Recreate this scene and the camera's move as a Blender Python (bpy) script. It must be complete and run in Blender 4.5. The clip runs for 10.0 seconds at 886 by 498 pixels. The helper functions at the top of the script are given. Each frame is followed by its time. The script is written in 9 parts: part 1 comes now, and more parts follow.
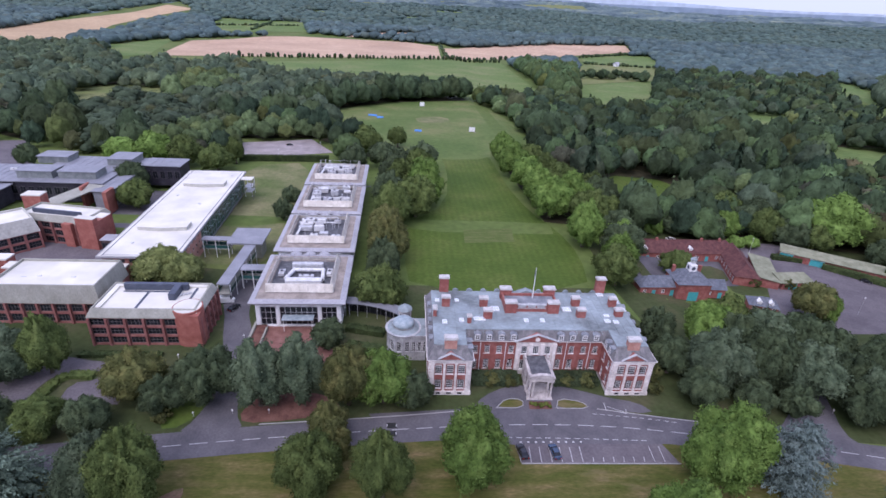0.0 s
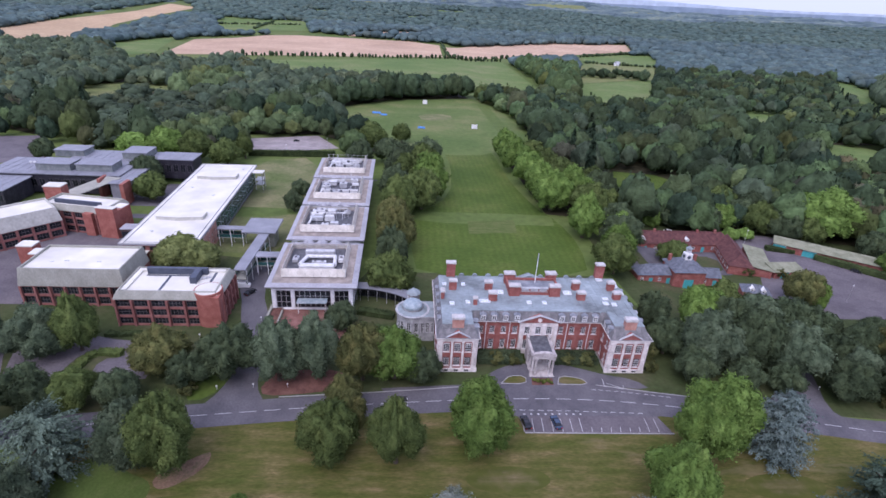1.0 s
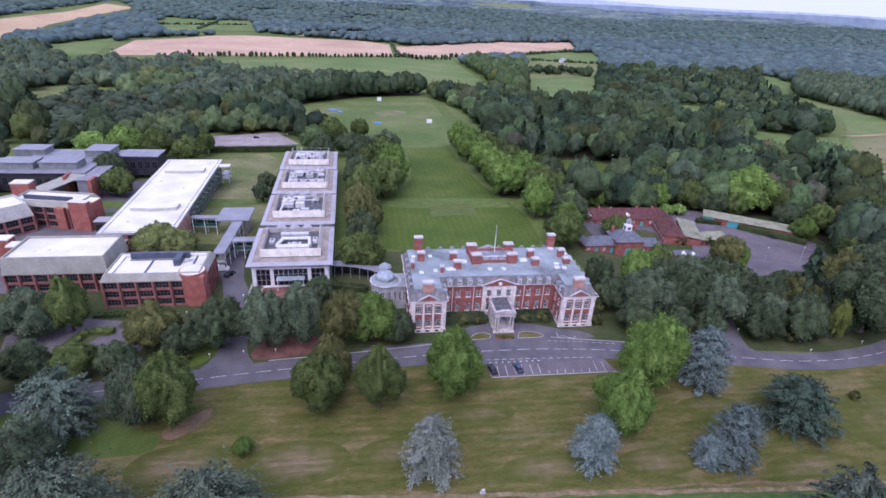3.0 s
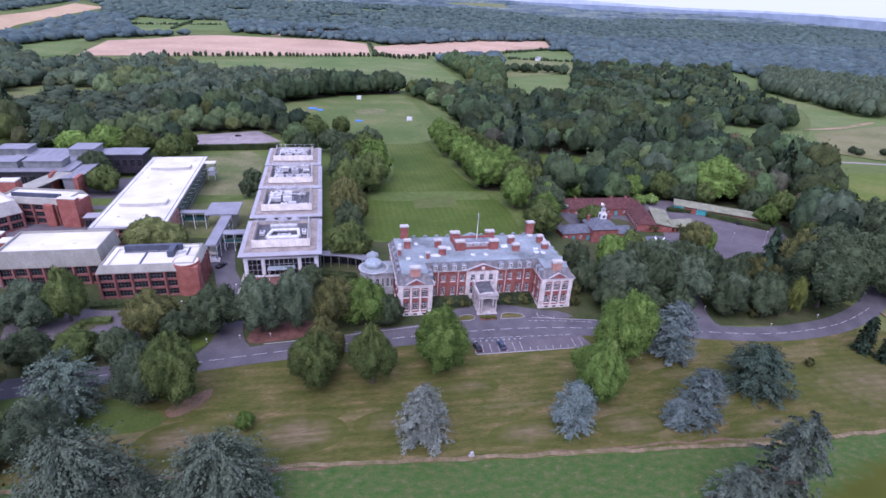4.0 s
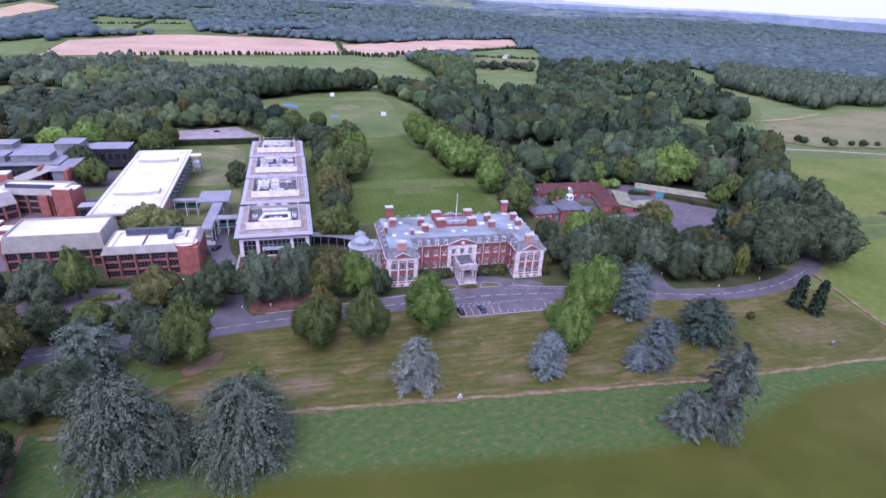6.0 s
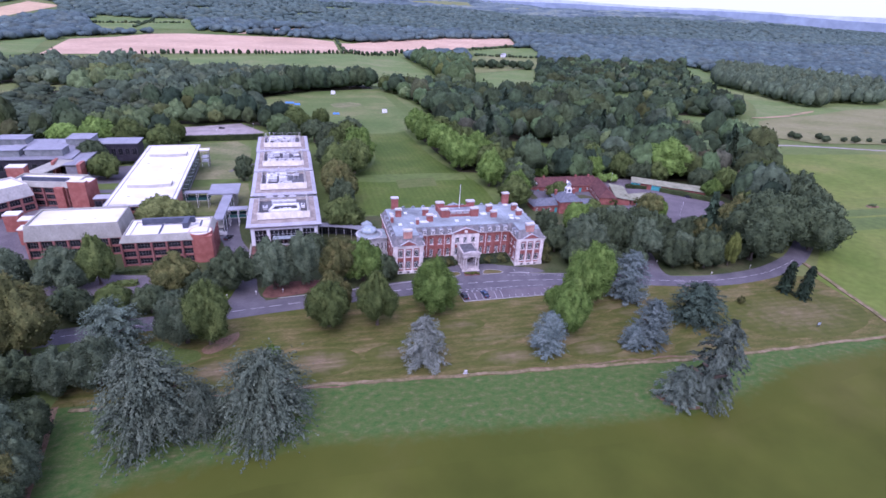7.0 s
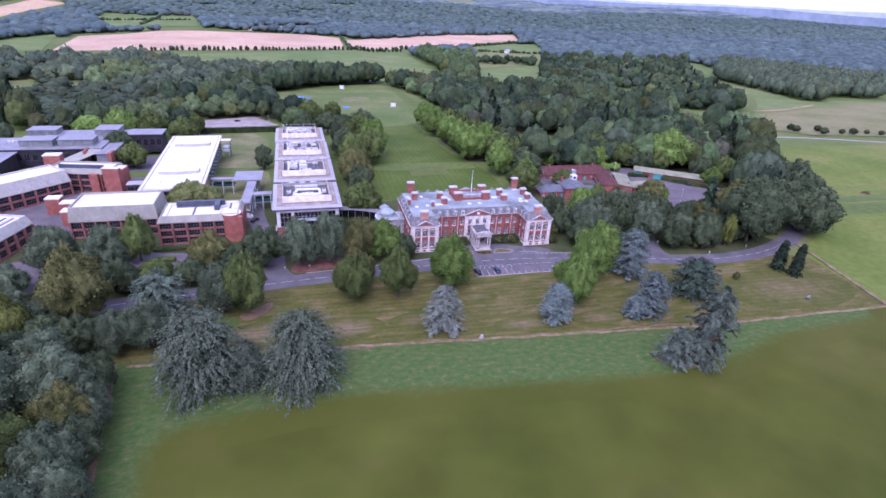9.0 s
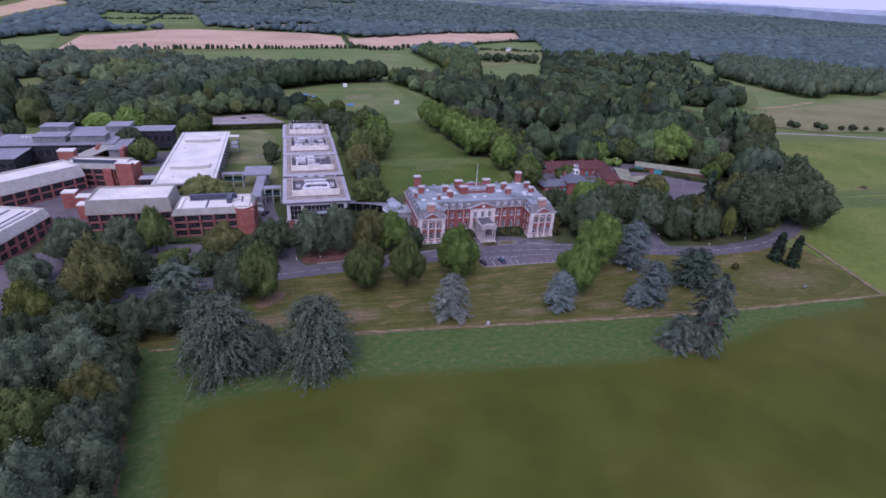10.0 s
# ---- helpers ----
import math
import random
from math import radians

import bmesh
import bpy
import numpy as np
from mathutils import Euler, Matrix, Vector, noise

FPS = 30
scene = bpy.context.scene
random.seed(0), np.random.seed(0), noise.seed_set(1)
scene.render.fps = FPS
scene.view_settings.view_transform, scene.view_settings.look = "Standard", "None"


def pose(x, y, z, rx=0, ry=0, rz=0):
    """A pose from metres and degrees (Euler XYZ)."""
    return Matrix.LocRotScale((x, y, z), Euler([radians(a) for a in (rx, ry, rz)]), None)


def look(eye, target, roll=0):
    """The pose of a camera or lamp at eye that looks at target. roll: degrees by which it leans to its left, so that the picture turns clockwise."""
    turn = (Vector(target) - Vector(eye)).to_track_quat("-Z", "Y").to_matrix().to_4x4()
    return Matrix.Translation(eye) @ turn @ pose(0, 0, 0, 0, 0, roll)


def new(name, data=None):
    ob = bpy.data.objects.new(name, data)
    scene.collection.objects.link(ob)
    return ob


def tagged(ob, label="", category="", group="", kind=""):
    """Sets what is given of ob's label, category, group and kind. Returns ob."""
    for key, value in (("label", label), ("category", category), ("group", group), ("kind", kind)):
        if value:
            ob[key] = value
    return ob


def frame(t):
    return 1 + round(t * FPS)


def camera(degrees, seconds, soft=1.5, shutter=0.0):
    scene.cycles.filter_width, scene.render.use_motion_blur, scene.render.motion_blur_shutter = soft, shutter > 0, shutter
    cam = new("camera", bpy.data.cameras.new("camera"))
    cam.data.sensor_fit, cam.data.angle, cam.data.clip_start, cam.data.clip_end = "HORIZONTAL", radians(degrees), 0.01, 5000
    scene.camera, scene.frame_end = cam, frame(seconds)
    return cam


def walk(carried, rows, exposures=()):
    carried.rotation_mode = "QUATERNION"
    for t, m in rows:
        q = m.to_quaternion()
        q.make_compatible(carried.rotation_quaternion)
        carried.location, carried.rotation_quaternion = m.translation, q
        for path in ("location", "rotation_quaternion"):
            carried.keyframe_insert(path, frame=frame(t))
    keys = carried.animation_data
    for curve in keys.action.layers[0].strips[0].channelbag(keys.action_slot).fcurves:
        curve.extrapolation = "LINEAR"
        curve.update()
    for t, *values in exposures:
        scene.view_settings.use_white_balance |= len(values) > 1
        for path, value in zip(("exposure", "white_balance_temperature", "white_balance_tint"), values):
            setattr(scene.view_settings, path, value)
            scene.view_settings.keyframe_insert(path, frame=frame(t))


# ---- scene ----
cam = camera(79.8, 10.0, 1.6)
PATH = [
    (0, (-30.73, -91.935, 81.857), (-30.593, -90.147, 80.972), 3.2),
    (0.5, (-31.828, -95.862, 81.855), (-31.692, -94.074, 80.969), 3.2),
    (1, (-32.923, -99.698, 81.852), (-32.787, -97.91, 80.965), 3.3),
    (1.5, (-33.926, -103.508, 81.829), (-33.792, -101.721, 80.942), 3.3),
    (2, (-34.97, -107.384, 81.815), (-34.838, -105.597, 80.927), 3.3),
    (2.5, (-36.07, -111.351, 81.824), (-35.854, -109.57, 80.94), 3.3),
    (4, (-39.844, -123.295, 81.855), (-39.472, -121.537, 80.977), 3.3),
    (4.5, (-41.292, -127.183, 81.815), (-40.884, -125.432, 80.938), 3.3),
    (5, (-42.87, -130.999, 81.76), (-42.412, -129.26, 80.885), 3.4),
    (5.5, (-44.548, -134.658, 81.695), (-44.077, -132.922, 80.82), 3.4),
    (7, (-50.106, -145.296, 81.373), (-49.623, -143.564, 80.496), 3.4),
    (7.5, (-51.962, -148.642, 81.302), (-51.481, -146.912, 80.422), 3.4),
    (8, (-53.77, -151.692, 81.244), (-53.292, -149.962, 80.362), 3.4),
    (8.5, (-55.48, -154.479, 81.205), (-55.005, -152.75, 80.319), 3.3),
    (9, (-57.125, -156.996, 81.161), (-56.652, -155.267, 80.274), 3.2),
    (9.5, (-58.689, -159.392, 81.111), (-58.218, -157.664, 80.222), 3.1),
    (10, (-60.219, -161.843, 81.064), (-59.75, -160.116, 80.173), 3.1),
]
SIZE = 1.18        # the plan below is drawn at this scale: one plan unit is 1.18 m
walk(cam, [(t, look(Vector(e) * SIZE, Vector(g) * SIZE, r)) for t, e, g, r in PATH],
     [(0, 0.68, 5750, 25), (2.5, 0.75, 5620, 29), (5, 0.90, 5410, 38), (7.5, 1.00, 5370, 43), (9.6, 1.06, 5420, 43), (9.8, 0.86, 5470, 42), (10, 0.29, 5510, 40)])

# ---- light: a soft, bright overcast evening ----
SUN_ELEV, SUN_AZ = 54.0, 205.0
world = bpy.data.worlds.new("sky")
scene.world = world
world.use_nodes = True
wn = world.node_tree.nodes
sky = wn.new("ShaderNodeTexSky")
sky.sky_type = "NISHITA"
sky.sun_disc = False
sky.sun_elevation, sky.sun_rotation = radians(SUN_ELEV), radians(SUN_AZ)
sky.air_density, sky.dust_density, sky.ozone_density = 1.2, 3.5, 1.0
veil = wn.new("ShaderNodeMixRGB")          # thin even cloud over the whole sky
veil.inputs["Fac"].default_value = 0.72
veil.inputs["Color2"].default_value = (7.2, 7.8, 9.9, 1)
world.node_tree.links.new(sky.outputs[0], veil.inputs["Color1"])
world.node_tree.links.new(veil.outputs[0], wn["Background"].inputs["Color"])
wn["Background"].inputs["Strength"].default_value = 0.092
sun = new("sun", bpy.data.lights.new("sun", "SUN"))
sun.data.energy, sun.data.angle, sun.data.color = 1.45, radians(45), (1.0, 0.95, 0.9)
sun.rotation_euler = (radians(90 - SUN_ELEV), 0, radians(180 - SUN_AZ))

# ---- materials ----
def mat(name, cols, scale=1.0, fine=None, rough=0.8, bump=0.0, bump_scale=None, metal=0.0, island=0.0, objvar=0.0,
        stretch=(1, 1, 1), spec=None, contrast=0.5, rot=0.0, under=None, tint=False):
    """Colours mixed by a coarse noise (scale per metre), brightness by a fine noise, by piece and by object, and relief."""
    m = bpy.data.materials.new(name)
    m.use_nodes = True
    nt = m.node_tree
    n, l = nt.nodes, nt.links
    b = n["Principled BSDF"]
    b.inputs["Roughness"].default_value = rough
    b.inputs["Metallic"].default_value = metal
    grassy = any(w in name for w in ("grass", "meadow", "crop", "pasture", "woods", "litter", "earth", "bed"))
    b.inputs["Specular IOR Level"].default_value = spec if spec is not None else 0.06 if grassy else 0.3
    geo = n.new("ShaderNodeNewGeometry")
    mp = n.new("ShaderNodeMapping")
    mp.inputs["Scale"].default_value = stretch
    mp.inputs["Rotation"].default_value = (0, 0, rot)
    l.new(geo.outputs["Position"], mp.inputs["Vector"])
    t1 = n.new("ShaderNodeTexNoise")
    t1.inputs["Scale"].default_value = scale
    t1.inputs["Detail"].default_value = 6
    t1.inputs["Roughness"].default_value = 0.6
    l.new(mp.outputs[0], t1.inputs["Vector"])
    ramp = n.new("ShaderNodeValToRGB")
    els = ramp.color_ramp.elements
    lo, hi = 0.5 - 0.5 * contrast * 0.6, 0.5 + 0.5 * contrast * 0.6
    while len(els) < len(cols):
        els.new(0.5)
    for i, c in enumerate(cols):
        els[i].position = lo + (hi - lo) * i / max(1, len(cols) - 1)
        els[i].color = (*c, 1)
    l.new(t1.outputs["Fac"], ramp.inputs["Fac"])
    out = ramp.outputs["Color"]
    def times(sock, a, c):
        """Multiply the colour by a value running from a to c as the input runs from 0 to 1."""
        r = n.new("ShaderNodeMapRange")
        r.inputs["To Min"].default_value, r.inputs["To Max"].default_value = a, c
        l.new(sock, r.inputs["Value"])
        v = n.new("ShaderNodeVectorMath")
        v.operation = "SCALE"
        l.new(out, v.inputs[0])
        l.new(r.outputs[0], v.inputs["Scale"])
        return v.outputs[0]
    t2 = n.new("ShaderNodeTexNoise")
    t2.inputs["Scale"].default_value = fine or scale * 9
    t2.inputs["Detail"].default_value = 4
    l.new(mp.outputs[0], t2.inputs["Vector"])
    out = times(t2.outputs["Fac"], 0.65, 1.35)
    if island:
        out = times(geo.outputs["Random Per Island"], 1 - island, 1 + island)
    if objvar:
        oi = n.new("ShaderNodeObjectInfo")
        out = times(oi.outputs["Random"], 1 - objvar, 1 + objvar)
    if under:              # thins out into another ground cover where the sheet's "cover" runs to 0
        mix = n.new("ShaderNodeMixRGB")
        att = n.new("ShaderNodeAttribute")
        att.attribute_name = "cover"
        edge = n.new("ShaderNodeTexNoise")
        edge.inputs["Scale"].default_value = 0.35
        edge.inputs["Detail"].default_value = 5
        l.new(geo.outputs["Position"], edge.inputs["Vector"])
        add = n.new("ShaderNodeMath")
        add.operation = "MULTIPLY_ADD"
        add.inputs[1].default_value = 0.9
        l.new(edge.outputs["Fac"], add.inputs[0])
        l.new(att.outputs["Fac"], add.inputs[2])
        rng_ = n.new("ShaderNodeMapRange")
        rng_.inputs["From Min"].default_value, rng_.inputs["From Max"].default_value = 0.55, 1.35
        l.new(add.outputs[0], rng_.inputs["Value"])
        l.new(rng_.outputs[0], mix.inputs["Fac"])
        l.new(out, mix.inputs["Color2"])
        lower = n.new("ShaderNodeTexNoise")
        lower.inputs["Scale"].default_value, lower.inputs["Detail"].default_value, lower.inputs["Roughness"].default_value = under["scale"], 6, 0.6
        l.new(geo.outputs["Position"], lower.inputs["Vector"])
        r2 = n.new("ShaderNodeValToRGB")
        e2 = r2.color_ramp.elements
        while len(e2) < len(under["cols"]):
            e2.new(0.5)
        lo, hi = 0.5 - 0.3 * under["contrast"], 0.5 + 0.3 * under["contrast"]
        for i, c in enumerate(under["cols"]):
            e2[i].position = lo + (hi - lo) * i / (len(under["cols"]) - 1)
            e2[i].color = (*c, 1)
        l.new(lower.outputs["Fac"], r2.inputs["Fac"])
        l.new(r2.outputs["Color"], mix.inputs["Color1"])
        out = mix.outputs["Color"]
    if tint:               # crown by crown, the "tint" of a joined wood shifts the colour
        att = n.new("ShaderNodeAttribute")
        att.attribute_name = "tint"
        grow_ = n.new("ShaderNodeVectorMath")
        grow_.operation = "MULTIPLY_ADD"
        l.new(out, grow_.inputs[0])
        l.new(att.outputs["Vector"], grow_.inputs[1])
        l.new(out, grow_.inputs[2])
        out = grow_.outputs[0]
    l.new(out, b.inputs["Base Color"])
    if bump:
        bp = n.new("ShaderNodeBump")
        bp.inputs["Strength"].default_value = min(1.0, bump)
        bp.inputs["Distance"].default_value = 0.05 if bump <= 1 else 0.05 * bump
        t3 = n.new("ShaderNodeTexNoise")
        t3.inputs["Scale"].default_value = bump_scale or scale * 12
        l.new(mp.outputs[0], t3.inputs["Vector"])
        l.new(t3.outputs["Fac"], bp.inputs["Height"])
        l.new(bp.outputs[0], b.inputs["Normal"])
    return m


def striped(m, axis, period, amount, rot=0.0):
    """Add mowing bands to a grass material: alternate brightness along one axis."""
    nt = m.node_tree
    n, l = nt.nodes, nt.links
    b = n["Principled BSDF"]
    src = b.inputs["Base Color"].links[0].from_socket
    geo = n.new("ShaderNodeNewGeometry")
    mp = n.new("ShaderNodeMapping")
    mp.inputs["Rotation"].default_value = (0, 0, rot)
    l.new(geo.outputs["Position"], mp.inputs["Vector"])
    w = n.new("ShaderNodeTexWave")
    w.wave_type, w.bands_direction, w.wave_profile = "BANDS", axis, "SIN"
    w.inputs["Scale"].default_value = 6.283 / (20 * period) * 1.0
    w.inputs["Distortion"].default_value = 0.25
    w.inputs["Detail"].default_value = 1
    l.new(mp.outputs[0], w.inputs["Vector"])
    r = n.new("ShaderNodeMapRange")
    r.inputs["To Min"].default_value, r.inputs["To Max"].default_value = 1 - amount, 1 + amount
    l.new(w.outputs["Fac"], r.inputs["Value"])
    v = n.new("ShaderNodeVectorMath")
    v.operation = "SCALE"
    l.new(src, v.inputs[0])
    l.new(r.outputs[0], v.inputs["Scale"])
    l.new(v.outputs[0], b.inputs["Base Color"])
    return m


M = {}
M["meadow"] = mat("meadow", [(0.075, 0.109, 0.03), (0.094, 0.129, 0.036), (0.126, 0.146, 0.048)], 0.01, 0.25, bump=0.5, bump_scale=3)
M["park"] = striped(mat("park_grass", [(0.0517, 0.0662, 0.0141), (0.0681, 0.077, 0.018), (0.0884, 0.0866, 0.0252), (0.117, 0.101, 0.0369), (0.191, 0.141, 0.0676)], 0.2, 1.6,
                    stretch=(0.5, 1.4, 1), contrast=0.7, bump=0.6, bump_scale=4), "Y", 2.3, 0.06, 0.02)
def dried(m, cols, scale, low, high, stretch):
    """Broad dry patches over a grass material, where a slow noise runs high."""
    nt = m.node_tree
    n, l = nt.nodes, nt.links
    b = n["Principled BSDF"]
    src = b.inputs["Base Color"].links[0].from_socket
    geo = n.new("ShaderNodeNewGeometry")
    mp = n.new("ShaderNodeMapping")
    mp.inputs["Scale"].default_value = stretch
    l.new(geo.outputs["Position"], mp.inputs["Vector"])
    slow, quick = n.new("ShaderNodeTexNoise"), n.new("ShaderNodeTexNoise")
    for t, sc in ((slow, scale), (quick, scale * 9)):
        t.inputs["Scale"].default_value, t.inputs["Detail"].default_value = sc, 5
        l.new(mp.outputs[0], t.inputs["Vector"])
    add = n.new("ShaderNodeMath")
    add.operation = "MULTIPLY_ADD"
    add.inputs[1].default_value = 0.35
    l.new(quick.outputs["Fac"], add.inputs[0])
    l.new(slow.outputs["Fac"], add.inputs[2])
    r = n.new("ShaderNodeMapRange")
    r.inputs["From Min"].default_value, r.inputs["From Max"].default_value = low, high
    l.new(add.outputs[0], r.inputs["Value"])
    mix = n.new("ShaderNodeMixRGB")
    mix.inputs["Color2"].default_value = (*cols, 1)
    l.new(r.outputs[0], mix.inputs["Fac"])
    l.new(src, mix.inputs["Color1"])
    l.new(mix.outputs[0], b.inputs["Base Color"])
    return m


dried(M["park"], (0.185, 0.145, 0.08), 0.05, 0.74, 0.98, (0.5, 1.5, 1))
M["lawn"] = striped(mat("lawn_grass", [(0.0517, 0.0847, 0.016), (0.0693, 0.103, 0.02), (0.0968, 0.119, 0.03)], 0.03, 0.7, contrast=0.55,
                    bump=0.4, bump_scale=4), "X", 3.0, 0.045)
SOUTH = dict(cols=[(0.051, 0.063, 0.0095), (0.063, 0.072, 0.0115), (0.080, 0.080, 0.019)], scale=0.014, contrast=0.55)
PARK = dict(cols=[(0.058, 0.0675, 0.0153), (0.072, 0.0795, 0.0187), (0.090, 0.0880, 0.0255)], scale=0.2, contrast=0.7)
M["dry_park"] = striped(mat("dry_lawn_grass", [(0.085, 0.083, 0.028), (0.130, 0.105, 0.050), (0.185, 0.140, 0.085), (0.270, 0.200, 0.135)], 0.5, 2.4, stretch=(0.35, 1.9, 1), contrast=0.9, under=PARK), "Y", 2.3, 0.06, 0.02)
M["south"] = mat("south_field_grass", SOUTH["cols"], SOUTH["scale"], 0.06, bump=0.12, bump_scale=4, contrast=SOUTH["contrast"])
M["rough"] = mat("rough_grass", [(0.0309, 0.0738, 0.0167), (0.0398, 0.0872, 0.0205), (0.0537, 0.0961, 0.0245), (0.0717, 0.1, 0.0303), (0.0989, 0.111, 0.044), (0.18, 0.162, 0.0802)], 0.55, 2.6, stretch=(0.8, 1.2, 1), contrast=0.9, bump=0.8, bump_scale=3, under=SOUTH)
# grass darkened so that the shade of buildings and trees is in its colour
M["shade"] = mat("shade_painted_grass", [(0.0399, 0.0547, 0.0199), (0.0559, 0.0687, 0.0272), (0.0798, 0.0781, 0.0399)], 0.06, 0.7, bump=0.5, bump_scale=4)
M["east"] = mat("east_field_grass", [(0.09, 0.13, 0.023), (0.115, 0.149, 0.031), (0.15, 0.164, 0.044)], 0.014, 0.3, bump=0.4, bump_scale=3)
M["lawn_worn"] = mat("worn_lawn_grass", [(0.07, 0.098, 0.024), (0.088, 0.112, 0.033), (0.125, 0.13, 0.052)], 0.4, 2.0, stretch=(0.4, 1.6, 1), contrast=0.8)
M["lush"] = mat("lush_grass", [(0.055, 0.083, 0.02), (0.068, 0.098, 0.024), (0.088, 0.108, 0.034)], 0.25, 1.8, contrast=0.8, bump=0.6, bump_scale=4)
M["cricket"] = mat("cricket_grass", [(0.08, 0.12, 0.033), (0.102, 0.138, 0.042), (0.148, 0.16, 0.062)], 0.02, 0.3, bump=0.3)
M["dry"] = mat("dry_grass", [(0.0902, 0.118, 0.0382), (0.139, 0.147, 0.0638), (0.197, 0.186, 0.0935)], 0.05, 0.6, bump=0.5, bump_scale=4)
M["hay"] = mat("dry_track_grass", [(0.11, 0.105, 0.045), (0.17, 0.135, 0.075), (0.24, 0.18, 0.115)], 0.35, 1.2, bump=0.6, bump_scale=5)
M["crop"] = striped(mat("ripe_crop", [(0.36, 0.249, 0.165), (0.42, 0.292, 0.195), (0.47, 0.334, 0.225)], 0.008, 0.15), "X", 20, 0.03, 0.5)
M["crop2"] = mat("far_ripe_crop", [(0.36, 0.254, 0.15), (0.44, 0.318, 0.19)], 0.006, 0.1)
M["tan_field"] = mat("tan_pasture", [(0.14, 0.145, 0.057), (0.166, 0.164, 0.0712), (0.191, 0.182, 0.0874)], 0.02, 0.25)
M["bare_soil"] = mat("bare_soil_earth", [(0.18, 0.16, 0.08), (0.27, 0.20, 0.115), (0.34, 0.24, 0.15)], 0.06, 0.4)
M["green_field"] = mat("green_pasture", [(0.093, 0.141, 0.042), (0.116, 0.161, 0.05), (0.155, 0.178, 0.07)], 0.012, 0.2)
M["pale_field"] = mat("pale_pasture", [(0.122, 0.15, 0.051), (0.149, 0.165, 0.062), (0.189, 0.185, 0.0833)], 0.015, 0.2)
M["asphalt"] = mat("asphalt", [(0.0782, 0.0736, 0.081), (0.101, 0.0938, 0.102), (0.124, 0.115, 0.123)], 0.12, 2.0, rough=0.85, bump=0.2, bump_scale=20)
M["old_asphalt"] = mat("old_asphalt", [(0.0936, 0.0813, 0.088), (0.118, 0.103, 0.11), (0.142, 0.124, 0.129)], 0.10, 1.6, rough=0.9, bump=0.2, bump_scale=20)
M["gravel"] = mat("pale_gravel", [(0.22, 0.19, 0.185), (0.27, 0.235, 0.225), (0.32, 0.28, 0.27)], 0.12, 2.0, rough=0.95)
M["red_bed"] = mat("red_bark_bed", [(0.10, 0.05, 0.04), (0.14, 0.07, 0.055), (0.17, 0.09, 0.07)], 0.4, 3.0, bump=0.8, bump_scale=6)
M["red_paving"] = mat("red_paving", [(0.16, 0.075, 0.06), (0.20, 0.095, 0.075), (0.235, 0.12, 0.1)], 0.5, 4.0, bump=0.2)
M["earth"] = mat("bare_earth", [(0.12, 0.075, 0.045), (0.18, 0.12, 0.08), (0.10, 0.09, 0.04)], 0.3, 2.0, bump=0.8, bump_scale=4)
M["line"] = mat("road_paint", [(0.36, 0.35, 0.355), (0.50, 0.485, 0.49)], 1.5, 8.0, rough=0.7)
M["kerb"] = mat("kerb_stone", [(0.25, 0.24, 0.235), (0.34, 0.325, 0.32)], 0.7, 5.0)
M["bark"] = mat("bark", [(0.06, 0.045, 0.035), (0.10, 0.08, 0.06)], 1.5, 8, stretch=(1, 1, 0.2), bump=1.0, bump_scale=6)

def foliage(name, cols, objvar=0.2, island=0.2, cool=0.02, warm=1.12, relief=6.0, grain=(0.30, 1.3, 1.7)):
    cols = [(r * warm * k, g * k, (0.9 * b + cool * g) * k) for (r, g, b), k in zip(cols, (0.78, 0.95, 1.05))]
    return mat(name, cols, grain[0], grain[1], rough=0.9, island=island, objvar=objvar, spec=0.06, contrast=0.65, bump=relief, bump_scale=grain[2], tint=True)

M["leaf"] = foliage("leaf_mid_green", [(0.0459, 0.0672, 0.0217), (0.0635, 0.0891, 0.0277), (0.0854, 0.111, 0.0356)], warm=1.03)
M["leaf_dark"] = foliage("leaf_dark_green", [(0.0317, 0.0512, 0.0282), (0.0442, 0.0679, 0.0362), (0.0601, 0.0872, 0.0452)])
M["leaf_bright"] = foliage("leaf_bright_green", [(0.0597, 0.101, 0.0231), (0.0844, 0.136, 0.0308), (0.113, 0.164, 0.0423)], warm=1.0)
M["leaf_lime"] = foliage("leaf_lime_green", [(0.0832, 0.137, 0.0297), (0.12, 0.185, 0.0416), (0.156, 0.229, 0.0594)], warm=0.97)
M["leaf_yellow"] = foliage("leaf_yellow_green", [(0.0723, 0.0892, 0.024), (0.102, 0.123, 0.03), (0.136, 0.153, 0.044)], warm=1.0)
M["leaf_rust"] = foliage("leaf_turning", [(0.0512, 0.0653, 0.0257), (0.0696, 0.0851, 0.0307), (0.0986, 0.105, 0.0396)])
M["leaf_olive"] = foliage("leaf_olive_green", [(0.0836, 0.116, 0.0427), (0.118, 0.155, 0.0551), (0.157, 0.198, 0.0741)])
M["leaf_grey"] = foliage("leaf_grey_green", [(0.0441, 0.0712, 0.0436), (0.0634, 0.096, 0.0584), (0.086, 0.123, 0.0773)])
M["needle_blue"] = foliage("blue_needles", [(0.0903, 0.131, 0.122), (0.129, 0.177, 0.163), (0.179, 0.229, 0.213)], cool=0.07, warm=1.04)
M["needle_cedar"] = foliage("cedar_needles", [(0.0553, 0.078, 0.0517), (0.0808, 0.109, 0.0721), (0.118, 0.15, 0.102)], island=0.25, cool=0.07, warm=1.04)
M["needle_pale"] = foliage("pale_drooping_needles", [(0.0836, 0.122, 0.0878), (0.12, 0.17, 0.122), (0.162, 0.224, 0.162)], island=0.25, cool=0.07, warm=1.04)
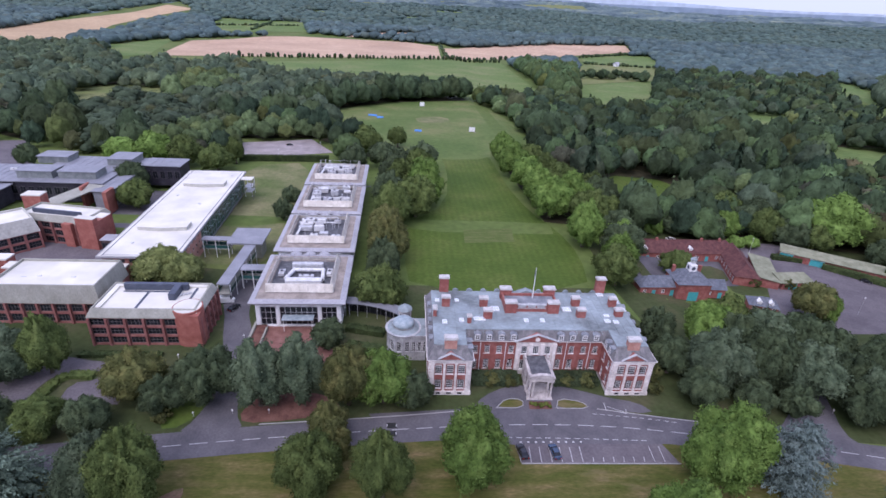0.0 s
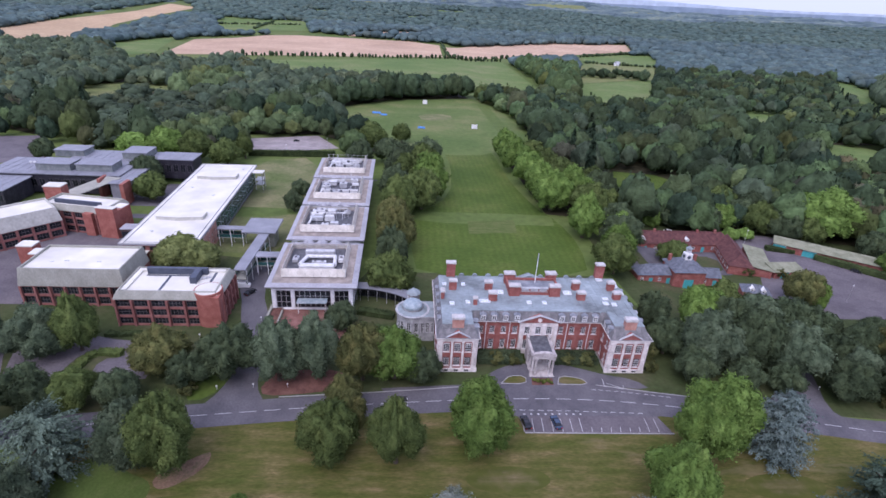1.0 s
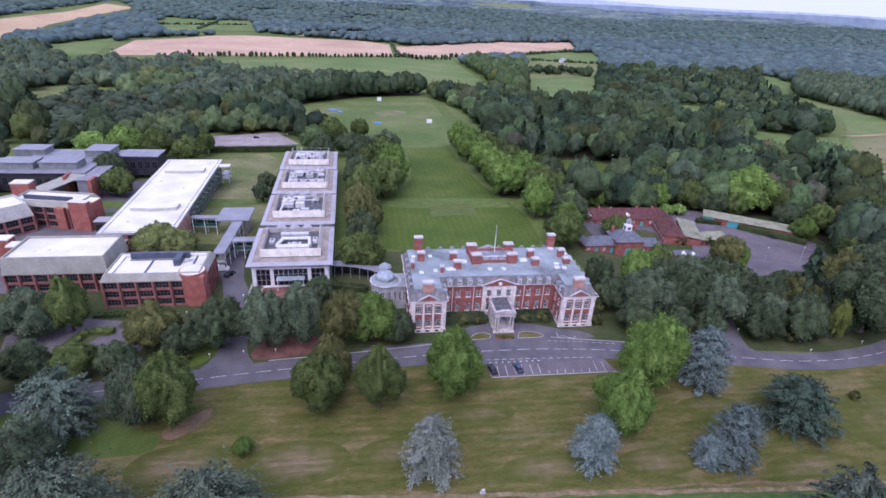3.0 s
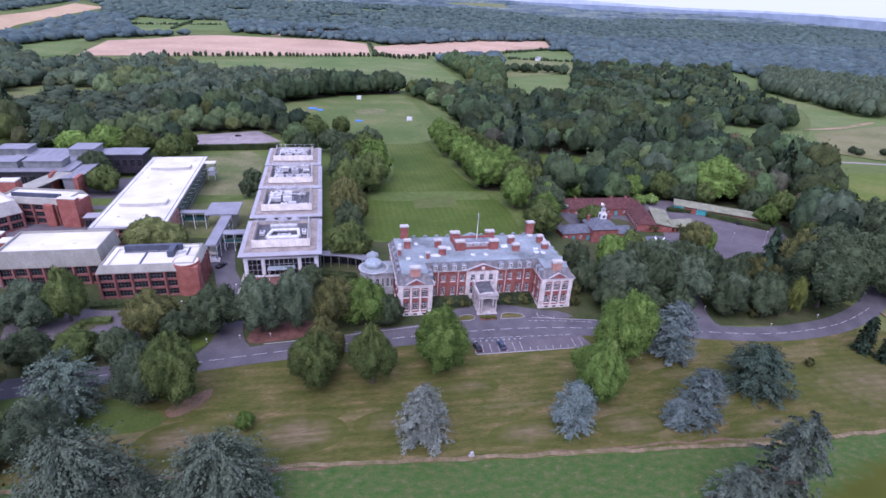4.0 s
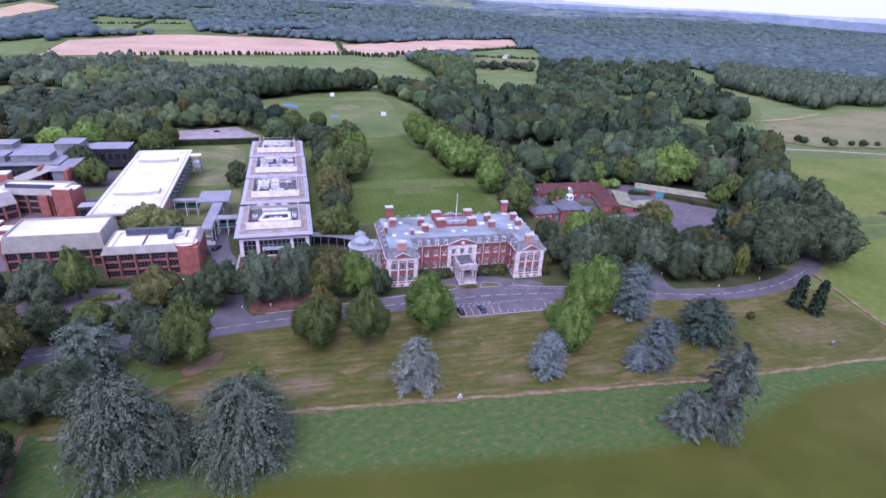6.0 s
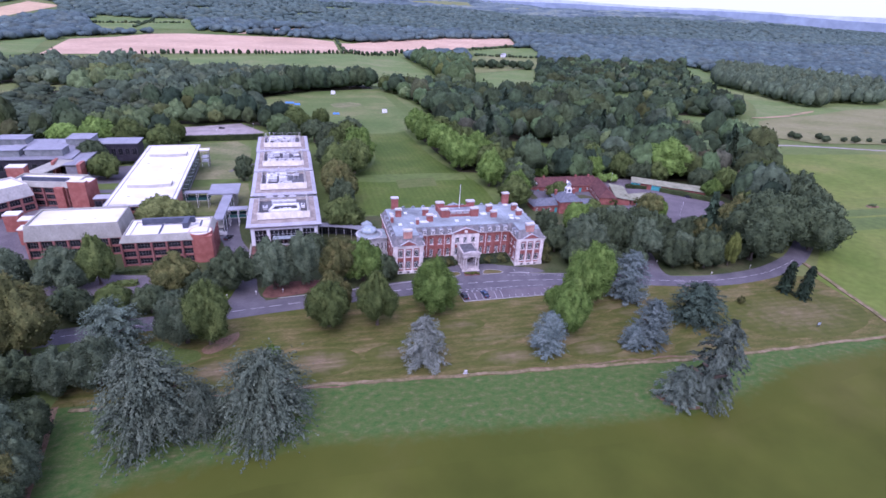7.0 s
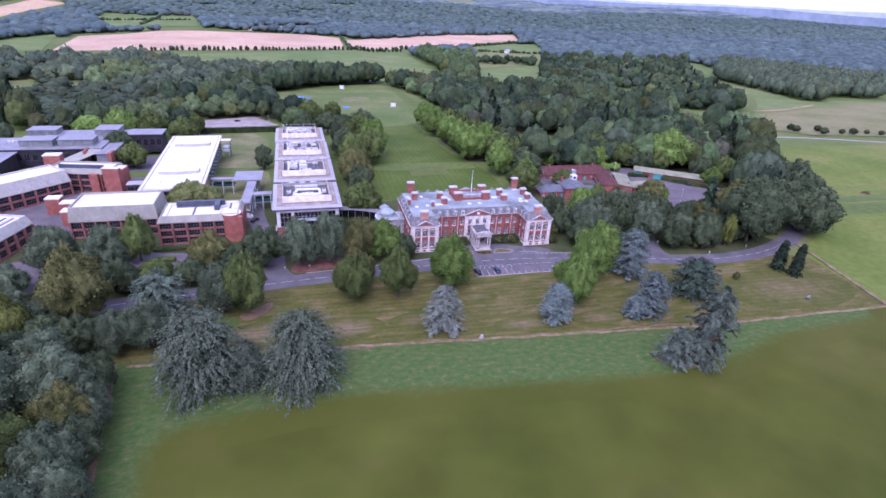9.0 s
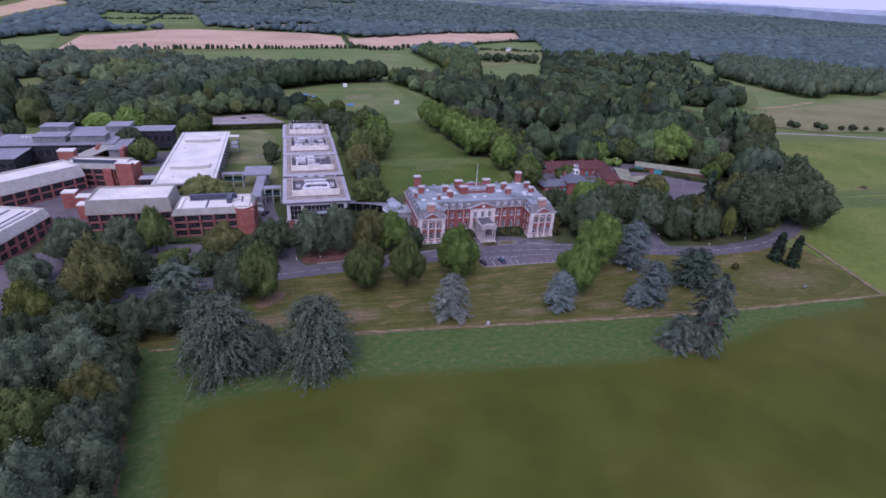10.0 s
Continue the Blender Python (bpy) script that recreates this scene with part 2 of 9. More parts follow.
M["needle_white"] = foliage("silvery_needles", [(0.101, 0.125, 0.104), (0.141, 0.167, 0.139), (0.184, 0.215, 0.183)], cool=0.07, warm=1.04)
M["needle_dark"] = foliage("dark_needles", [(0.0646, 0.0887, 0.0661), (0.0891, 0.118, 0.0882), (0.123, 0.158, 0.118)], cool=0.07, warm=1.04)
M["needle_green"] = foliage("green_needles", [(0.0483, 0.0805, 0.0552), (0.069, 0.107, 0.0736), (0.092, 0.133, 0.0943)], cool=0.07, warm=1.04)
# soft, far and hill tones have distance haze painted into the leaf colour
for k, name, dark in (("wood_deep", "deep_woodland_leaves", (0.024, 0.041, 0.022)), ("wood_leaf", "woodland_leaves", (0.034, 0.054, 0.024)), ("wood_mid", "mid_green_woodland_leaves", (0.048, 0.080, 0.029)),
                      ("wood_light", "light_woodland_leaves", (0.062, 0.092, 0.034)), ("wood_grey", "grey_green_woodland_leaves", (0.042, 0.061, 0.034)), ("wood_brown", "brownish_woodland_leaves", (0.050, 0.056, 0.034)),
                      ("wood_soft", "hazed_grey_green_woodland_leaves", (0.050, 0.074, 0.044)), ("wood_soft_light", "hazed_light_woodland_leaves", (0.060, 0.087, 0.047)), ("wood_far", "far_woodland_leaves", (0.052, 0.076, 0.072)), ("wood_far_pale", "pale_far_woodland_leaves", (0.060, 0.087, 0.079)), ("wood_far_hill", "hazed_hill_woodland_leaves", (0.051, 0.076, 0.067)), ("wood_far_hill_pale", "pale_hill_woodland_leaves", (0.060, 0.087, 0.075)), ("wood_leaf_light", "poplar_leaves", (0.058, 0.084, 0.046))):
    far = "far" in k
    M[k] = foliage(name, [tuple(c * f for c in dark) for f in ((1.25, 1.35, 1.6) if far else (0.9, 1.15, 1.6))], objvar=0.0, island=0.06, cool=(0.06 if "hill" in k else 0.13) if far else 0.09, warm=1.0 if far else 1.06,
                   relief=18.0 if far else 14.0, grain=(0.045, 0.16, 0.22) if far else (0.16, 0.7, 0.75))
# canopy of the far hills, with blue haze painted into its colours
M["wood_hills_haze"] = mat("hazed_hill_woods", [(0.0385, 0.0592, 0.0633), (0.0681, 0.0978, 0.105), (0.0919, 0.127, 0.132), (0.133, 0.17, 0.151), (0.192, 0.222, 0.159)], 0.005, 0.04, contrast=0.55, stretch=(0.6, 1.6, 1))


# ---- helpers ----
def thing(name, x, y, z, label, category, group="", kind="", rz=0.0):
    """An Empty at the base of a thing, which parents its parts."""
    e = new(name)
    e.matrix_basis = pose(x, y, z, 0, 0, rz)
    return tagged(e, label, category, group, kind)


def part(name, bm, material, parent=None, label="", smooth=False):
    """Link a bmesh as one mesh object under a thing or a part."""
    me = bpy.data.meshes.new(name)
    bmesh.ops.recalc_face_normals(bm, faces=bm.faces)
    bm.to_mesh(me)
    bm.free()
    me.materials.append(M[material] if isinstance(material, str) else material)
    if smooth:
        me.polygons.foreach_set("use_smooth", [True] * len(me.polygons))
    ob = new(name, me)
    ob.parent = parent
    if label:
        ob["label"] = label
    return ob


def share(name, ob_or_mesh, parent, m):
    """Another object on the same mesh, at the pose m under its parent."""
    ob = new(name, ob_or_mesh)
    ob.parent = parent
    ob.matrix_basis = m
    return ob


def box(bm, x0, x1, y0, y1, z0, z1, bev=0.0):
    m = Matrix.Translation(((x0 + x1) / 2, (y0 + y1) / 2, (z0 + z1) / 2)) @ Matrix.Diagonal((x1 - x0, y1 - y0, z1 - z0, 1))
    r = bmesh.ops.create_cube(bm, size=1, matrix=m)
    if bev:
        es = {e for v in r["verts"] for e in v.link_edges}
        bmesh.ops.bevel(bm, geom=list(es), offset=bev, segments=1, affect="EDGES")
    return bm


def boxed(*args, bev=0.0):
    return box(bmesh.new(), *args, bev=bev)


def cyl(bm, x, y, z0, z1, r, r2=None, n=12):
    bmesh.ops.create_cone(bm, cap_ends=True, segments=n, radius1=r, radius2=r if r2 is None else r2, depth=z1 - z0,
                          matrix=Matrix.Translation((x, y, (z0 + z1) / 2)))
    return bm


def prism(bm, pts, z0, z1):
    """An upright prism over a plan polygon."""
    lo = [bm.verts.new((x, y, z0)) for x, y in pts]
    hi = [bm.verts.new((x, y, z1)) for x, y in pts]
    n = len(pts)
    bm.faces.new(lo[::-1])
    bm.faces.new(hi)
    for i in range(n):
        bm.faces.new((lo[i], lo[(i + 1) % n], hi[(i + 1) % n], hi[i]))
    return bm


def mesh_object(name, verts, faces, material, parent=None, smooth=False, smooth_tris=False):
    me = bpy.data.meshes.new(name)
    me.from_pydata(verts.tolist() if isinstance(verts, np.ndarray) else verts, [], faces.tolist() if isinstance(faces, np.ndarray) else faces)
    me.materials.append(M[material])
    if smooth:
        me.polygons.foreach_set("use_smooth", [True] * len(me.polygons))
    if smooth_tris:
        me.polygons.foreach_set("use_smooth", [len(f) == 3 for f in faces])
    ob = new(name, me)
    ob.parent = parent
    return ob


# ---- the lie of the land ----
def ss(a, b, v):
    u = np.clip((np.asarray(v, float) - a) / (b - a), 0, 1)
    return u * u * (3 - 2 * u)


def gz(x, y):
    """Height of the ground: level round the house, falling to the north and the north-east, rising to far hills."""
    x, y = np.asarray(x, float), np.asarray(y, float)
    s = np.maximum(0, y - 95)
    z = np.where(s < 330, -0.058 * s, -19.1 - 0.025 * (s - 330))
    z = np.where(s > 1000, -35.9 + (s - 1000) * 0.018, z)
    z = z - 4 * ss(35, 75, x) * ss(15, 50, y)
    far = ss(1500, 2600, y)
    z = z + far * (13 * np.sin(x / 330 + 1.0) * np.sin(y / 410 + 0.6) + 6 * np.sin(x / 170 + y / 260))
    return z


def gh(x, y):
    return float(gz(x, y))


def axis(stops):
    """Grid lines from (start, end, step) stretches."""
    out = []
    for a, b, d in stops:
        out += list(np.arange(a, b, d))
    return np.array(out + [stops[-1][1]])


xs = axis([(-4200, -1400, 140), (-1400, -500, 45), (-500, -100, 20), (-100, 200, 7.5), (200, 700, 20), (700, 1600, 45), (1600, 4200, 130)])
ys = axis([(-900, -200, 70), (-200, 0, 20), (0, 100, 6), (100, 560, 10), (560, 1400, 30), (1400, 4150, 75)])
gx, gy = np.meshgrid(xs, ys)
gv = np.stack([gx.ravel(), gy.ravel(), gz(gx, gy).ravel()], 1)
nx, ny = len(xs), len(ys)
ii = (np.arange(ny - 1)[:, None] * nx + np.arange(nx - 1)[None, :]).ravel()
gf = np.stack([ii, ii + 1, ii + nx + 1, ii + nx], 1)
tagged(mesh_object("ground", gv, gf, "meadow", smooth=True), "green rolling parkland and farmland ground", "ground", kind="structure")


def soften(pts, k=2):
    """Round the corners of a closed outline."""
    for _ in range(k):
        out = []
        for (ax, ay), (bx, by) in zip(pts, pts[1:] + pts[:1]):
            out += [(ax * 0.75 + bx * 0.25, ay * 0.75 + by * 0.25), (ax * 0.25 + bx * 0.75, ay * 0.25 + by * 0.75)]
        pts = out
    return pts


def patch(name, pts, material, off, label, category, round_=1, step=14.0, kind="structure"):
    """A sheet of ground cover laid over the land."""
    pts = soften(list(pts), round_)
    bm = bmesh.new()
    bm.faces.new([bm.verts.new((x, y, 0)) for x, y in pts])
    px, py = [p[0] for p in pts], [p[1] for p in pts]
    if max(py) > 20:
        size = max(max(px) - min(px), max(py) - min(py))
        st = max(step, size / 40)
        for ax, lo, hi in ((0, min(px), max(px)), (1, min(py), max(py))):
            v = lo + st
            while v < hi:
                co, no = ((v, 0, 0), (1, 0, 0)) if ax == 0 else ((0, v, 0), (0, 1, 0))
                bmesh.ops.bisect_plane(bm, geom=bm.verts[:] + bm.edges[:] + bm.faces[:], plane_co=co, plane_no=no)
                v += st
    bmesh.ops.triangulate(bm, faces=bm.faces)
    for v in bm.verts:
        v.co.z = gh(v.co.x, v.co.y) + off
    ob = part(name, bm, material)
    for p in ob.data.polygons:
        if p.normal.z < 0:
            ob.data.flip_normals()
            break
    return tagged(ob, label, category, kind=kind)


def spline(pts, k=3):
    """A smooth open line through the stretch of points (corner cutting, ends kept)."""
    for _ in range(k):
        out = [pts[0]]
        for (ax, ay), (bx, by) in zip(pts, pts[1:]):
            out += [(ax * 0.75 + bx * 0.25, ay * 0.75 + by * 0.25), (ax * 0.25 + bx * 0.75, ay * 0.25 + by * 0.75)]
        pts = out + [pts[-1]]
    return pts


def offset_line(pts, d):
    out = []
    for i, (x, y) in enumerate(pts):
        ax, ay = pts[max(0, i - 1)]
        bx, by = pts[min(len(pts) - 1, i + 1)]
        n = math.hypot(bx - ax, by - ay) or 1
        out.append((x - (by - ay) / n * d, y + (bx - ax) / n * d))
    return out


def ribbon(name, pts, width, material, off, label, category, smooth_=2, kind="structure", height=0.0):
    """A strip of even width along a line: a road, a track; with height it becomes a raised kerb or bank."""
    pts = spline(list(pts), smooth_)
    a, b = offset_line(pts, width / 2), offset_line(pts, -width / 2)
    bm = bmesh.new()
    rows = []
    for (ax, ay), (bx, by) in zip(a, b):
        z1, z2 = gh(ax, ay) + off, gh(bx, by) + off
        if height:
            rows.append([bm.verts.new(c) for c in ((ax, ay, z1 - 0.05), (ax, ay, z1 + height), (bx, by, z2 + height), (bx, by, z2 - 0.05))])
        else:
            rows.append([bm.verts.new((ax, ay, z1)), bm.verts.new((bx, by, z2))])
    for r, q in zip(rows, rows[1:]):
        for i in range(len(r) - 1):
            bm.faces.new((r[i], r[i + 1], q[i + 1], q[i]))
    if height:
        bm.faces.new(rows[0]); bm.faces.new(rows[-1])
    ob = part(name, bm, material)
    if not height and ob.data.polygons[0].normal.z < 0:
        ob.data.flip_normals()
    return tagged(ob, label, category, kind=kind)


# grass of the park
patch("park_lawn", [(-104, -46), (-60, -48), (-10, -52.4), (40, -55.5), (76, -56), (113.5, -56), (118, -26), (112, -22), (100, -19), (60, -16), (0, -13), (-60, -13), (-100, -16)],
      "park", 0.02, "mown parkland lawn with dry brown stripes", "lawn", 0)
# round the buildings the shade is put into the grass colour
patch("office_grounds", [(-178, -22), (-120, -18), (-60, -14.2), (-60, 52), (-118, 60), (-178, 62)], "shade", 0.006, "grass with painted shade round the brick offices", "lawn", 0)
patch("yard_grounds", [(38, 15), (34, 50), (36, 96), (120, 104), (160, 90), (168, 44), (122, -4), (104, -8), (96, 19)], "shade", 0.012, "rough grass with painted shade round the stable yard", "lawn", 0, step=4.0)
patch("house_grounds", [(-60, -14), (60, -14), (100, -18), (116, -10), (95, 20), (40, 14), (30, 48), (-45, 48), (-60, 12)], "shade", 0.012, "grass with painted shade round the house", "lawn", 0)


patch("lush_grass", [(-96, -29), (-88, -24), (-83, -29), (-77, -31), (-77, -36), (-90, -36), (-97, -38)], "lush", 0.03, "lush uncut green grass beside the grove", "lawn", 2)
patch("bare_ground", [(-71, -25), (-69, -24), (-69, -28), (-73, -32), (-76, -33), (-78, -30)], "earth", 0.034, "bare reddish earth under the big tree", "earth", 2)
patch("bright_grass", [(-80, -10.5), (-75, -10), (-71, -2), (-70, 3), (-75, 1), (-79, -3)], "lawn", 0.034, "bright green grass beside the drive", "lawn", 1)


def dry_patch(i, x, y, rx, ry, much):
    """Dry grass in the lawn, thinning out from the middle to its rim."""
    bm = bmesh.new()
    rings = [[bm.verts.new((x, y, 0))]]
    for k in range(1, 6):
        rings.append([bm.verts.new((x + rx * k / 5 * math.cos(a * math.pi / 12), y + ry * k / 5 * math.sin(a * math.pi / 12), 0)) for a in range(24)])
    for a in range(24):
        bm.faces.new((rings[0][0], rings[1][a], rings[1][(a + 1) % 24]))
        for k in range(1, 5):
            bm.faces.new((rings[k][a], rings[k + 1][a], rings[k + 1][(a + 1) % 24], rings[k][(a + 1) % 24]))
    for v in bm.verts:
        v.co.z = gh(v.co.x, v.co.y) + 0.026 + 0.004 * i
    ob = part("dry_grass", bm, "dry_park")
    cover = [much * (1 - k / 5) for k in range(6) for _ in range(24 if k else 1)]
    ob.data.attributes.new("cover", "FLOAT", "POINT").data.foreach_set("value", cover)
    return tagged(ob, "pinkish dry grass in the mown parkland lawn", "lawn", kind="structure")


for i, spot in enumerate(((-72, -39.5, 9, 5.5, 1.0), (-88, -43, 5, 3, 0.8), (-50, -40.5, 10, 5.5, 1.0), (-31, -40, 8, 4, 0.6), (-3, -46.5, 9, 3.5, 0.8), (20, -47, 9, 3.5, 0.8), (-13, -31, 8, 3, 0.6),
             (52, -51, 11, 3, 0.7), (90, -42, 24, 12, 0.62), (40, -33, 8, 3, 0.5))):
    dry_patch(i, *spot)
patch("bare_ground", [(23.5, -65.5), (30, -66.5), (34, -72.5), (28, -71.5)], "earth", 0.05, "bare reddish earth beside the leaning cedar", "earth", 2)


def verge():
    """The uncut verge between lawn, grove and south field: it thins out into the field on its open side."""
    low = [(100, -61), (77, -62.3), (64, -63.5), (48, -69), (36, -71.5), (25, -72.3), (0, -70.5), (-31, -67.2), (-52, -65.6), (-70, -66.5), (-82, -68), (-88.5, -71), (-90.5, -77), (-90, -84), (-87.5, -93), (-82, -135)]
    top = [(-92, -135), (-97, -90), (-103, -46), (-48, -49), (-10, -52.6), (54, -56.6), (104, -57)]
    out = [(100, -66), (64, -72), (50, -76), (30, -79), (0, -77), (-40, -75), (-60, -74), (-76, -76), (-80, -84), (-78, -105), (-70, -135)]
    bm = bmesh.new()
    bm.faces.new([bm.verts.new((x, y, 0)) for x, y in out + top])
    for ax, lo, hi in ((0, -102, 103), (1, -134, -48)):
        for v in range(lo, hi, 3):
            co, no = ((v, 0, 0), (1, 0, 0)) if ax == 0 else ((0, v, 0), (0, 1, 0))
            bmesh.ops.bisect_plane(bm, geom=bm.verts[:] + bm.edges[:] + bm.faces[:], plane_co=co, plane_no=no)
    bmesh.ops.triangulate(bm, faces=bm.faces)
    cover = []
    for v in bm.verts:
        x, y = v.co.x, v.co.y
        best = (1e9, 1)
        for (ax, ay), (bx, by) in zip(low, low[1:]):
            ex, ey = bx - ax, by - ay
            u = min(1, max(0, ((x - ax) * ex + (y - ay) * ey) / (ex * ex + ey * ey)))
            d = math.hypot(x - ax - u * ex, y - ay - u * ey)
            if d < best[0]:
                best = (d, 1 if ex * (y - ay) - ey * (x - ax) < 0 else -1)
        cover.append(min(1.0, max(0.0, 0.5 + best[0] * best[1] / 4.5)))
        v.co.z = gh(x, y) + 0.035
    ob = part("grass_verge", bm, "rough")
    if ob.data.polygons[0].normal.z < 0:
        ob.data.flip_normals()
    att = ob.data.attributes.new("cover", "FLOAT", "POINT")
    att.data.foreach_set("value", cover)
    return tagged(ob, "uncut green grass verge with dry patches", "grass", kind="structure")


verge()
patch("south_field", [(-100, -45), (-88, -64.5), (-42.5, -65), (13.3, -66), (47.7, -61), (74.5, -57.2), (113, -57.2), (330, -180), (420, -500), (-100, -600), (-92, -134), (-92, -78)],
      "south", 0.02, "smooth olive-green grass field", "field", 0)
patch("east_field", [(116, -24), (150, 5), (192, 60), (262, 138), (520, 120), (700, 90), (560, -300), (330, -180), (114, -57)], "east", 0.03, "open green pasture", "field", 0)
patch("lawn_north", [(-29, 44), (26, 46), (30, 70), (27, 92), (21, 110), (17, 150), (17, 205), (16, 226), (-14, 226), (-10, 178), (-14, 120), (-30, 96), (-32, 70)],
      "lawn", 0.03, "green striped lawn behind the house", "lawn", 1)
patch("cricket_field", [(-14, 200), (-59, 219), (-88, 300), (-100, 355), (-49, 420), (-10, 446), (38, 440), (56, 342), (50, 262), (17, 205)],
      "cricket", 0.06, "mown green cricket field", "field", 1)
patch("cricket_square", [(-27, 346), (0, 352), (2, 326), (-23, 313)], "dry", 0.12, "worn pale cricket square", "field", 1)
patch("lawn_wear", [(-9.5, 90), (9.3, 92.5), (8.4, 80.5), (-10, 78.5)], "lawn_worn", 0.045, "worn pale patch in the lawn", "lawn", 0)
patch("office_lawn", [(-118, 66), (-114, 172), (-80, 186), (-76, 100), (-72, 60), (-95, 58)], "dry", 0.05, "dry lawn between office buildings", "lawn", 1)
# farmland: the fields, outlined as the camera sees them between the woods
RIPE_WEST = [(-395, 735), (-450, 1012), (-352, 1170), (-285, 1200), (-144, 1195), (-38, 1190), (28, 1140), (22, 888)]
RIPE_EAST = [(28, 890), (38, 1110), (134, 1225), (350, 1370), (540, 1390), (502, 1245), (304, 1111), (220, 1030)]
RIPE_HILL = [(-700, 846), (-860, 1098), (-848, 1273), (-822, 1605), (-842, 1897), (-724, 1810), (-728, 1540), (-707, 1248), (-618, 896)]
STRIPS = [(-495, 1290), (-580, 1590), (-322, 1535), (-291, 1380)]
PASTURE_NORTH = [(-218, 718), (20, 845), (118, 885), (108, 610), (38, 535), (20, 640), (-50, 636), (-196, 636)]
PASTURE_CORNER = [(-501, 810), (-493, 1021), (-402, 736), (-450, 738)]
EAST_GREEN = [(197, 638), (150, 490), (240, 506), (348, 730), (255, 676)]
EAST_PALE = [(210, 668), (256, 863), (369, 943), (414, 878), (351, 742), (250, 686)]
EAST_STRIP = [(312, 985), (356, 1113), (519, 1212), (500, 1067), (436, 934)]
GLADE = [(-324, 390), (-338, 449), (-262, 462), (-256, 437), (-300, 428), (-296, 360)]
GARDEN = [(66, 140), (76, 190), (100, 188), (104, 150), (92, 132)]
EAST_BAY = [(684, 800), (716, 750), (584, 571), (555, 461), (527, 356), (469, 303), (360, 269), (482, 411), (539, 567)]
SLIM_CLEAR = [(334, 492), (394, 494), (312, 350), (276, 388)]
FIELDS = [RIPE_WEST, RIPE_EAST, RIPE_HILL, STRIPS, PASTURE_NORTH, PASTURE_CORNER, EAST_GREEN, EAST_PALE, EAST_STRIP, GLADE, EAST_BAY]
FAR_FIELDS = [
    ("pale_field", [(-330, 2440), (-110, 2480), (-115, 2780), (-320, 2740)]),
    ("green_field", [(-95, 1870), (20, 1840), (32, 1975), (-80, 1995)]),
    ("pale_field", [(460, 3360), (1020, 3280), (1100, 3700), (500, 3740)]),
    ("pale_field", [(1260, 3200), (1700, 3280), (1720, 3460), (1280, 3380)]),
    ("green_field", [(-420, 1860), (-330, 1890), (-320, 2080), (-410, 2060)]),
    ("green_field", [(60, 2280), (190, 2300), (200, 2500), (70, 2480)]),
    ("pale_field", [(-80, 2960), (330, 3000), (350, 3160), (-90, 3130)]),
    ("crop", [(-183, 1232), (14, 1299), (8, 1414), (-87, 1385), (-154, 1322)]),
]
for material, pts in FAR_FIELDS:
    patch("far_field", pts, material, 0.8, "distant " + ("ripe tan" if material == "crop" else "pale" if material == "pale_field" else "green") + " field among wooded hills", "field", 0)
patch("ripe_field", RIPE_WEST, "crop", 0.4, "ripe pinkish tan crop field", "field", 0)
patch("ripe_field", RIPE_EAST, "crop", 0.4, "ripe pinkish tan crop field beyond a hedge", "field", 0)
patch("ripe_field", RIPE_HILL, "crop2", 0.6, "ripe tan crop field on a hillside", "field", 0)
patch("pasture", [(-240, 650), (-230, 725), (20, 858), (130, 900), (125, 540), (97, 480), (29, 470), (-60, 500), (-187, 560)], "green_field", 0.4, "bright green pasture", "field", 0)
patch("pasture", [(-524, 855), (-495, 1054), (-410, 745), (-430, 690), (-480, 700)], "green_field", 0.45, "bright green pasture corner", "field", 0)
patch("pasture", [(-540, 1200), (-600, 1600), (-315, 1550), (-270, 1300)], "green_field", 0.7, "distant green pasture", "field", 0)
patch("pasture", [(120, 420), (197, 638), (255, 678), (350, 735), (380, 800), (262, 480), (215, 410)], "green_field", 0.4, "bright green pasture among woods", "field", 0)
patch("pale_pasture", [(199, 642), (230, 800), (300, 950), (430, 930), (430, 860), (352, 738), (255, 681)], "pale_field", 0.42, "pale grazed pasture", "field", 0)
patch("pasture", [(300, 954), (340, 1110), (525, 1225), (510, 1060), (440, 933)], "green_field", 0.42, "green pasture beyond a hedge", "field", 0)
patch("pasture", [(245, 262), (318, 226), (364, 270), (440, 348), (502, 433), (632, 738), (692, 822), (722, 790), (600, 610), (560, 470), (520, 372), (640, 360), (900, 330), (900, 240), (459, 288), (364, 262), (262, 142), (300, 195)], "green_field", 0.3,
      "green pasture strip between woods", "field", 1)
patch("pasture", [(250, 340), (335, 500), (400, 500), (310, 310)], "green_field", 0.35, "green clearing between woods", "field", 0)
patch("pasture", [(229, 104), (262, 165), (238, 190), (238, 229), (299, 304), (317, 298), (335, 279), (366, 279), (387, 306), (320, 226), (302, 190), (264, 138)], "green_field", 0.34, "green pasture bay in the edge of the wood", "field", 0)
patch("pale_pasture", [(345, 246), (373, 274), (428, 289), (502, 315), (564, 343), (640, 352), (900, 330), (1400, 300), (1400, -20), (520, 118), (400, 160), (299, 172)], "tan_field", 0.45, "pale tan grazed pasture", "field", 1)
patch("bare_track", [(369, 286), (393, 290), (432, 301), (463, 316), (504, 335), (490, 322), (443, 300), (421, 290), (383, 282)], "bare_soil", 0.6, "bare pale soil by the wood", "track", 1)
patch("clearing", [(-345, 340), (-345, 458), (-255, 470), (-248, 430), (-280, 400), (-285, 330)], "pale_field", 0.3, "pale green clearing in the wood", "field", 1)
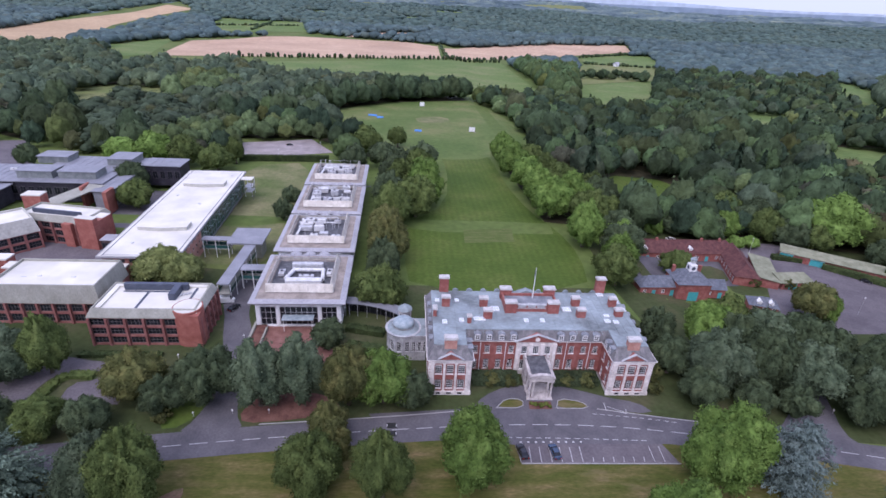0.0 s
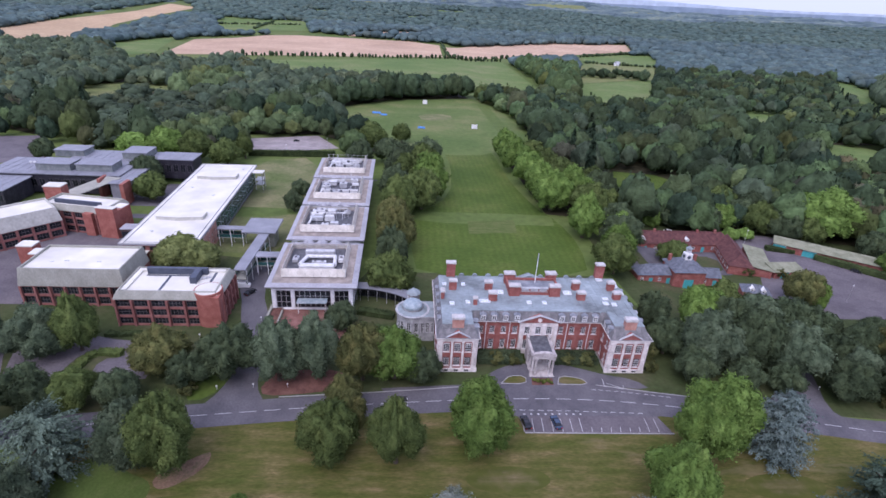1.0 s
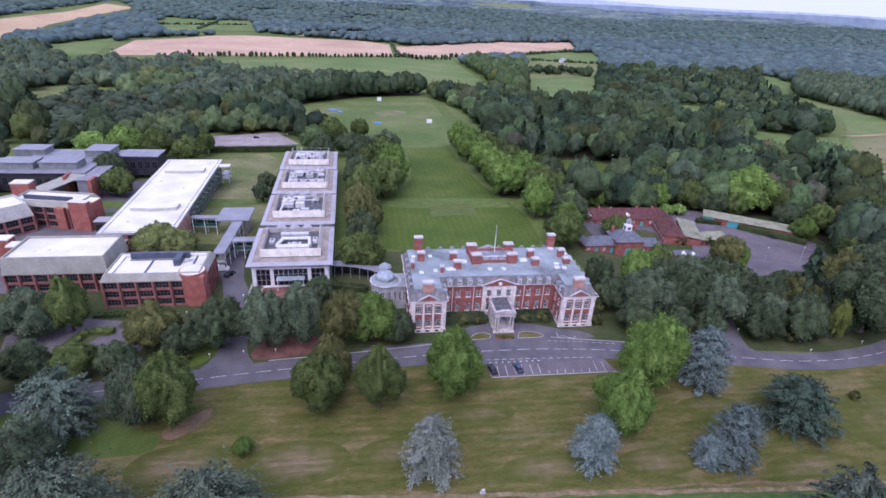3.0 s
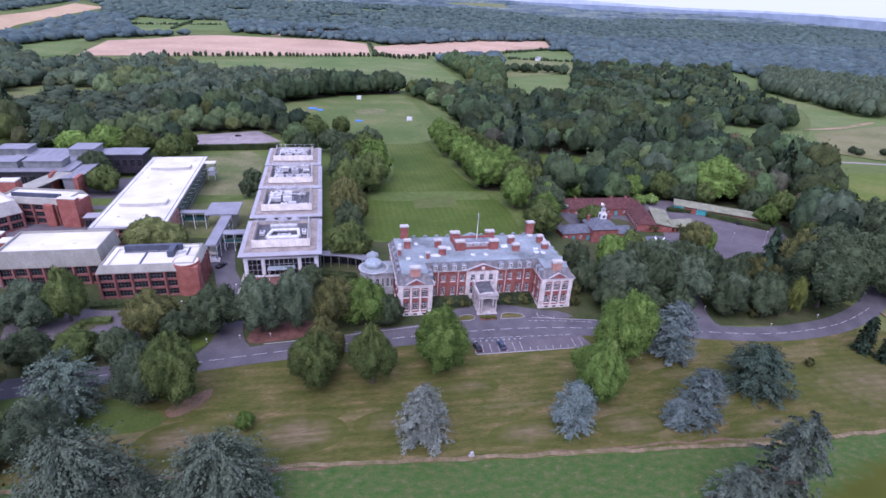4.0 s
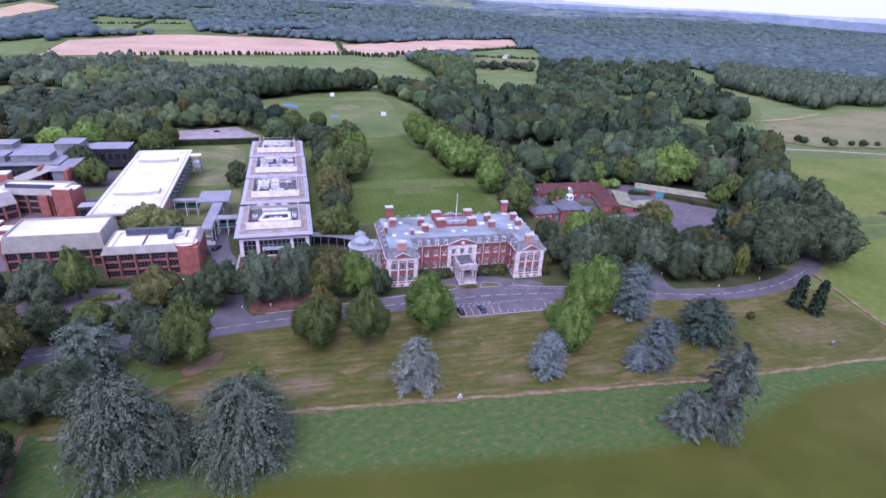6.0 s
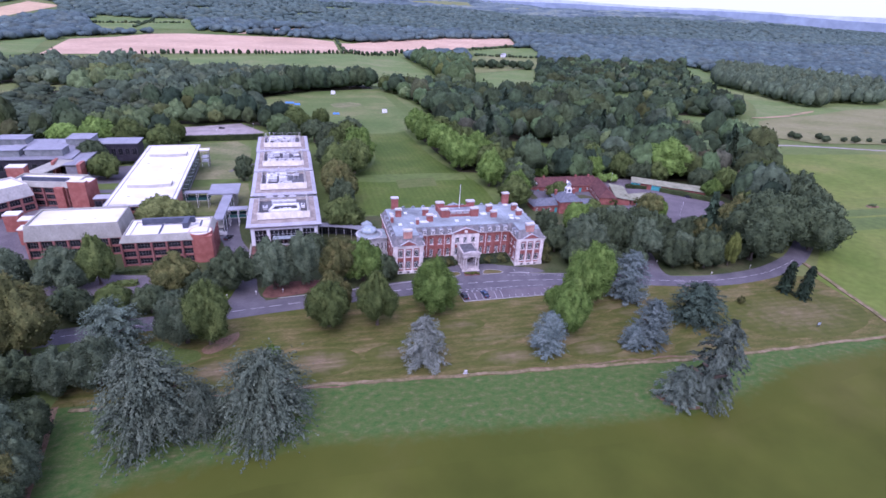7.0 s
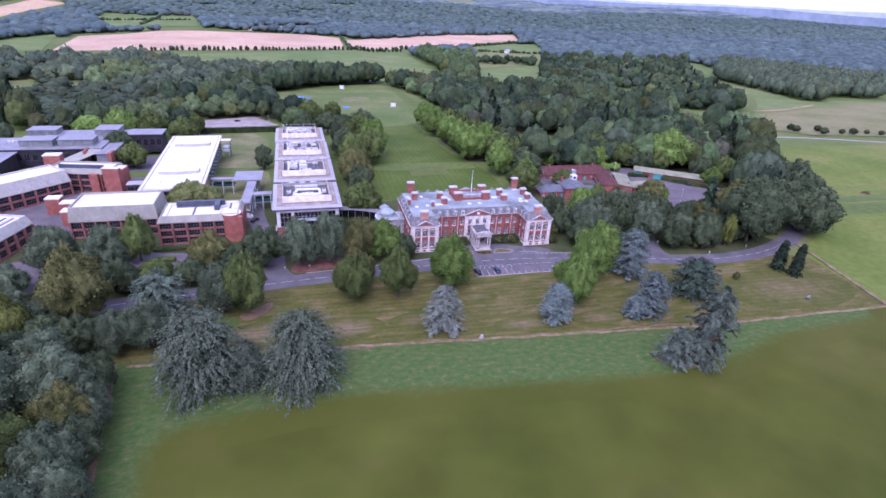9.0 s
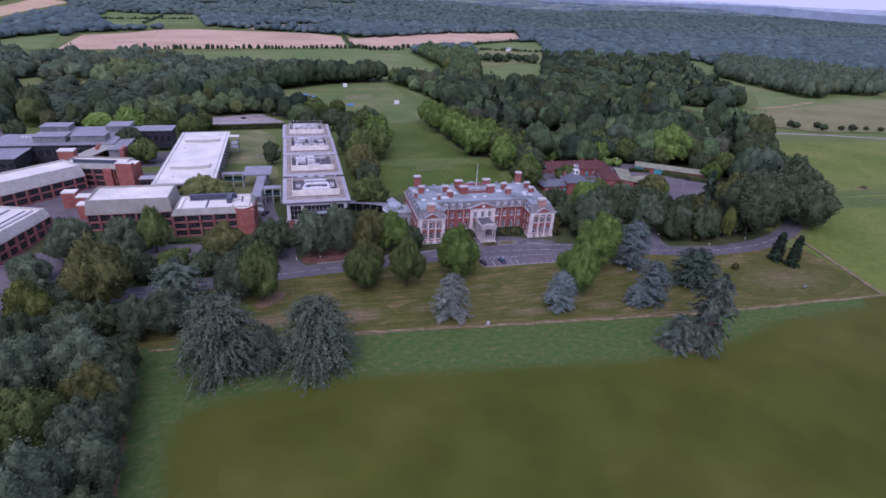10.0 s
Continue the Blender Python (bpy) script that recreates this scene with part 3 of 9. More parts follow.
# roads and yards
ribbon("road", [(-175, -27), (-130, -22), (-95, -17.2), (-62, -13.2), (-32, -10.6), (-8, -9.2), (12, -9.6), (30, -12), (55, -16), (76, -20.5), (98, -19), (112, -14.5), (124, -9), (146, 8)],
       7.0, "asphalt", 0.05, "grey asphalt estate road", "road", 3)
patch("forecourt", [(-38, -6.2), (-12.7, -4.3), (11, -4.3), (29, -7.7), (40, -10), (36, -14), (22, -14.8), (-8, -14.8), (-34, -12)], "asphalt", 0.058, "grey asphalt forecourt before the house", "road", 0)
patch("parking_strip", [(-8.2, -14.6), (22.5, -14.8), (24, -19.6), (-7.6, -19.3)], "old_asphalt", 0.066, "pale asphalt parking strip with white bays", "parking", 0)
patch("house_drive", [(-16, -5.0), (-12.8, -0.6), (-7.5, 2.4), (-3.5, 3.0), (3, 3.0), (6.5, 2.6), (11.5, 0.6), (15.5, -1.0), (22, -2.6), (25, -6.4), (12, -4.6)], "asphalt", 0.064, "curved asphalt drive to the porch", "road", 1)
patch("drive_to_offices", [(-75.5, -12), (-73.2, -8), (-71.8, -1), (-71.8, 8), (-75.5, 17), (-80, 34), (-86, 46), (-84, 58), (-76, 58), (-74, 34), (-69.5, 22), (-67.2, 10), (-66.4, 2), (-65.6, -6), (-62.5, -11)], "asphalt", 0.062,
      "grey asphalt drive between buildings", "road", 1)
patch("drive_to_yard", [(49, -12), (58, -4), (63, 4), (66, 12), (76, 24), (84, 26), (79, 18), (71, 8), (68, -2), (64, -12), (66, -16)], "asphalt", 0.06, "asphalt drive to the stable yard", "road", 1)
patch("stable_yard", [(84, 24), (82, 34), (88, 50), (93, 60), (97, 74), (97, 92), (119, 93), (130, 80), (144, 64), (147, 54), (133, 30), (113, 13), (96, 16), (89, 19)],
      "old_asphalt", 0.07, "wide worn asphalt yard", "yard", 1)
patch("stable_court", [(44, 56), (82, 58), (86, 76), (44, 76)], "asphalt", 0.075, "dark asphalt court inside the stables", "yard", 0)
patch("court_grass", [(66, 58), (80, 59), (83, 72), (68, 72)], "shade", 0.11, "rough grass in the stable court", "lawn", 1)
patch("car_park", [(-121, -4), (-124, 5), (-121, 11.5), (-108, 12), (-104, 11), (-93, 9.5), (-90.5, 3), (-90.5, -3.5), (-103, -4)], "old_asphalt", 0.05, "faded asphalt car park before the brick offices", "parking", 0)
patch("grass_strip", [(-109.5, -4.5), (-109.5, 3), (-107, 6.5), (-99.5, 6.5), (-98.5, 4), (-103.5, 3.2), (-102.8, -4.5)], "shade", 0.075, "grass strip across the car park", "lawn", 1)
patch("office_yard", [(-172, 34), (-152, 80), (-122, 74), (-114, 44), (-134, 26), (-162, 26)], "old_asphalt", 0.05, "grey paved yard between brick offices", "yard", 0)
patch("office_yard", [(-150, 86), (-120, 84), (-119, 128), (-150, 126)], "asphalt", 0.05, "dark paved service yard by the laboratory", "yard", 0)
patch("garden_lawn", [(63, 136), (75, 193), (119, 183), (103, 136)], "lawn", 0.3, "small lawn in a clearing of the wood", "lawn", 1)
patch("garden_lawn", [(46, 92), (60, 136), (104, 138), (112, 96)], "shade", 0.32, "rough grass with painted shade behind the stables", "lawn", 1)
patch("car_park", [(-175, 8), (-130, 12), (-120, -6), (-128, -20), (-150, -26)], "old_asphalt", 0.045, "faded asphalt car park by the west wing", "parking", 1)
patch("car_park", [(-136, 224), (-92, 243), (-74, 208), (-119, 189)], "gravel", 0.08, "pale gravel car park by the trees", "parking", 0)
patch("car_park", [(-300, 196), (-245, 214), (-210, 164), (-240, 140)], "old_asphalt", 0.10, "grey car park behind the offices", "parking", 0)
patch("planting_bed", [(-65, -8), (-63, -1), (-58, 0), (-47, 0), (-43, -6), (-60, -9)], "red_bed", 0.068, "reddish bark planting bed", "bed", 1)
patch("red_forecourt", [(-69, 26), (-48, 27), (-48.5, 8), (-60, 2), (-70, 10)], "red_paving", 0.06, "red brick paved forecourt", "paving", 0)
for line in ([(-48, 143), (-60, 137), (-70, 130), (-79, 122), (-85, 112)], [(-69, 131), (-66, 119), (-67, 105), (-70, 88)]):
    ribbon("path", line, 1.6, "old_asphalt", 0.09, "narrow grey footpath across the office lawn", "path")
ribbon("lane", [(262, 166), (300, 166), (380, 134), (520, 90)], 4.0, "gravel", 0.12, "pale farm lane", "road")
# rough edges and ditches
def uneven(a, b, n, amp, seed):
    """A wandering line from a to b."""
    r = random.Random(seed)
    return [(a[0] + (b[0] - a[0]) * i / n + r.uniform(-amp, amp) * 0.4, a[1] + (b[1] - a[1]) * i / n + r.uniform(-amp, amp)) for i in range(n + 1)]


ribbon("field_edge", uneven((-100, -47.6), (-50, -48.6), 16, 0.35, 1) + uneven((-47, -48.9), (40, -55.8), 30, 0.35, 2) + uneven((43, -56), (113, -56.9), 24, 0.35, 3), 0.9, "hay", 0.05, "low dry grassy bank at the field edge", "bank", 1, height=0.15)
ribbon("field_edge", uneven((-90, -47.0), (60, -55.3), 50, 0.6, 4), 0.6, "earth", 0.045, "thin worn earth line by the field edge", "bank", 1)
ribbon("field_edge", uneven((113.2, -57), (119.5, -24), 12, 0.4, 5) + [(121.5, -14)], 1.6, "hay", 0.06, "low dry grassy bank and ditch", "bank", 1, height=0.25)
ribbon("grove_edge", uneven((-103, -46), (-96.5, -88), 14, 0.4, 8) + uneven((-96, -92), (-91, -130), 10, 0.4, 9), 1.2, "earth", 0.06, "bare earth strip along the grove", "path")

# ---- trees ----
rng = np.random.default_rng(7)


def ico(sub):
    bm = bmesh.new()
    bmesh.ops.create_icosphere(bm, subdivisions=sub, radius=1)
    v = np.array([p.co[:] for p in bm.verts])
    f = np.array([[q.index for q in p.verts] for p in bm.faces])
    bm.free()
    return v, f


ICO = {s: ico(s) for s in (1, 2, 3, 4)}


def quads(p, n, size, long=1.0, tang=None, r=rng):
    """Leaf sprays: one small quad at each place p, facing n, bent a little along its length."""
    k = len(p)
    n = n / np.linalg.norm(n, axis=1, keepdims=True)
    if tang is None:
        tang = r.normal(size=(k, 3))
    t = tang - n * np.sum(tang * n, axis=1, keepdims=True)
    t = t / (np.linalg.norm(t, axis=1, keepdims=True) + 1e-9)
    b = np.cross(n, t)
    s = np.asarray(size).reshape(-1, 1) * np.ones((k, 1))
    w = s * r.uniform(0.6, 1.1, (k, 1))
    L = s * long
    v = np.stack([p - t * L - b * w * 0.6, p - t * L * 0.2 + b * w, p + t * L, p + t * L * 0.1 - b * w], 1)
    v[:, 2] -= n * s * 0.35
    f = np.arange(4 * k).reshape(k, 4)
    return v.reshape(-1, 3), f


def join(pieces):
    vs, fs, o = [], [], 0
    for v, f in pieces:
        vs.append(v)
        fs += [tuple(int(i) + o for i in q) for q in f]
        o += len(v)
    return np.concatenate(vs), fs


def crown_broad(seed, nl=56, nq=4600, sub=1, size=0.038, squash=1.15, low=0.1, taper=0.0, ragged=1.0, core=None):
    """A rounded broadleaf crown of many lobes, unit radius and unit height."""
    r = np.random.default_rng(seed)
    c = np.array([0, 0, low + squash])
    rad = np.array([1, 1, squash])
    full = core is not None
    core = core or (0.66 if nl > 10 else 0.8)
    lobes = [(c.copy(), np.array([core, core, core * squash]))]
    for i in range(nl):
        u = 1 - 2 * (i + 0.5) / nl
        a = i * 2.39996 + r.uniform(-0.5, 0.5)
        d = np.array([math.cos(a) * math.sqrt(1 - u * u), math.sin(a) * math.sqrt(1 - u * u), u + r.uniform(-0.1, 0.1)])
        lr = r.uniform(0.15, 0.38) if nl < 45 else r.uniform(0.10, 0.30) if nl > 10 else r.uniform(0.34, 0.52)
        if full:
            lr = r.uniform(0.22, 0.42)
        shrink = 1 - taper * max(0.0, d[2])
        cen = c + d * rad * (1 - lr * 0.9) * r.uniform(0.9, 1.04) * np.array([shrink, shrink, 1])
        lobes.append((cen, np.full(3, lr) * r.uniform(0.85, 1.15, 3) * (0.8 + 0.2 * shrink)))
    pieces = []
    base, faces = ICO[sub]
    for cen, lr in lobes:
        v = base * (1 + 0.07 * ragged * r.normal(size=(len(base), 1))) * lr * (0.66 if nq > 400 else 0.88) + cen
        v[:, 2] = np.maximum(v[:, 2], low * 0.8)
        pieces.append((v, faces))
    # leaf sprays on the outside of the lobes
    k = nq * 3
    li = r.integers(1, len(lobes), k)
    d = r.normal(size=(k, 3))
    d /= np.linalg.norm(d, axis=1, keepdims=True)
    cens = np.array([l[0] for l in lobes])
    rads = np.array([l[1] for l in lobes])
    p = cens[li] + d * rads[li] * (0.80 + 0.55 * r.uniform(0, 1, (k, 1)) ** 1.5)
    keep = p[:, 2] > low * 0.7
    for j in range(len(lobes)):
        inside = (np.sum(((p - cens[j]) / rads[j]) ** 2, axis=1) < 0.82) & (li != j)
        keep &= ~inside
    p, d = p[keep][:nq], d[keep][:nq]
    if len(p):
        whole = (p - c) / rad
        n = 0.6 * d + 0.6 * whole + 0.42 * r.normal(size=p.shape) + np.array([0, 0, 0.2])
        pieces.append(quads(p, n, r.uniform(0.6, 1.25, len(p)) * size, 1.25, r=r))
    v, f = join(pieces)
    v[:, 2] /= (low + 2 * squash)
    return v, f


def crown_billow(seed, sub, nl=16, sprays=0, wide=0.42, deep=0.30, rough=0.025, size=0.07, pointed=0.0):
    """A full woodland crown: one rounded, billowing mass, open below, unit radius and unit height."""
    r = np.random.default_rng(seed)
    base, faces = ICO[sub]
    i = np.arange(nl)
    u = 1 - 1.6 * (i + r.uniform(0.2, 0.8, nl)) / nl
    a = i * 2.39996 + r.uniform(-0.6, 0.6, nl)
    q = np.sqrt(np.maximum(0, 1 - u * u))
    lobes = np.stack([np.cos(a) * q, np.sin(a) * q, u], 1)
    angle = np.arccos(np.clip(base @ lobes.T, -1, 1)) / (wide * r.uniform(0.7, 1.25, nl))
    swell = np.max(r.uniform(0.6, 1.0, nl) * np.sqrt(np.maximum(0, 1 - angle ** 2)), axis=1)
    rad = (1.0 - deep + deep * swell + rough * r.normal(size=len(base)))[:, None]
    v = base * rad * np.array([1, 1, 0.52])
    v[:, :2] *= (1 - pointed * np.maximum(0, base[:, 2:]))
    v[:, 2] += 0.48
    keep = [f for f in faces if max(v[k, 2] for k in f) > 0.12]
    pieces = [(v, keep)]
    if sprays:
        k = r.choice(np.nonzero(v[:, 2] > 0.25)[0], sprays)
        p = v[k] + base[k] * 0.03 + r.normal(size=(sprays, 3)) * 0.025
        pieces.append(quads(p, base[k] + 0.35 * r.normal(size=p.shape), r.uniform(0.6, 1.3, sprays) * size, 1.2, r=r))
    return join(pieces)


def crown_leafy(seed, nl=44, nq=4600, sub=4, size=0.030, squash=1.15, low=0.06, taper=0.0, ragged=1.0):
    """A broadleaf crown, unit radius and unit height: upright billows, each broken into smaller ones, under a coat of small leaf sprays."""
    r = np.random.default_rng(seed)
    base, faces = ICO[sub]
    rad = np.ones(len(base))
    for n, wide, deep, tall in ((5, 1.3, 0.16, 0.8), (nl, 2.25 / math.sqrt(nl), 0.40, 0.55), (nl * 5, 2.1 / math.sqrt(nl * 5), 0.15, 0.75)):
        i = np.arange(n)
        u = 1 - 1.9 * (i + r.uniform(0.1, 0.9, n)) / n
        a = i * 2.39996 + r.uniform(-0.5, 0.5, n)
        q = np.sqrt(np.maximum(0, 1 - u * u))
        k = np.array([1, 1, tall])
        A, B = base * k, np.stack([np.cos(a) * q, np.sin(a) * q, u], 1) * k
        gap = np.linalg.norm(A[:, None, :] - B[None, :, :], axis=2) / (wide * r.uniform(0.75, 1.2, n))
        swell = np.max(r.uniform(0.3, 1.0, n) * np.sqrt(np.maximum(0, 1 - gap ** 2)), axis=1)
        rad = rad - deep * ragged ** 0.5 * (1 - swell)
    up = base[:, 2]
    v = base * (rad / np.quantile(rad, 0.90))[:, None]
    v[:, :2] *= ((1 - 0.14 * up) * (1 - (0.14 + taper) * np.maximum(0, up)))[:, None]
    v[:, 2] = low + (1 - low) * (0.5 + 0.5 * v[:, 2])
    f = np.array(faces)
    e1, e2 = v[f[:, 1]] - v[f[:, 0]], v[f[:, 2]] - v[f[:, 0]]
    k = np.array([1, 1, 2 * squash])
    nrm = np.cross(e1 * k, e2 * k)
    area = np.linalg.norm(nrm, axis=1)
    j = r.choice(len(f), nq, p=area / area.sum())
    b1, b2 = r.uniform(0, 1, (2, nq, 1))
    flip = b1 + b2 > 1
    b1, b2 = np.where(flip, 1 - b1, b1), np.where(flip, 1 - b2, b2)
    n = nrm[j] / area[j][:, None]
    p = v[f[j, 0]] + e1[j] * b1 + e2[j] * b2 + n * 0.11 * r.uniform(0, 1, (nq, 1)) ** 2 / k
    sv, sf = quads(p * k, n + 0.75 * r.normal(size=p.shape) + np.array([0, 0, 0.1]), r.uniform(0.5, 1.3, nq) * size, 1.25, r=r)
    return join([(v * np.array([0.97, 0.97, 1]), faces), (sv / k, sf)])


def crown_lump(seed):
    """A far crown: one uneven dome with a few leaf sprays."""
    r = np.random.default_rng(seed)
    base, faces = ICO[1]
    v = base * (1 + 0.16 * r.normal(size=(len(base), 1)))
    v = v * np.array([0.92, 0.92, 0.55]) + np.array([0, 0, 0.42])
    keep = [f for f in faces if max(v[k, 2] for k in f) > 0.12]
    d = r.normal(size=(8, 3))
    d[:, 2] = np.abs(d[:, 2])
    d /= np.linalg.norm(d, axis=1, keepdims=True)
    p = d * np.array([0.95, 0.95, 0.55]) + np.array([0, 0, 0.42])
    return join([(v, keep), quads(p, d + 0.5 * r.normal(size=p.shape), np.full(8, 0.26), 1.1, r=r)])


def crown_cedar(seed, nb=120, per=34, droop=0.5, top=0.06, power=0.75, tiers=0, size=0.055, lean=0.0, long=2.0, low=0.03, dome=0.0):
    """A conifer crown of drooping boughs hung with sprays, unit radius and unit height (drawn 2.1 radii high)."""
    r = np.random.default_rng(seed)
    H = 2.1
    P, N, T = [], [], []
    for i in range(nb):
        h = (i + r.uniform(0, 1)) / nb
        if tiers:
            h = (math.floor(h * tiers) + 0.25 * r.uniform(0, 1) + 0.35) / tiers
        reach = (1 - h ** dome) ** power if dome else (1 - h) ** power
        L = (top + (1 - top) * reach) * r.uniform(0.62, 1.06)
        a = i * 2.39996 + r.uniform(-0.35, 0.35)
        s = np.linspace(0.12, 1, per) + r.uniform(-0.02, 0.02, per)
        z0 = low * H + h * H * (1 - low)
        rise = 0.22 * L * (1 - droop)
        out = L * s
        zz = z0 + rise * s - droop * L * s ** 2 * 0.75
        sw = 0.10 * L * np.sin(s * 3 + r.uniform(0, 6))
        x = np.cos(a) * out - np.sin(a) * sw + lean * z0
        y = np.sin(a) * out + np.cos(a) * sw
        side = r.uniform(-1, 1, per) * 0.16 * L * (1 - 0.4 * s)
        x, y = x - np.sin(a) * side, y + np.cos(a) * side
        zz = zz - np.abs(side) * 0.35
        P.append(np.stack([x, y, np.maximum(zz, 0.01)], 1))
        n = np.stack([np.full(per, np.cos(a) * 0.45), np.full(per, np.sin(a) * 0.45), np.full(per, 0.9)], 1) + 0.35 * r.normal(size=(per, 3))
        N.append(n)
        tt = np.stack([np.full(per, np.cos(a)), np.full(per, np.sin(a)), -0.4 - droop * 1.6 * s], 1) + 0.3 * r.normal(size=(per, 3))
        T.append(tt)
    p, n, t = np.concatenate(P), np.concatenate(N), np.concatenate(T)
    pieces = [quads(p, n, r.uniform(0.7, 1.3, len(p)) * size, long, t, r)]
    base, faces = ICO[2]
    for i in range(9):                      # the dense shaded inside
        h = i / 9
        L = (top + (1 - top) * ((1 - h ** dome) ** power if dome else (1 - h) ** power)) * 0.36
        v = base * (1 + 0.22 * r.normal(size=(len(base), 1))) * np.array([L, L, 0.2]) + np.array([lean * h * H, 0, low * H + 0.18 + h * H * 0.88 - droop * L * 0.25])
        v[:, 2] = np.maximum(v[:, 2], 0.02)
        pieces.append((v, faces))
    v, f = join(pieces)
    v[:, 2] /= H
    return v, f


def crown_plates(seed, nb=120, blunt=3.0, top=0.25, size=0.020, low=0.06, lean=0.0, hang=0.22, rise=0.25, skirt=0.7, even=0.5, per=36, H=1.9, clump=0.13, slim=1.0):
    """An old cedar: many boughs of uneven length, each hung with flat plates of needles that dip at the tip; unit radius and height."""
    r = np.random.default_rng(seed)
    P, N, T, pieces = [], [], [], []
    base, faces = ICO[1]
    for i in range(nb):
        h = (i + r.uniform(0, 1)) / nb
        env = (top + (1 - top) * (1 - h ** blunt) ** 0.6) * min(1.0, skirt + 1.6 * h)
        L = env * (even + (1.10 - even) * r.uniform(0, 1) ** 0.6)
        a = i * 2.39996 + r.uniform(-0.6, 0.6)
        z0 = (low + h * (1 - low)) * H - 0.12 * L
        up, dip = rise * r.uniform(0.5, 1.5), hang * r.uniform(0.5, 1.6)
        bend = r.uniform(-0.35, 0.35)
        n = max(3, int(3 + 5 * L))
        for j in range(n):
            s = (j + 1.0 + r.uniform(-0.2, 0.2)) / n
            out, aa = L * s, a + bend * s * s + r.normal() * 0.16 * (1.1 - 0.5 * s)
            z = z0 + up * L * s - dip * L * s ** 2.6 + r.normal() * 0.012
            c = clump * r.uniform(0.6, 1.25) * (1.05 - 0.35 * s)
            m = int(per * (c / clump))
            u, v = r.normal(size=m) * 0.62 / slim, r.normal(size=m) * 0.44 * slim
            dx, dy = math.cos(aa), math.sin(aa)
            zz = z + (up - 2.6 * dip * s ** 1.6) * 0.8 * u * c - 0.55 * v * v * c - r.uniform(0, 1, m) ** 2 * 0.045
            P.append(np.stack([dx * (out + u * c) - dy * v * c + lean * z, dy * (out + u * c) + dx * v * c, np.maximum(zz, 0.015)], 1))
            N.append(np.stack([np.full(m, dx * (0.15 + 0.5 * s)), np.full(m, dy * (0.15 + 0.5 * s)), np.ones(m)], 1) + 0.45 * r.normal(size=(m, 3)))
            T.append(np.stack([dx - dy * v * 0.8, dy + dx * v * 0.8, np.full(m, 0.1 - 1.2 * dip * s)], 1) + 0.35 * r.normal(size=(m, 3)))
    for i in range(8):                     # the dense inside, seen only through gaps
        h = i / 8
        L = 0.40 * (1 - h ** blunt) ** 0.6 * min(1.0, skirt + h) + 0.03
        v = base * (1 + 0.2 * r.normal(size=(len(base), 1))) * np.array([L, L, 0.16]) + np.array([lean * h * H, 0, 0.16 + h * H * 0.80])
        v[:, 2] = np.maximum(v[:, 2], 0.02)
        pieces.append((v, faces))
    p, n, t = np.concatenate(P), np.concatenate(N), np.concatenate(T)
    pieces.append(quads(p, n, r.uniform(0.6, 1.35, len(p)) * size, 1.9, t, r))
    v, f = join(pieces)
    v[:, 2] /= H
    return v, f


def trunk_mesh(name, seed, high=0.62, thick=0.07, limbs=5):
    """A tapered trunk with a flared foot and a few limbs, unit height."""
    r = np.random.default_rng(seed)
    bm = bmesh.new()
    def tube(a, b, r1, r2, n=7):
        d = Vector(b) - Vector(a)
        m = Matrix.Translation((Vector(a) + Vector(b)) / 2) @ d.to_track_quat("Z", "Y").to_matrix().to_4x4()
        bmesh.ops.create_cone(bm, cap_ends=True, segments=n, radius1=r1, radius2=r2, depth=d.length, matrix=m)
    tube((0, 0, -0.02), (0, 0, 0.06), thick * 1.7, thick)
    tube((0, 0, 0.05), (0, 0, high), thick, thick * 0.35)
    for i in range(limbs):
        a = i * 2.4 + r.uniform(-0.3, 0.3)
        h = r.uniform(0.18, high * 0.8)
        tube((0, 0, h), (math.cos(a) * 0.6, math.sin(a) * 0.6, h + r.uniform(0.12, 0.22)), thick * 0.5, thick * 0.14, 5)
    me = bpy.data.meshes.new(name)
    bm.to_mesh(me)
    bm.free()
    me.materials.append(M["bark"])
    return me


def crown_mesh(vf, material):
    me = bpy.data.meshes.new("crown")
    me.from_pydata(vf[0].tolist(), [], vf[1])
    me.polygons.foreach_set("use_smooth", [len(f) == 3 for f in vf[1]])
    me.materials.append(M[material])
    return me


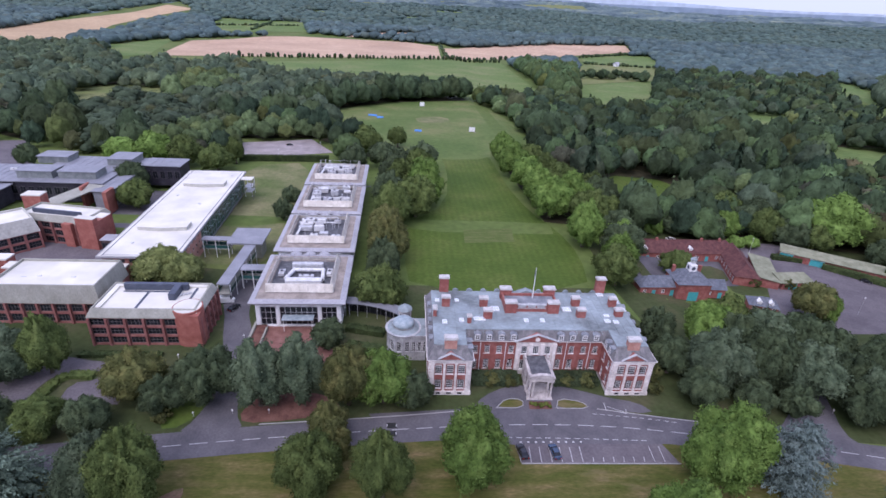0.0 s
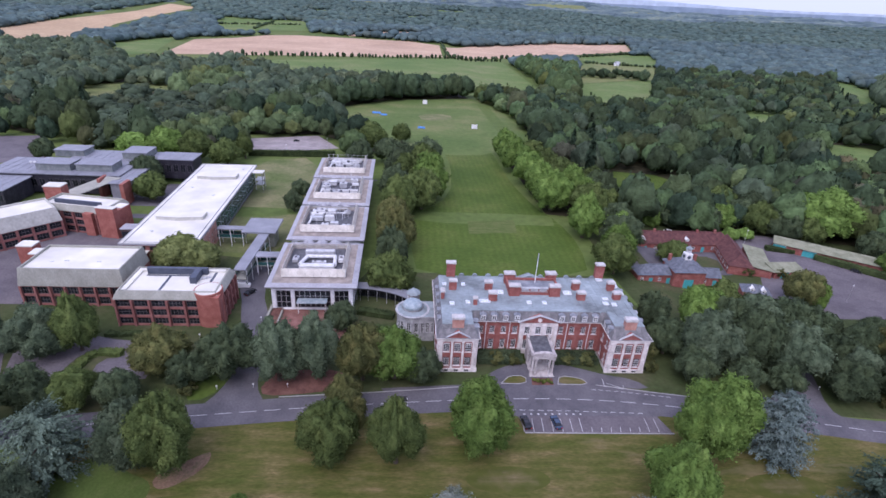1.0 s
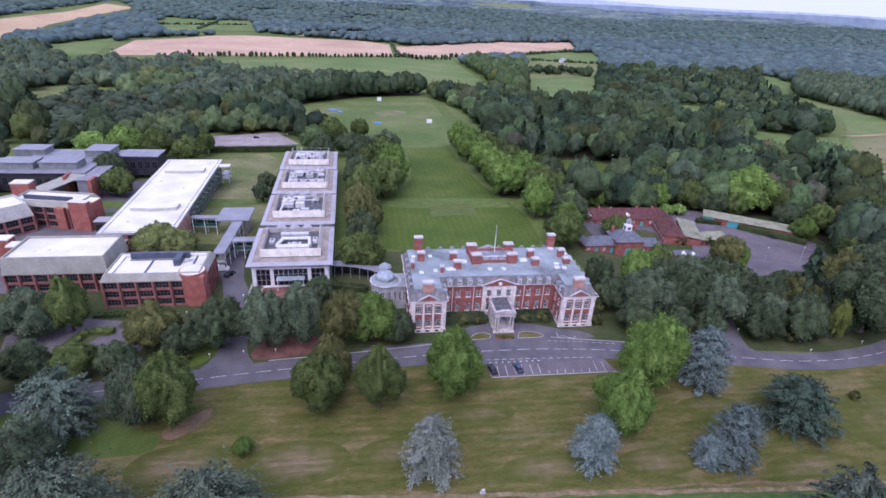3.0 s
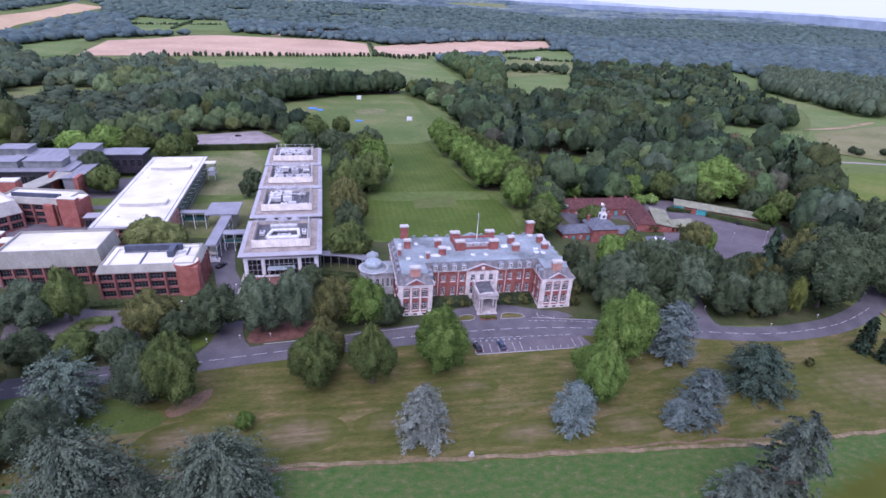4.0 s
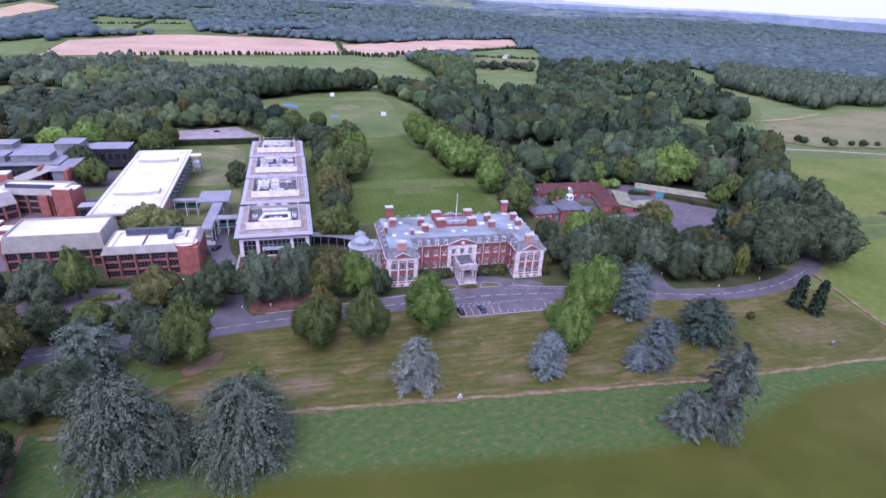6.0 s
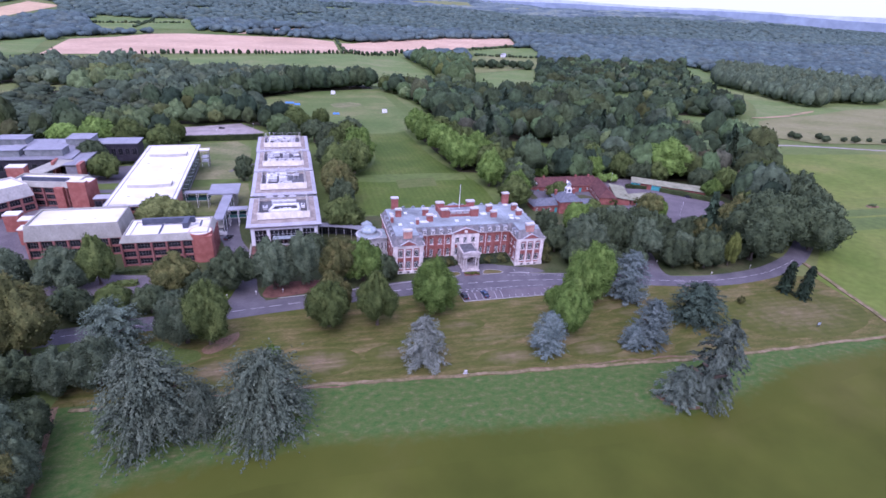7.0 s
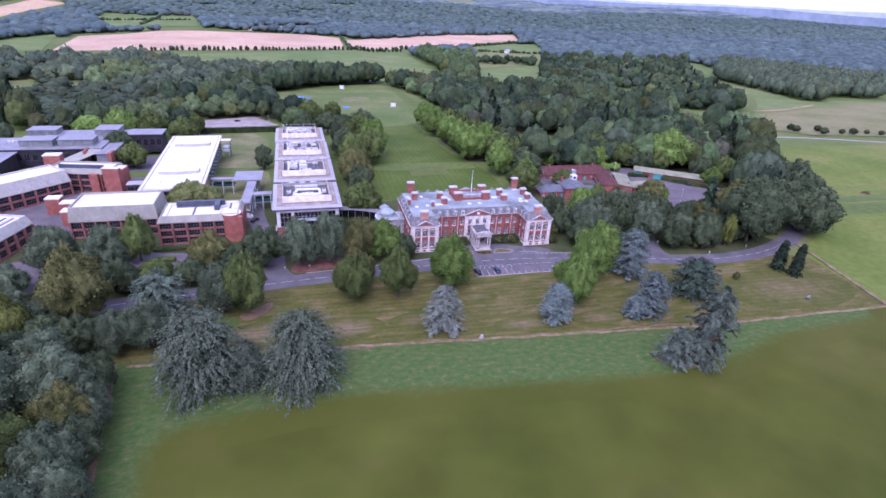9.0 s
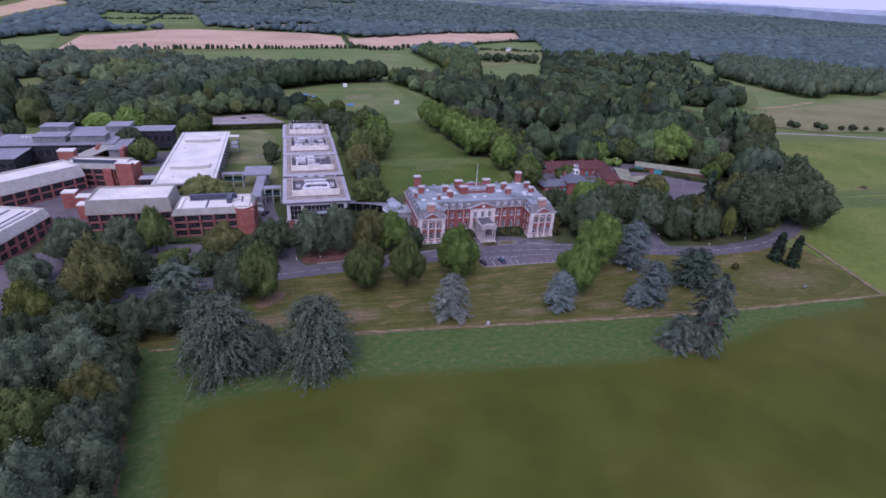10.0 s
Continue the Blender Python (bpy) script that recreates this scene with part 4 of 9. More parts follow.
TRUNKS = [trunk_mesh("trunk", s) for s in (1, 2, 3)]
SHAPES = {}
for key, material, makers in (
    ("broad", "leaf", [dict(seed=11), dict(seed=12, squash=1.05), dict(seed=13, nl=64)]),
    ("bright", "leaf_bright", [dict(seed=21, nl=50, taper=0.15), dict(seed=22, squash=1.1, taper=0.12)]),
    ("dark", "leaf_dark", [dict(seed=31), dict(seed=32, nl=48), dict(seed=33, squash=1.0)]),
    ("lime", "leaf_lime", [dict(seed=43, nl=50, squash=1.0), dict(seed=44, nl=46)]),
    ("yellow", "leaf_yellow", [dict(seed=41), dict(seed=42, nl=46, squash=1.1)]),
    ("rust", "leaf_rust", [dict(seed=51), dict(seed=52, nl=50)]),
    ("grey", "leaf_grey", [dict(seed=61), dict(seed=62, nl=46)]),
    ("olive", "leaf_olive", [dict(seed=45, nl=40), dict(seed=46)]),
    ("oval", "leaf_bright", [dict(seed=71, squash=1.3, taper=0.35), dict(seed=72, squash=1.35, taper=0.45)]),
    ("ovaldark", "leaf", [dict(seed=73, squash=1.3, taper=0.5), dict(seed=74, squash=1.35, taper=0.35)]),
    ("feather", "leaf_rust", [dict(seed=75, nl=54, squash=1.3, taper=0.40, ragged=1.5)]),
    ("bush", "leaf_rust", [dict(seed=81, nl=10, nq=500, sub=1, size=0.13, low=0.0, squash=0.9)]),
):
    grow = crown_broad if key == "bush" else crown_leafy
    for tail, nq, size in (("", 4600, 0.032), ("_near", 9000, 0.026), ("_mid", 2600, 0.042), ("_far", 1200, 0.058)):
        kws = [kw if key == "bush" else {**kw, "nq": nq, "size": size, "sub": 3 if tail == "_far" else 4} for kw in makers]
        SHAPES[key + tail] = [crown_mesh(grow(**kw), material) for kw in kws]
SHAPES["cedar"] = [crown_mesh(crown_plates(102, 230, 3.0, 0.22, 0.0165, hang=0.46, rise=0.40, skirt=0.72, even=0.70, per=28, clump=0.13, slim=0.5, H=1.8), "needle_cedar")]
SHAPES["weeper"] = [crown_mesh(crown_plates(101, 190, 2.3, 0.22, 0.0165, hang=0.56, rise=0.40, skirt=0.78, even=0.66, per=32, clump=0.13, slim=0.45, H=1.8), "needle_cedar")]
SHAPES["paleweeper"] = [crown_mesh(crown_plates(115, 120, 3.2, 0.28, 0.019, hang=0.32, rise=0.34, skirt=0.8, even=0.55, per=34, clump=0.14, slim=0.7), "needle_pale")]
SHAPES["bluecedar"] = [crown_mesh(crown_plates(s_, 180, 2.6, 0.10, 0.018, hang=0.06, rise=0.16, skirt=0.92, even=0.80, per=30, clump=0.15), "needle_blue") for s_ in (103, 104)]
SHAPES["whitecedar"] = [crown_mesh(crown_plates(105, 140, 2.0, 0.14, 0.017, hang=0.16, rise=0.18, skirt=0.9, even=0.58, per=34), "needle_white")]
SHAPES["flatcedar"] = [crown_mesh(crown_plates(106, 130, 3.2, 0.28, 0.016, hang=0.14, rise=0.10, skirt=0.8, even=0.5, per=44, H=1.5), "needle_green")]
SHAPES["darkcedar"] = [crown_mesh(crown_plates(107, 90, 2.0, 0.34, 0.018, low=0.1, lean=0.26, hang=0.25, rise=0.12, skirt=0.75, even=0.22, per=58), "needle_dark")]
SHAPES["lowcedar"] = [crown_mesh(crown_plates(111, 70, 2.4, 0.3, 0.020, hang=0.25, rise=0.12, skirt=0.8, even=0.3, per=54), "needle_dark")]
SHAPES["column"] = [crown_mesh(crown_cedar(110, 150, 26, 0.3, 0.22, 0.5, 0, 0.07, long=1.4), "wood_deep")]


def tree(kind, x, y, r, h, label, group="", name="tree", category="tree", turn=None):
    """One tree: an Empty at its foot, a trunk and a crown."""
    e = thing(name, x, y, gh(x, y) - 0.05, label, category, group)
    if 12 < y < 130 and kind + "_mid" in SHAPES:
        kind += "_mid"
    elif y > 12 and kind + "_far" in SHAPES:
        kind += "_far"
    elif y < -20 and -105 < x < 70 and kind + "_near" in SHAPES:
        kind += "_near"
    pick = int(abs(x * 7.3 + y * 3.1)) % len(SHAPES[kind])
    t = 37.0 * x + 17.0 * y if turn is None else turn
    for nm, me in (("trunk", TRUNKS[pick % 3]), ("crown", SHAPES[kind][pick])):
        share(nm, me, e, Matrix.Rotation(radians(t), 4, "Z") @ Matrix.Diagonal((r, r, h, 1)))
    return e


# trees of the front park
tree("broad", -75.4, -28.4, 5.8, 18.8, "rounded tree with olive green leaves on the lawn", turn=40)
tree("grey", -80.9, -26.8, 6.2, 15.8, "dark green tree crowding a lighter tree on the lawn")
tree("rust", -43.6, -20.5, 3.4, 12.5, "small brownish tree behind a rounder tree")
tree("broad", -46.6, -25.5, 5.9, 14.2, "rounded tree with dark brownish green leaves by the road")
tree("ovaldark", -34.1, -26.9, 5.2, 17.0, "narrow conical green tree by the road")
tree("bright", -17.9, -23.2, 7.0, 17.0, "round bright green tree before the house")
tree("bright", 29.2, -24.4, 7.5, 19.6, "large round bright green tree by the parking strip")
tree("oval", 15.6, -38.3, 6.2, 17.4, "upright bright green tree on the lawn")
tree("bluecedar", 41.6, -25.6, 5.9, 16.2, "blue-grey conifer beside a green tree")
tree("flatcedar", 55.4, -39.8, 8.4, 12.2, "spreading dark green cedar on the lawn")
tree("bluecedar", 35.2, -47.2, 5.1, 13.4, "bushy blue-grey spruce on the lawn")
tree("bluecedar", 30.0, -48.0, 3.4, 6.6, "low blue-grey spruce crowding a taller one")
tree("bluecedar", 6.8, -45.6, 4.6, 11.4, "small blue-grey spruce on the lawn")
tree("whitecedar", -25.2, -44.6, 6.0, 13.0, "pale silvery grey cedar on the lawn")
tree("darkcedar", 34.4, -69.6, 6.8, 21.0, "tall leaning dark grey-green cedar on the verge", turn=10)
tree("lowcedar", 28.5, -68.5, 5.2, 10.0, "low dark cedar bough mass beside the tall cedar", turn=90)
tree("cedar", -82.3, -56.2, 9.6, 18.6, "huge drooping grey-green cedar at the field edge")
tree("weeper", -61.0, -57.6, 9.9, 16.8, "broad drooping grey-green cedar at the field edge")
tree("cedar", -73.0, -57.5, 5.0, 10.5, "low dark cedar between two large cedars")
tree("oval", -60.4, -37.6, 1.9, 4.8, "small leafy bush on the lawn", name="bush", category="bush")
tree("bush", 76.5, -34.0, 1.1, 2.7, "tiny bush on the lawn", name="bush", category="bush")
tree("column", 96.7, -30.1, 2.9, 10.7, "dark narrow conifer by the road bend", "conifer pair")
tree("column", 99.0, -34.8, 2.7, 11.4, "dark narrow conifer by the road bend", "conifer pair")
# the grove south-west of the offices
tree("paleweeper", -96.0, -28.2, 7.4, 13.6, "drooping blue-grey cedar at the edge of the grove")
tree("grey", -96.3, -39.5, 5.6, 12.4, "rounded grey-green tree before the cedar in the grove")
tree("grey", -103.2, -41.5, 4.6, 11.6, "upright grey-green tree at the corner of the grove")
tree("ovaldark", -109.3, 6.5, 4.8, 16.6, "tall slim light green tree by the car park")
tree("rust", -88.0, -0.7, 6.4, 12.0, "round brownish green tree by the brick offices")
tree("dark", -72.0, -1.3, 7.0, 12.7, "round dark green tree by the office drive")
tree("dark", -80.3, -4.8, 4.8, 8.2, "low dark green tree by the road")
tree("dark", -92.2, -11.2, 4.3, 8.6, "low bushy tree by the road", "roadside trees")
tree("broad", -100.3, -11.7, 4.8, 9.2, "low bushy tree by the road", "roadside trees")
tree("dark", -107.2, -13.5, 4.2, 9.4, "low bushy tree by the road", "roadside trees")
tree("feather", -115.2, -26.5, 8.0, 22.5, "tall feathery light green tree in the grove")
tree("grey", -131.0, 4.6, 7.0, 14.5, "dark leafy tree beside the west wing")
tree("grey", -117.7, 5.3, 7.3, 13.0, "grey-green tree beside the brick offices")
for x, y, r, h in ((-131, -23, 5.4, 9.0), (-138, -10, 5.4, 9.5), (-124, -17, 4.6, 8.0), (-122, -27, 5.0, 9.0)):
    tree("grey", x, y, r, h, "low grey-green tree by the car park", "car park trees")
tree("yellow", -127.0, -35.6, 5.4, 15.5, "yellow-green tree in the grove")
tree("dark", -111.7, -39.3, 5.4, 9.6, "low round dark tree at the edge of the grove")
tree("dark", -118.8, -37.5, 4.6, 9.8, "low round dark tree at the edge of the grove")
tree("rust", -126.3, -33.0, 4.4, 8.0, "low brownish green tree in the grove")
tree("dark", -111.0, -11.0, 5.2, 9.2, "low round dark tree by the car park")
for x, y, r, h, k in ((-118, -63, 7.0, 18, "grey"), (-108, -60, 7.0, 16, "grey"), (-111, -79, 7.0, 18, "broad"), (-103, -80, 5.4, 15, "grey"),
                      (-106, -95, 7.6, 19, "grey"), (-122, -76, 7.5, 19, "grey"), (-113, -52, 6.0, 15, "grey"), (-124, -50, 7.0, 15, "dark"),
                      (-103.5, -57, 5.2, 12, "dark"), (-101.5, -66, 4.8, 12, "grey"), (-100.5, -76, 5.0, 12, "dark"), (-99, -86.5, 5.2, 12.5, "grey"), (-97, -98, 5.2, 12, "dark"), (-95, -109, 5.2, 12, "grey"), (-104, -69, 5.0, 14, "rust"), (-117, -90, 7.5, 18, "rust")):
    tree(k, x, y, r, h, "dense leafy tree of the west grove", "grove trees")
for x, y, r, h, k in ((-133, -62, 8, 17, "grey"), (-136, -82, 8, 18, "broad"), (-128, -100, 8, 18, "grey"), (-110, -110, 8, 18, "dark"), (-138, -46, 7, 15, "dark"), (-104, -71, 4.4, 11, "yellow")):
    tree(k, x, y, r, h, "dense leafy tree deep in the west grove", "grove trees")
# before the glass office
tree("grey", -61.0, -3.6, 6.2, 16.5, "grey-green tree before the glass office")
tree("grey", -52.9, -2.2, 5.9, 17.0, "grey-green tree before the glass office")
tree("rust", -42.4, -3.2, 5.6, 16.5, "olive green tree between office and house")
tree("bright", -35.2, -2.4, 7.0, 13.8, "bright green tree beside the house")
tree("dark", -28.8, -3.8, 4.4, 9.6, "dark bushy tree at the corner of the house")
tree("dark", -49.8, 17.7, 4.4, 8.0, "clipped dark evergreen by the glass office")
tree("rust", -45.4, -13.2, 4.1, 9.7, "small brownish green tree by the road")
tree("olive", -101.0, 47.5, 7.6, 12.0, "round bright green tree between the offices")
tree("olive", -95.5, 45.5, 6.0, 11.0, "round bright green tree between the offices")
# east of the house
tree("lime", 46.6, 16.8, 6.6, 15.5, "olive yellow tree by the stables")
tree("grey", 42.1, 3.4, 7.6, 17.0, "grey-green tree beside the house")
tree("dark", 53.0, 2.9, 6.6, 18.0, "dark green tree beside the house")
tree("grey", 62.2, 0.4, 7.6, 15.5, "spreading grey-green tree by the drive")
tree("dark", 76.6, 12.3, 6.2, 11.7, "dark green tree by the yard")
tree("dark", 70.2, -9.0, 5.8, 10.8, "dark green tree by the road")
tree("rust", 92.5, 38.0, 6.2, 12.5, "yellow-green tree on an island in the yard")
tree("lime", 94.5, 34.5, 3.2, 10.0, "bright yellow-green tree on an island in the yard")
tree("rust", 90.0, 2.6, 5.4, 14.3, "brownish green tree by the yard")
tree("dark", 81.0, -11.2, 5.7, 13.0, "dark green tree by the road")
tree("yellow", 90.9, -11.0, 2.8, 13.0, "slim yellow-green tree by the road")
tree("dark", 85.0, -11.0, 3.0, 7.0, "dark bush by the road")
tree("dark", 103.0, -8.0, 11.0, 24.0, "huge dark green oak by the road")
tree("dark", 117.5, -2.0, 11.0, 24.0, "huge dark green oak by the road")
tree("dark", 133.5, -4.5, 10.6, 21.0, "huge dark green oak at the field edge")
tree("lime", 136.5, 92.1, 13.0, 22.5, "large bright yellow-green lime tree")
tree("oval", 142.7, 60.9, 4.9, 11.0, "conical bright green tree by the yard")
tree("broad", 142.9, 31.0, 10.4, 18.5, "round green tree behind the yard")
tree("dark", 175.4, 43.4, 10.1, 17.8, "round dark green tree at the field edge")
tree("broad", 172.9, 61.9, 12.4, 19.0, "round green tree at the field edge")
for x, y, r, h, k in ((33.5, 8.0, 5.0, 11.0, "dark"), (34.0, 18.0, 5.0, 12.0, "dark"), (36.0, -2.5, 5.0, 10.0, "dark"), (51.0, 12.0, 6.0, 15.0, "dark"), (60.0, 14.0, 6.5, 15.0, "grey"), (57.0, 24.0, 6.0, 13.0, "broad"),
                      (66.0, 22.0, 6.0, 10.0, "dark"), (70.0, 14.0, 6.0, 14.0, "dark"), (47.0, -5.0, 4.5, 9.0, "dark"), (56.0, -6.5, 4.0, 8.0, "dark"),
                      (75.0, 0.7, 5.4, 11.6, "dark"), (84.0, 5.5, 5.0, 12.0, "dark"), (93.0, 11.0, 5.0, 10.0, "dark"), (99.0, 9.0, 5.0, 11.0, "dark"), (76.0, -4.0, 5.0, 11.0, "grey"), (86.0, -5.0, 5.0, 12.0, "dark"), (62.0, 64.0, 6.0, 9.0, "broad"), (96.5, 2.0, 6.0, 13.0, "dark"), (95.0, -8.0, 4.5, 9.0, "dark"), (106.0, 6.0, 8.0, 18.0, "rust"), (124.0, 12.0, 9.0, 19.0, "dark"), (148.0, 10.0, 9.0, 18.0, "dark"),
                      (158.0, 24.0, 9.0, 18.0, "dark"), (152.0, 46.0, 8.0, 15.0, "broad"), (110.0, 0.0, 9.0, 20.0, "dark"), (97, 88, 3.6, 5.5, "lime"), (104, 89, 3.4, 5.0, "lime"), (88, 94, 7.0, 13.0, "dark"), (113, 96, 7.0, 14.0, "broad"), (123, 89, 6.0, 12.0, "dark")):
    tree(k, x, y, r, h, "leafy tree between the house and the yard", "east grove trees")
# the avenue behind the house
for x, y, r, h, k in ((-37.4, 34.5, 6.8, 14.0, "broad"), (-37.4, 47.0, 5.6, 16.0, "dark"), (-36.4, 62.3, 7.0, 17.0, "rust"), (-27.5, 103.2, 9.0, 18.0, "broad"),
                      (-23.5, 118.5, 8.4, 20.0, "bright"), (-37.5, 140.1, 7.2, 18.0, "dark"), (-53.9, 203.9, 10.5, 18.0, "broad"), (-37.7, 230.0, 6.2, 13.4, "broad"),
                      (-36.5, 92.0, 7.2, 18.0, "broad"), (-25.0, 136.0, 8.0, 18.0, "bright"), (-34.0, 125.0, 9.0, 19.0, "broad"), (-27.0, 152.0, 8.0, 18.0, "broad"),
                      (-24.0, 168.0, 8.0, 18.0, "dark"), (-38.5, 112.0, 6.6, 17.0, "dark"), (-36.0, 158.0, 7.4, 17.0, "dark"), (-38.5, 76, 6.2, 16, "rust"), (-64, 196, 8, 15, "broad"),
                      (-44, 178, 8, 15, "dark"), (-58, 172, 7, 14, "dark")):
    tree(k, x, y, r, h, "tall leafy avenue tree west of the lawn", "west avenue trees")
for x, y, r, h, k in ((35.1, 50.5, 7.6, 14.0, "broad"), (32.7, 78.0, 7.2, 18.0, "bright"), (27.0, 105.5, 9.2, 18.0, "bright"), (24.7, 143.0, 8.8, 18.0, "bright"),
                      (22.8, 166.4, 8.4, 19.0, "bright"), (44.0, 70.2, 8.4, 13.4, "dark"), (39.0, 115.7, 8.3, 18.0, "bright"), (26.0, 124.0, 8.5, 18.0, "bright"),
                      (22.5, 186.0, 8.0, 18.0, "bright"), (22.0, 205.0, 7.5, 17.0, "bright"), (40.0, 96.0, 8.0, 16.0, "broad"), (38.0, 136.0, 8.0, 17.0, "broad"),
                      (40, 62, 6.5, 13, "bright"), (36.0, 156.0, 8.0, 17.0, "broad"), (33, 176, 8, 17, "broad")):
    tree(k, x, y, r, h, "tall leafy avenue tree east of the lawn", "east avenue trees")
# behind the stables and beside the east avenue
for x, y, r, h, k in ((58, 98, 5.0, 9.5, "bright"), (68, 99, 4.6, 8.5, "lime"), (77, 101, 6.0, 10.0, "dark"), (88, 99, 7.2, 12.0, "broad"), (100, 101, 6.4, 11.0, "bright"), (110, 104, 7.0, 13.0, "dark"),
                      (63, 110, 5.2, 10.0, "dark"), (73, 112, 4.6, 9.0, "oval"), (108, 118, 7.5, 15.0, "broad"), (118, 110, 7.0, 15.0, "dark"), (95, 112, 5.5, 9.5, "lime"),
                      (50, 102, 6.5, 13.0, "broad"), (49, 88, 6.2, 12.5, "dark"), (52, 118, 6.8, 14.0, "dark"), (53, 134, 7.0, 15.0, "broad"), (46, 78, 5.5, 12.0, "lime")):
    tree(k, x, y, r, h, "leafy tree in the shrubbery behind the stables", "stable trees")
for x, y, r, h, k in ((118, 93, 6.0, 12.0, "dark"), (129, 87, 6.4, 13.0, "broad"), (146, 74, 6.0, 12.0, "dark"), (156, 68, 6.6, 14.0, "broad"), (160, 55, 6.0, 12.0, "dark")):
    tree(k, x, y, r, h, "leafy tree behind the long shed", "shed trees")
# by the north car park
for x, y, r, h, k in ((-173.3, 172.5, 7.7, 14.1, "lime"), (-157.6, 175.7, 9.6, 16.3, "lime"), (-122.6, 160.4, 8.8, 14.2, "broad"), (-140.1, 168.1, 8.3, 17.0, "broad"),
                      (-118.9, 176.8, 5.4, 14.3, "broad"), (-144.6, 123.6, 6.6, 14.5, "dark"), (-134.3, 104.4, 6.6, 12.4, "broad"), (-207.9, 158.0, 5.4, 12.1, "dark"),
                      (-77.5, 96, 3.8, 8.5, "dark"), (-79, 118, 4, 7, "dark")):
    tree(k, x, y, r, h, "leafy tree near the office buildings", "office garden trees")
# parkland trees along the lane
for x, y, s in ((325.6, 191.8, 3.2), (323.2, 184.3, 3.3), (344.3, 183.8, 3.2), (338.6, 173, 3.4), (357, 173, 2.4), (364, 170, 3.2), (380, 171, 2.2), (389, 166, 2.4)):
    tree("dark", x, y, s, s * 1.8, "small round dark tree beside the farm lane", "lane trees")

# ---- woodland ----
# leaf litter, with the shade between crowns put into its dark colour
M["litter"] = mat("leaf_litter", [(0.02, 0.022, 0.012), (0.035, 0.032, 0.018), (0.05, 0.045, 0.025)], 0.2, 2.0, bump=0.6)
def poly_inside(px, py, poly):
    inside = np.zeros(len(px), bool)
    n = len(poly)
    for i in range(n):
        (x1, y1), (x2, y2) = poly[i], poly[(i + 1) % n]
        cross = ((y1 > py) != (y2 > py)) & (px < (x2 - x1) * (py - y1) / ((y2 - y1) or 1e-9) + x1)
        inside ^= cross
    return inside


OPEN = [
    [(-118, 60), (-130, 224), (-92, 245), (-72, 206), (-60, 160), (-40, 20), (-90, 20)],
    [(-245, 214), (-300, 198), (-420, 150), (-420, 60), (-120, 20), (-112, 180), (-150, 190), (-215, 165)],
    [(-16, 90), (-12, 178), (-58, 214), (-92, 300), (-104, 355), (-52, 422), (-10, 450), (26, 452), (34, 444), (60, 342), (54, 262), (20, 205), (18, 100)],
    [(-420, 700), (-372, 590), (-344, 610), (-235, 628), (-205, 610), (-190, 545), (-114, 558), (-48, 530), (20, 492), (29, 465), (97, 475), (130, 540), (140, 890), (307, 1127), (493, 1195), (556, 1420), (191, 1185), (29, 1173), (-253, 1262), (-478, 1067)],
    [(-820, 1000), (-892, 1510), (-871, 2080), (-736, 1842), (-595, 871), (-667, 820)],
    [(-530, 855), (-495, 1064), (-400, 745), (-372, 590), (-432, 676)],
    [(-560, 1450), (-340, 1570), (-285, 1330), (-480, 1245)],
    [(190, 640), (240, 800), (299, 1010), (525, 1190), (409, 870), (350, 735), (250, 520), (150, 490)],
    [(316, 224), (385, 305), (420, 383), (508, 535), (557, 637), (692, 824), (724, 790), (573, 580), (544, 463), (530, 375), (666, 378), (900, 330), (1400, 300), (1400, -600), (114, -600), (118, -24), (192, 60), (262, 138)],
    [(231, 106), (264, 165), (240, 190), (240, 228), (300, 302), (316, 296), (334, 277), (366, 277), (385, 305), (318, 226), (300, 190), (262, 138)],
    [(64, 137), (76, 192), (118, 182), (102, 137)],
    [(46, 20), (46, 86), (100, 90), (152, 82), (146, 55), (136, 25), (80, 5)],
]
NEAR_E = [(52, 92), (54, 90), (94, 93), (120, 92), (150, 84), (150, 62), (140, 34), (128, 20), (118, 12), (96, 10), (80, 2), (90, -6), (120, -6), (140, 8), (160, 38), (195, 84),
          (250, 150), (318, 246), (374, 306), (494, 446), (20, 440), (48, 340), (44, 262), (40, 225), (50, 205), (52, 120)]

OPEN += [pts for material, pts in FAR_FIELDS]


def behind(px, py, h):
    """Where the camera's sight line over a tree of height h meets the ground, from one fixed eye point."""
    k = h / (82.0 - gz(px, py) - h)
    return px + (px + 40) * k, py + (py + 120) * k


def in_wood(px, py, high=15.0):
    keep = (-(px + 40) < 0.80 * (py + 170) + 20) & (px < 1.40 * (py + 160) + 40)
    west = (py > 186) & (px < -60)
    keep &= west | (py > 425) | poly_inside(px, py, NEAR_E)
    for poly in OPEN:
        keep &= ~poly_inside(px, py, poly)
    for h in (0.8, 0.6, 0.4, 0.2):      # trees that would hide a field from the camera are left out
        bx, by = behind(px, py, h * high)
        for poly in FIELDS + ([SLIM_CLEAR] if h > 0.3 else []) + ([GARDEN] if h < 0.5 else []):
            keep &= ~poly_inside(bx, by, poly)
    return keep


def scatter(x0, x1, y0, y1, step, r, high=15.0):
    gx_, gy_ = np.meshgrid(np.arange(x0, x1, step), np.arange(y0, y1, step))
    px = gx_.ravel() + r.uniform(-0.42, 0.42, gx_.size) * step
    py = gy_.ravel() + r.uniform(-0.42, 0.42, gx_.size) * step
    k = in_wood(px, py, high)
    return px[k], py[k]


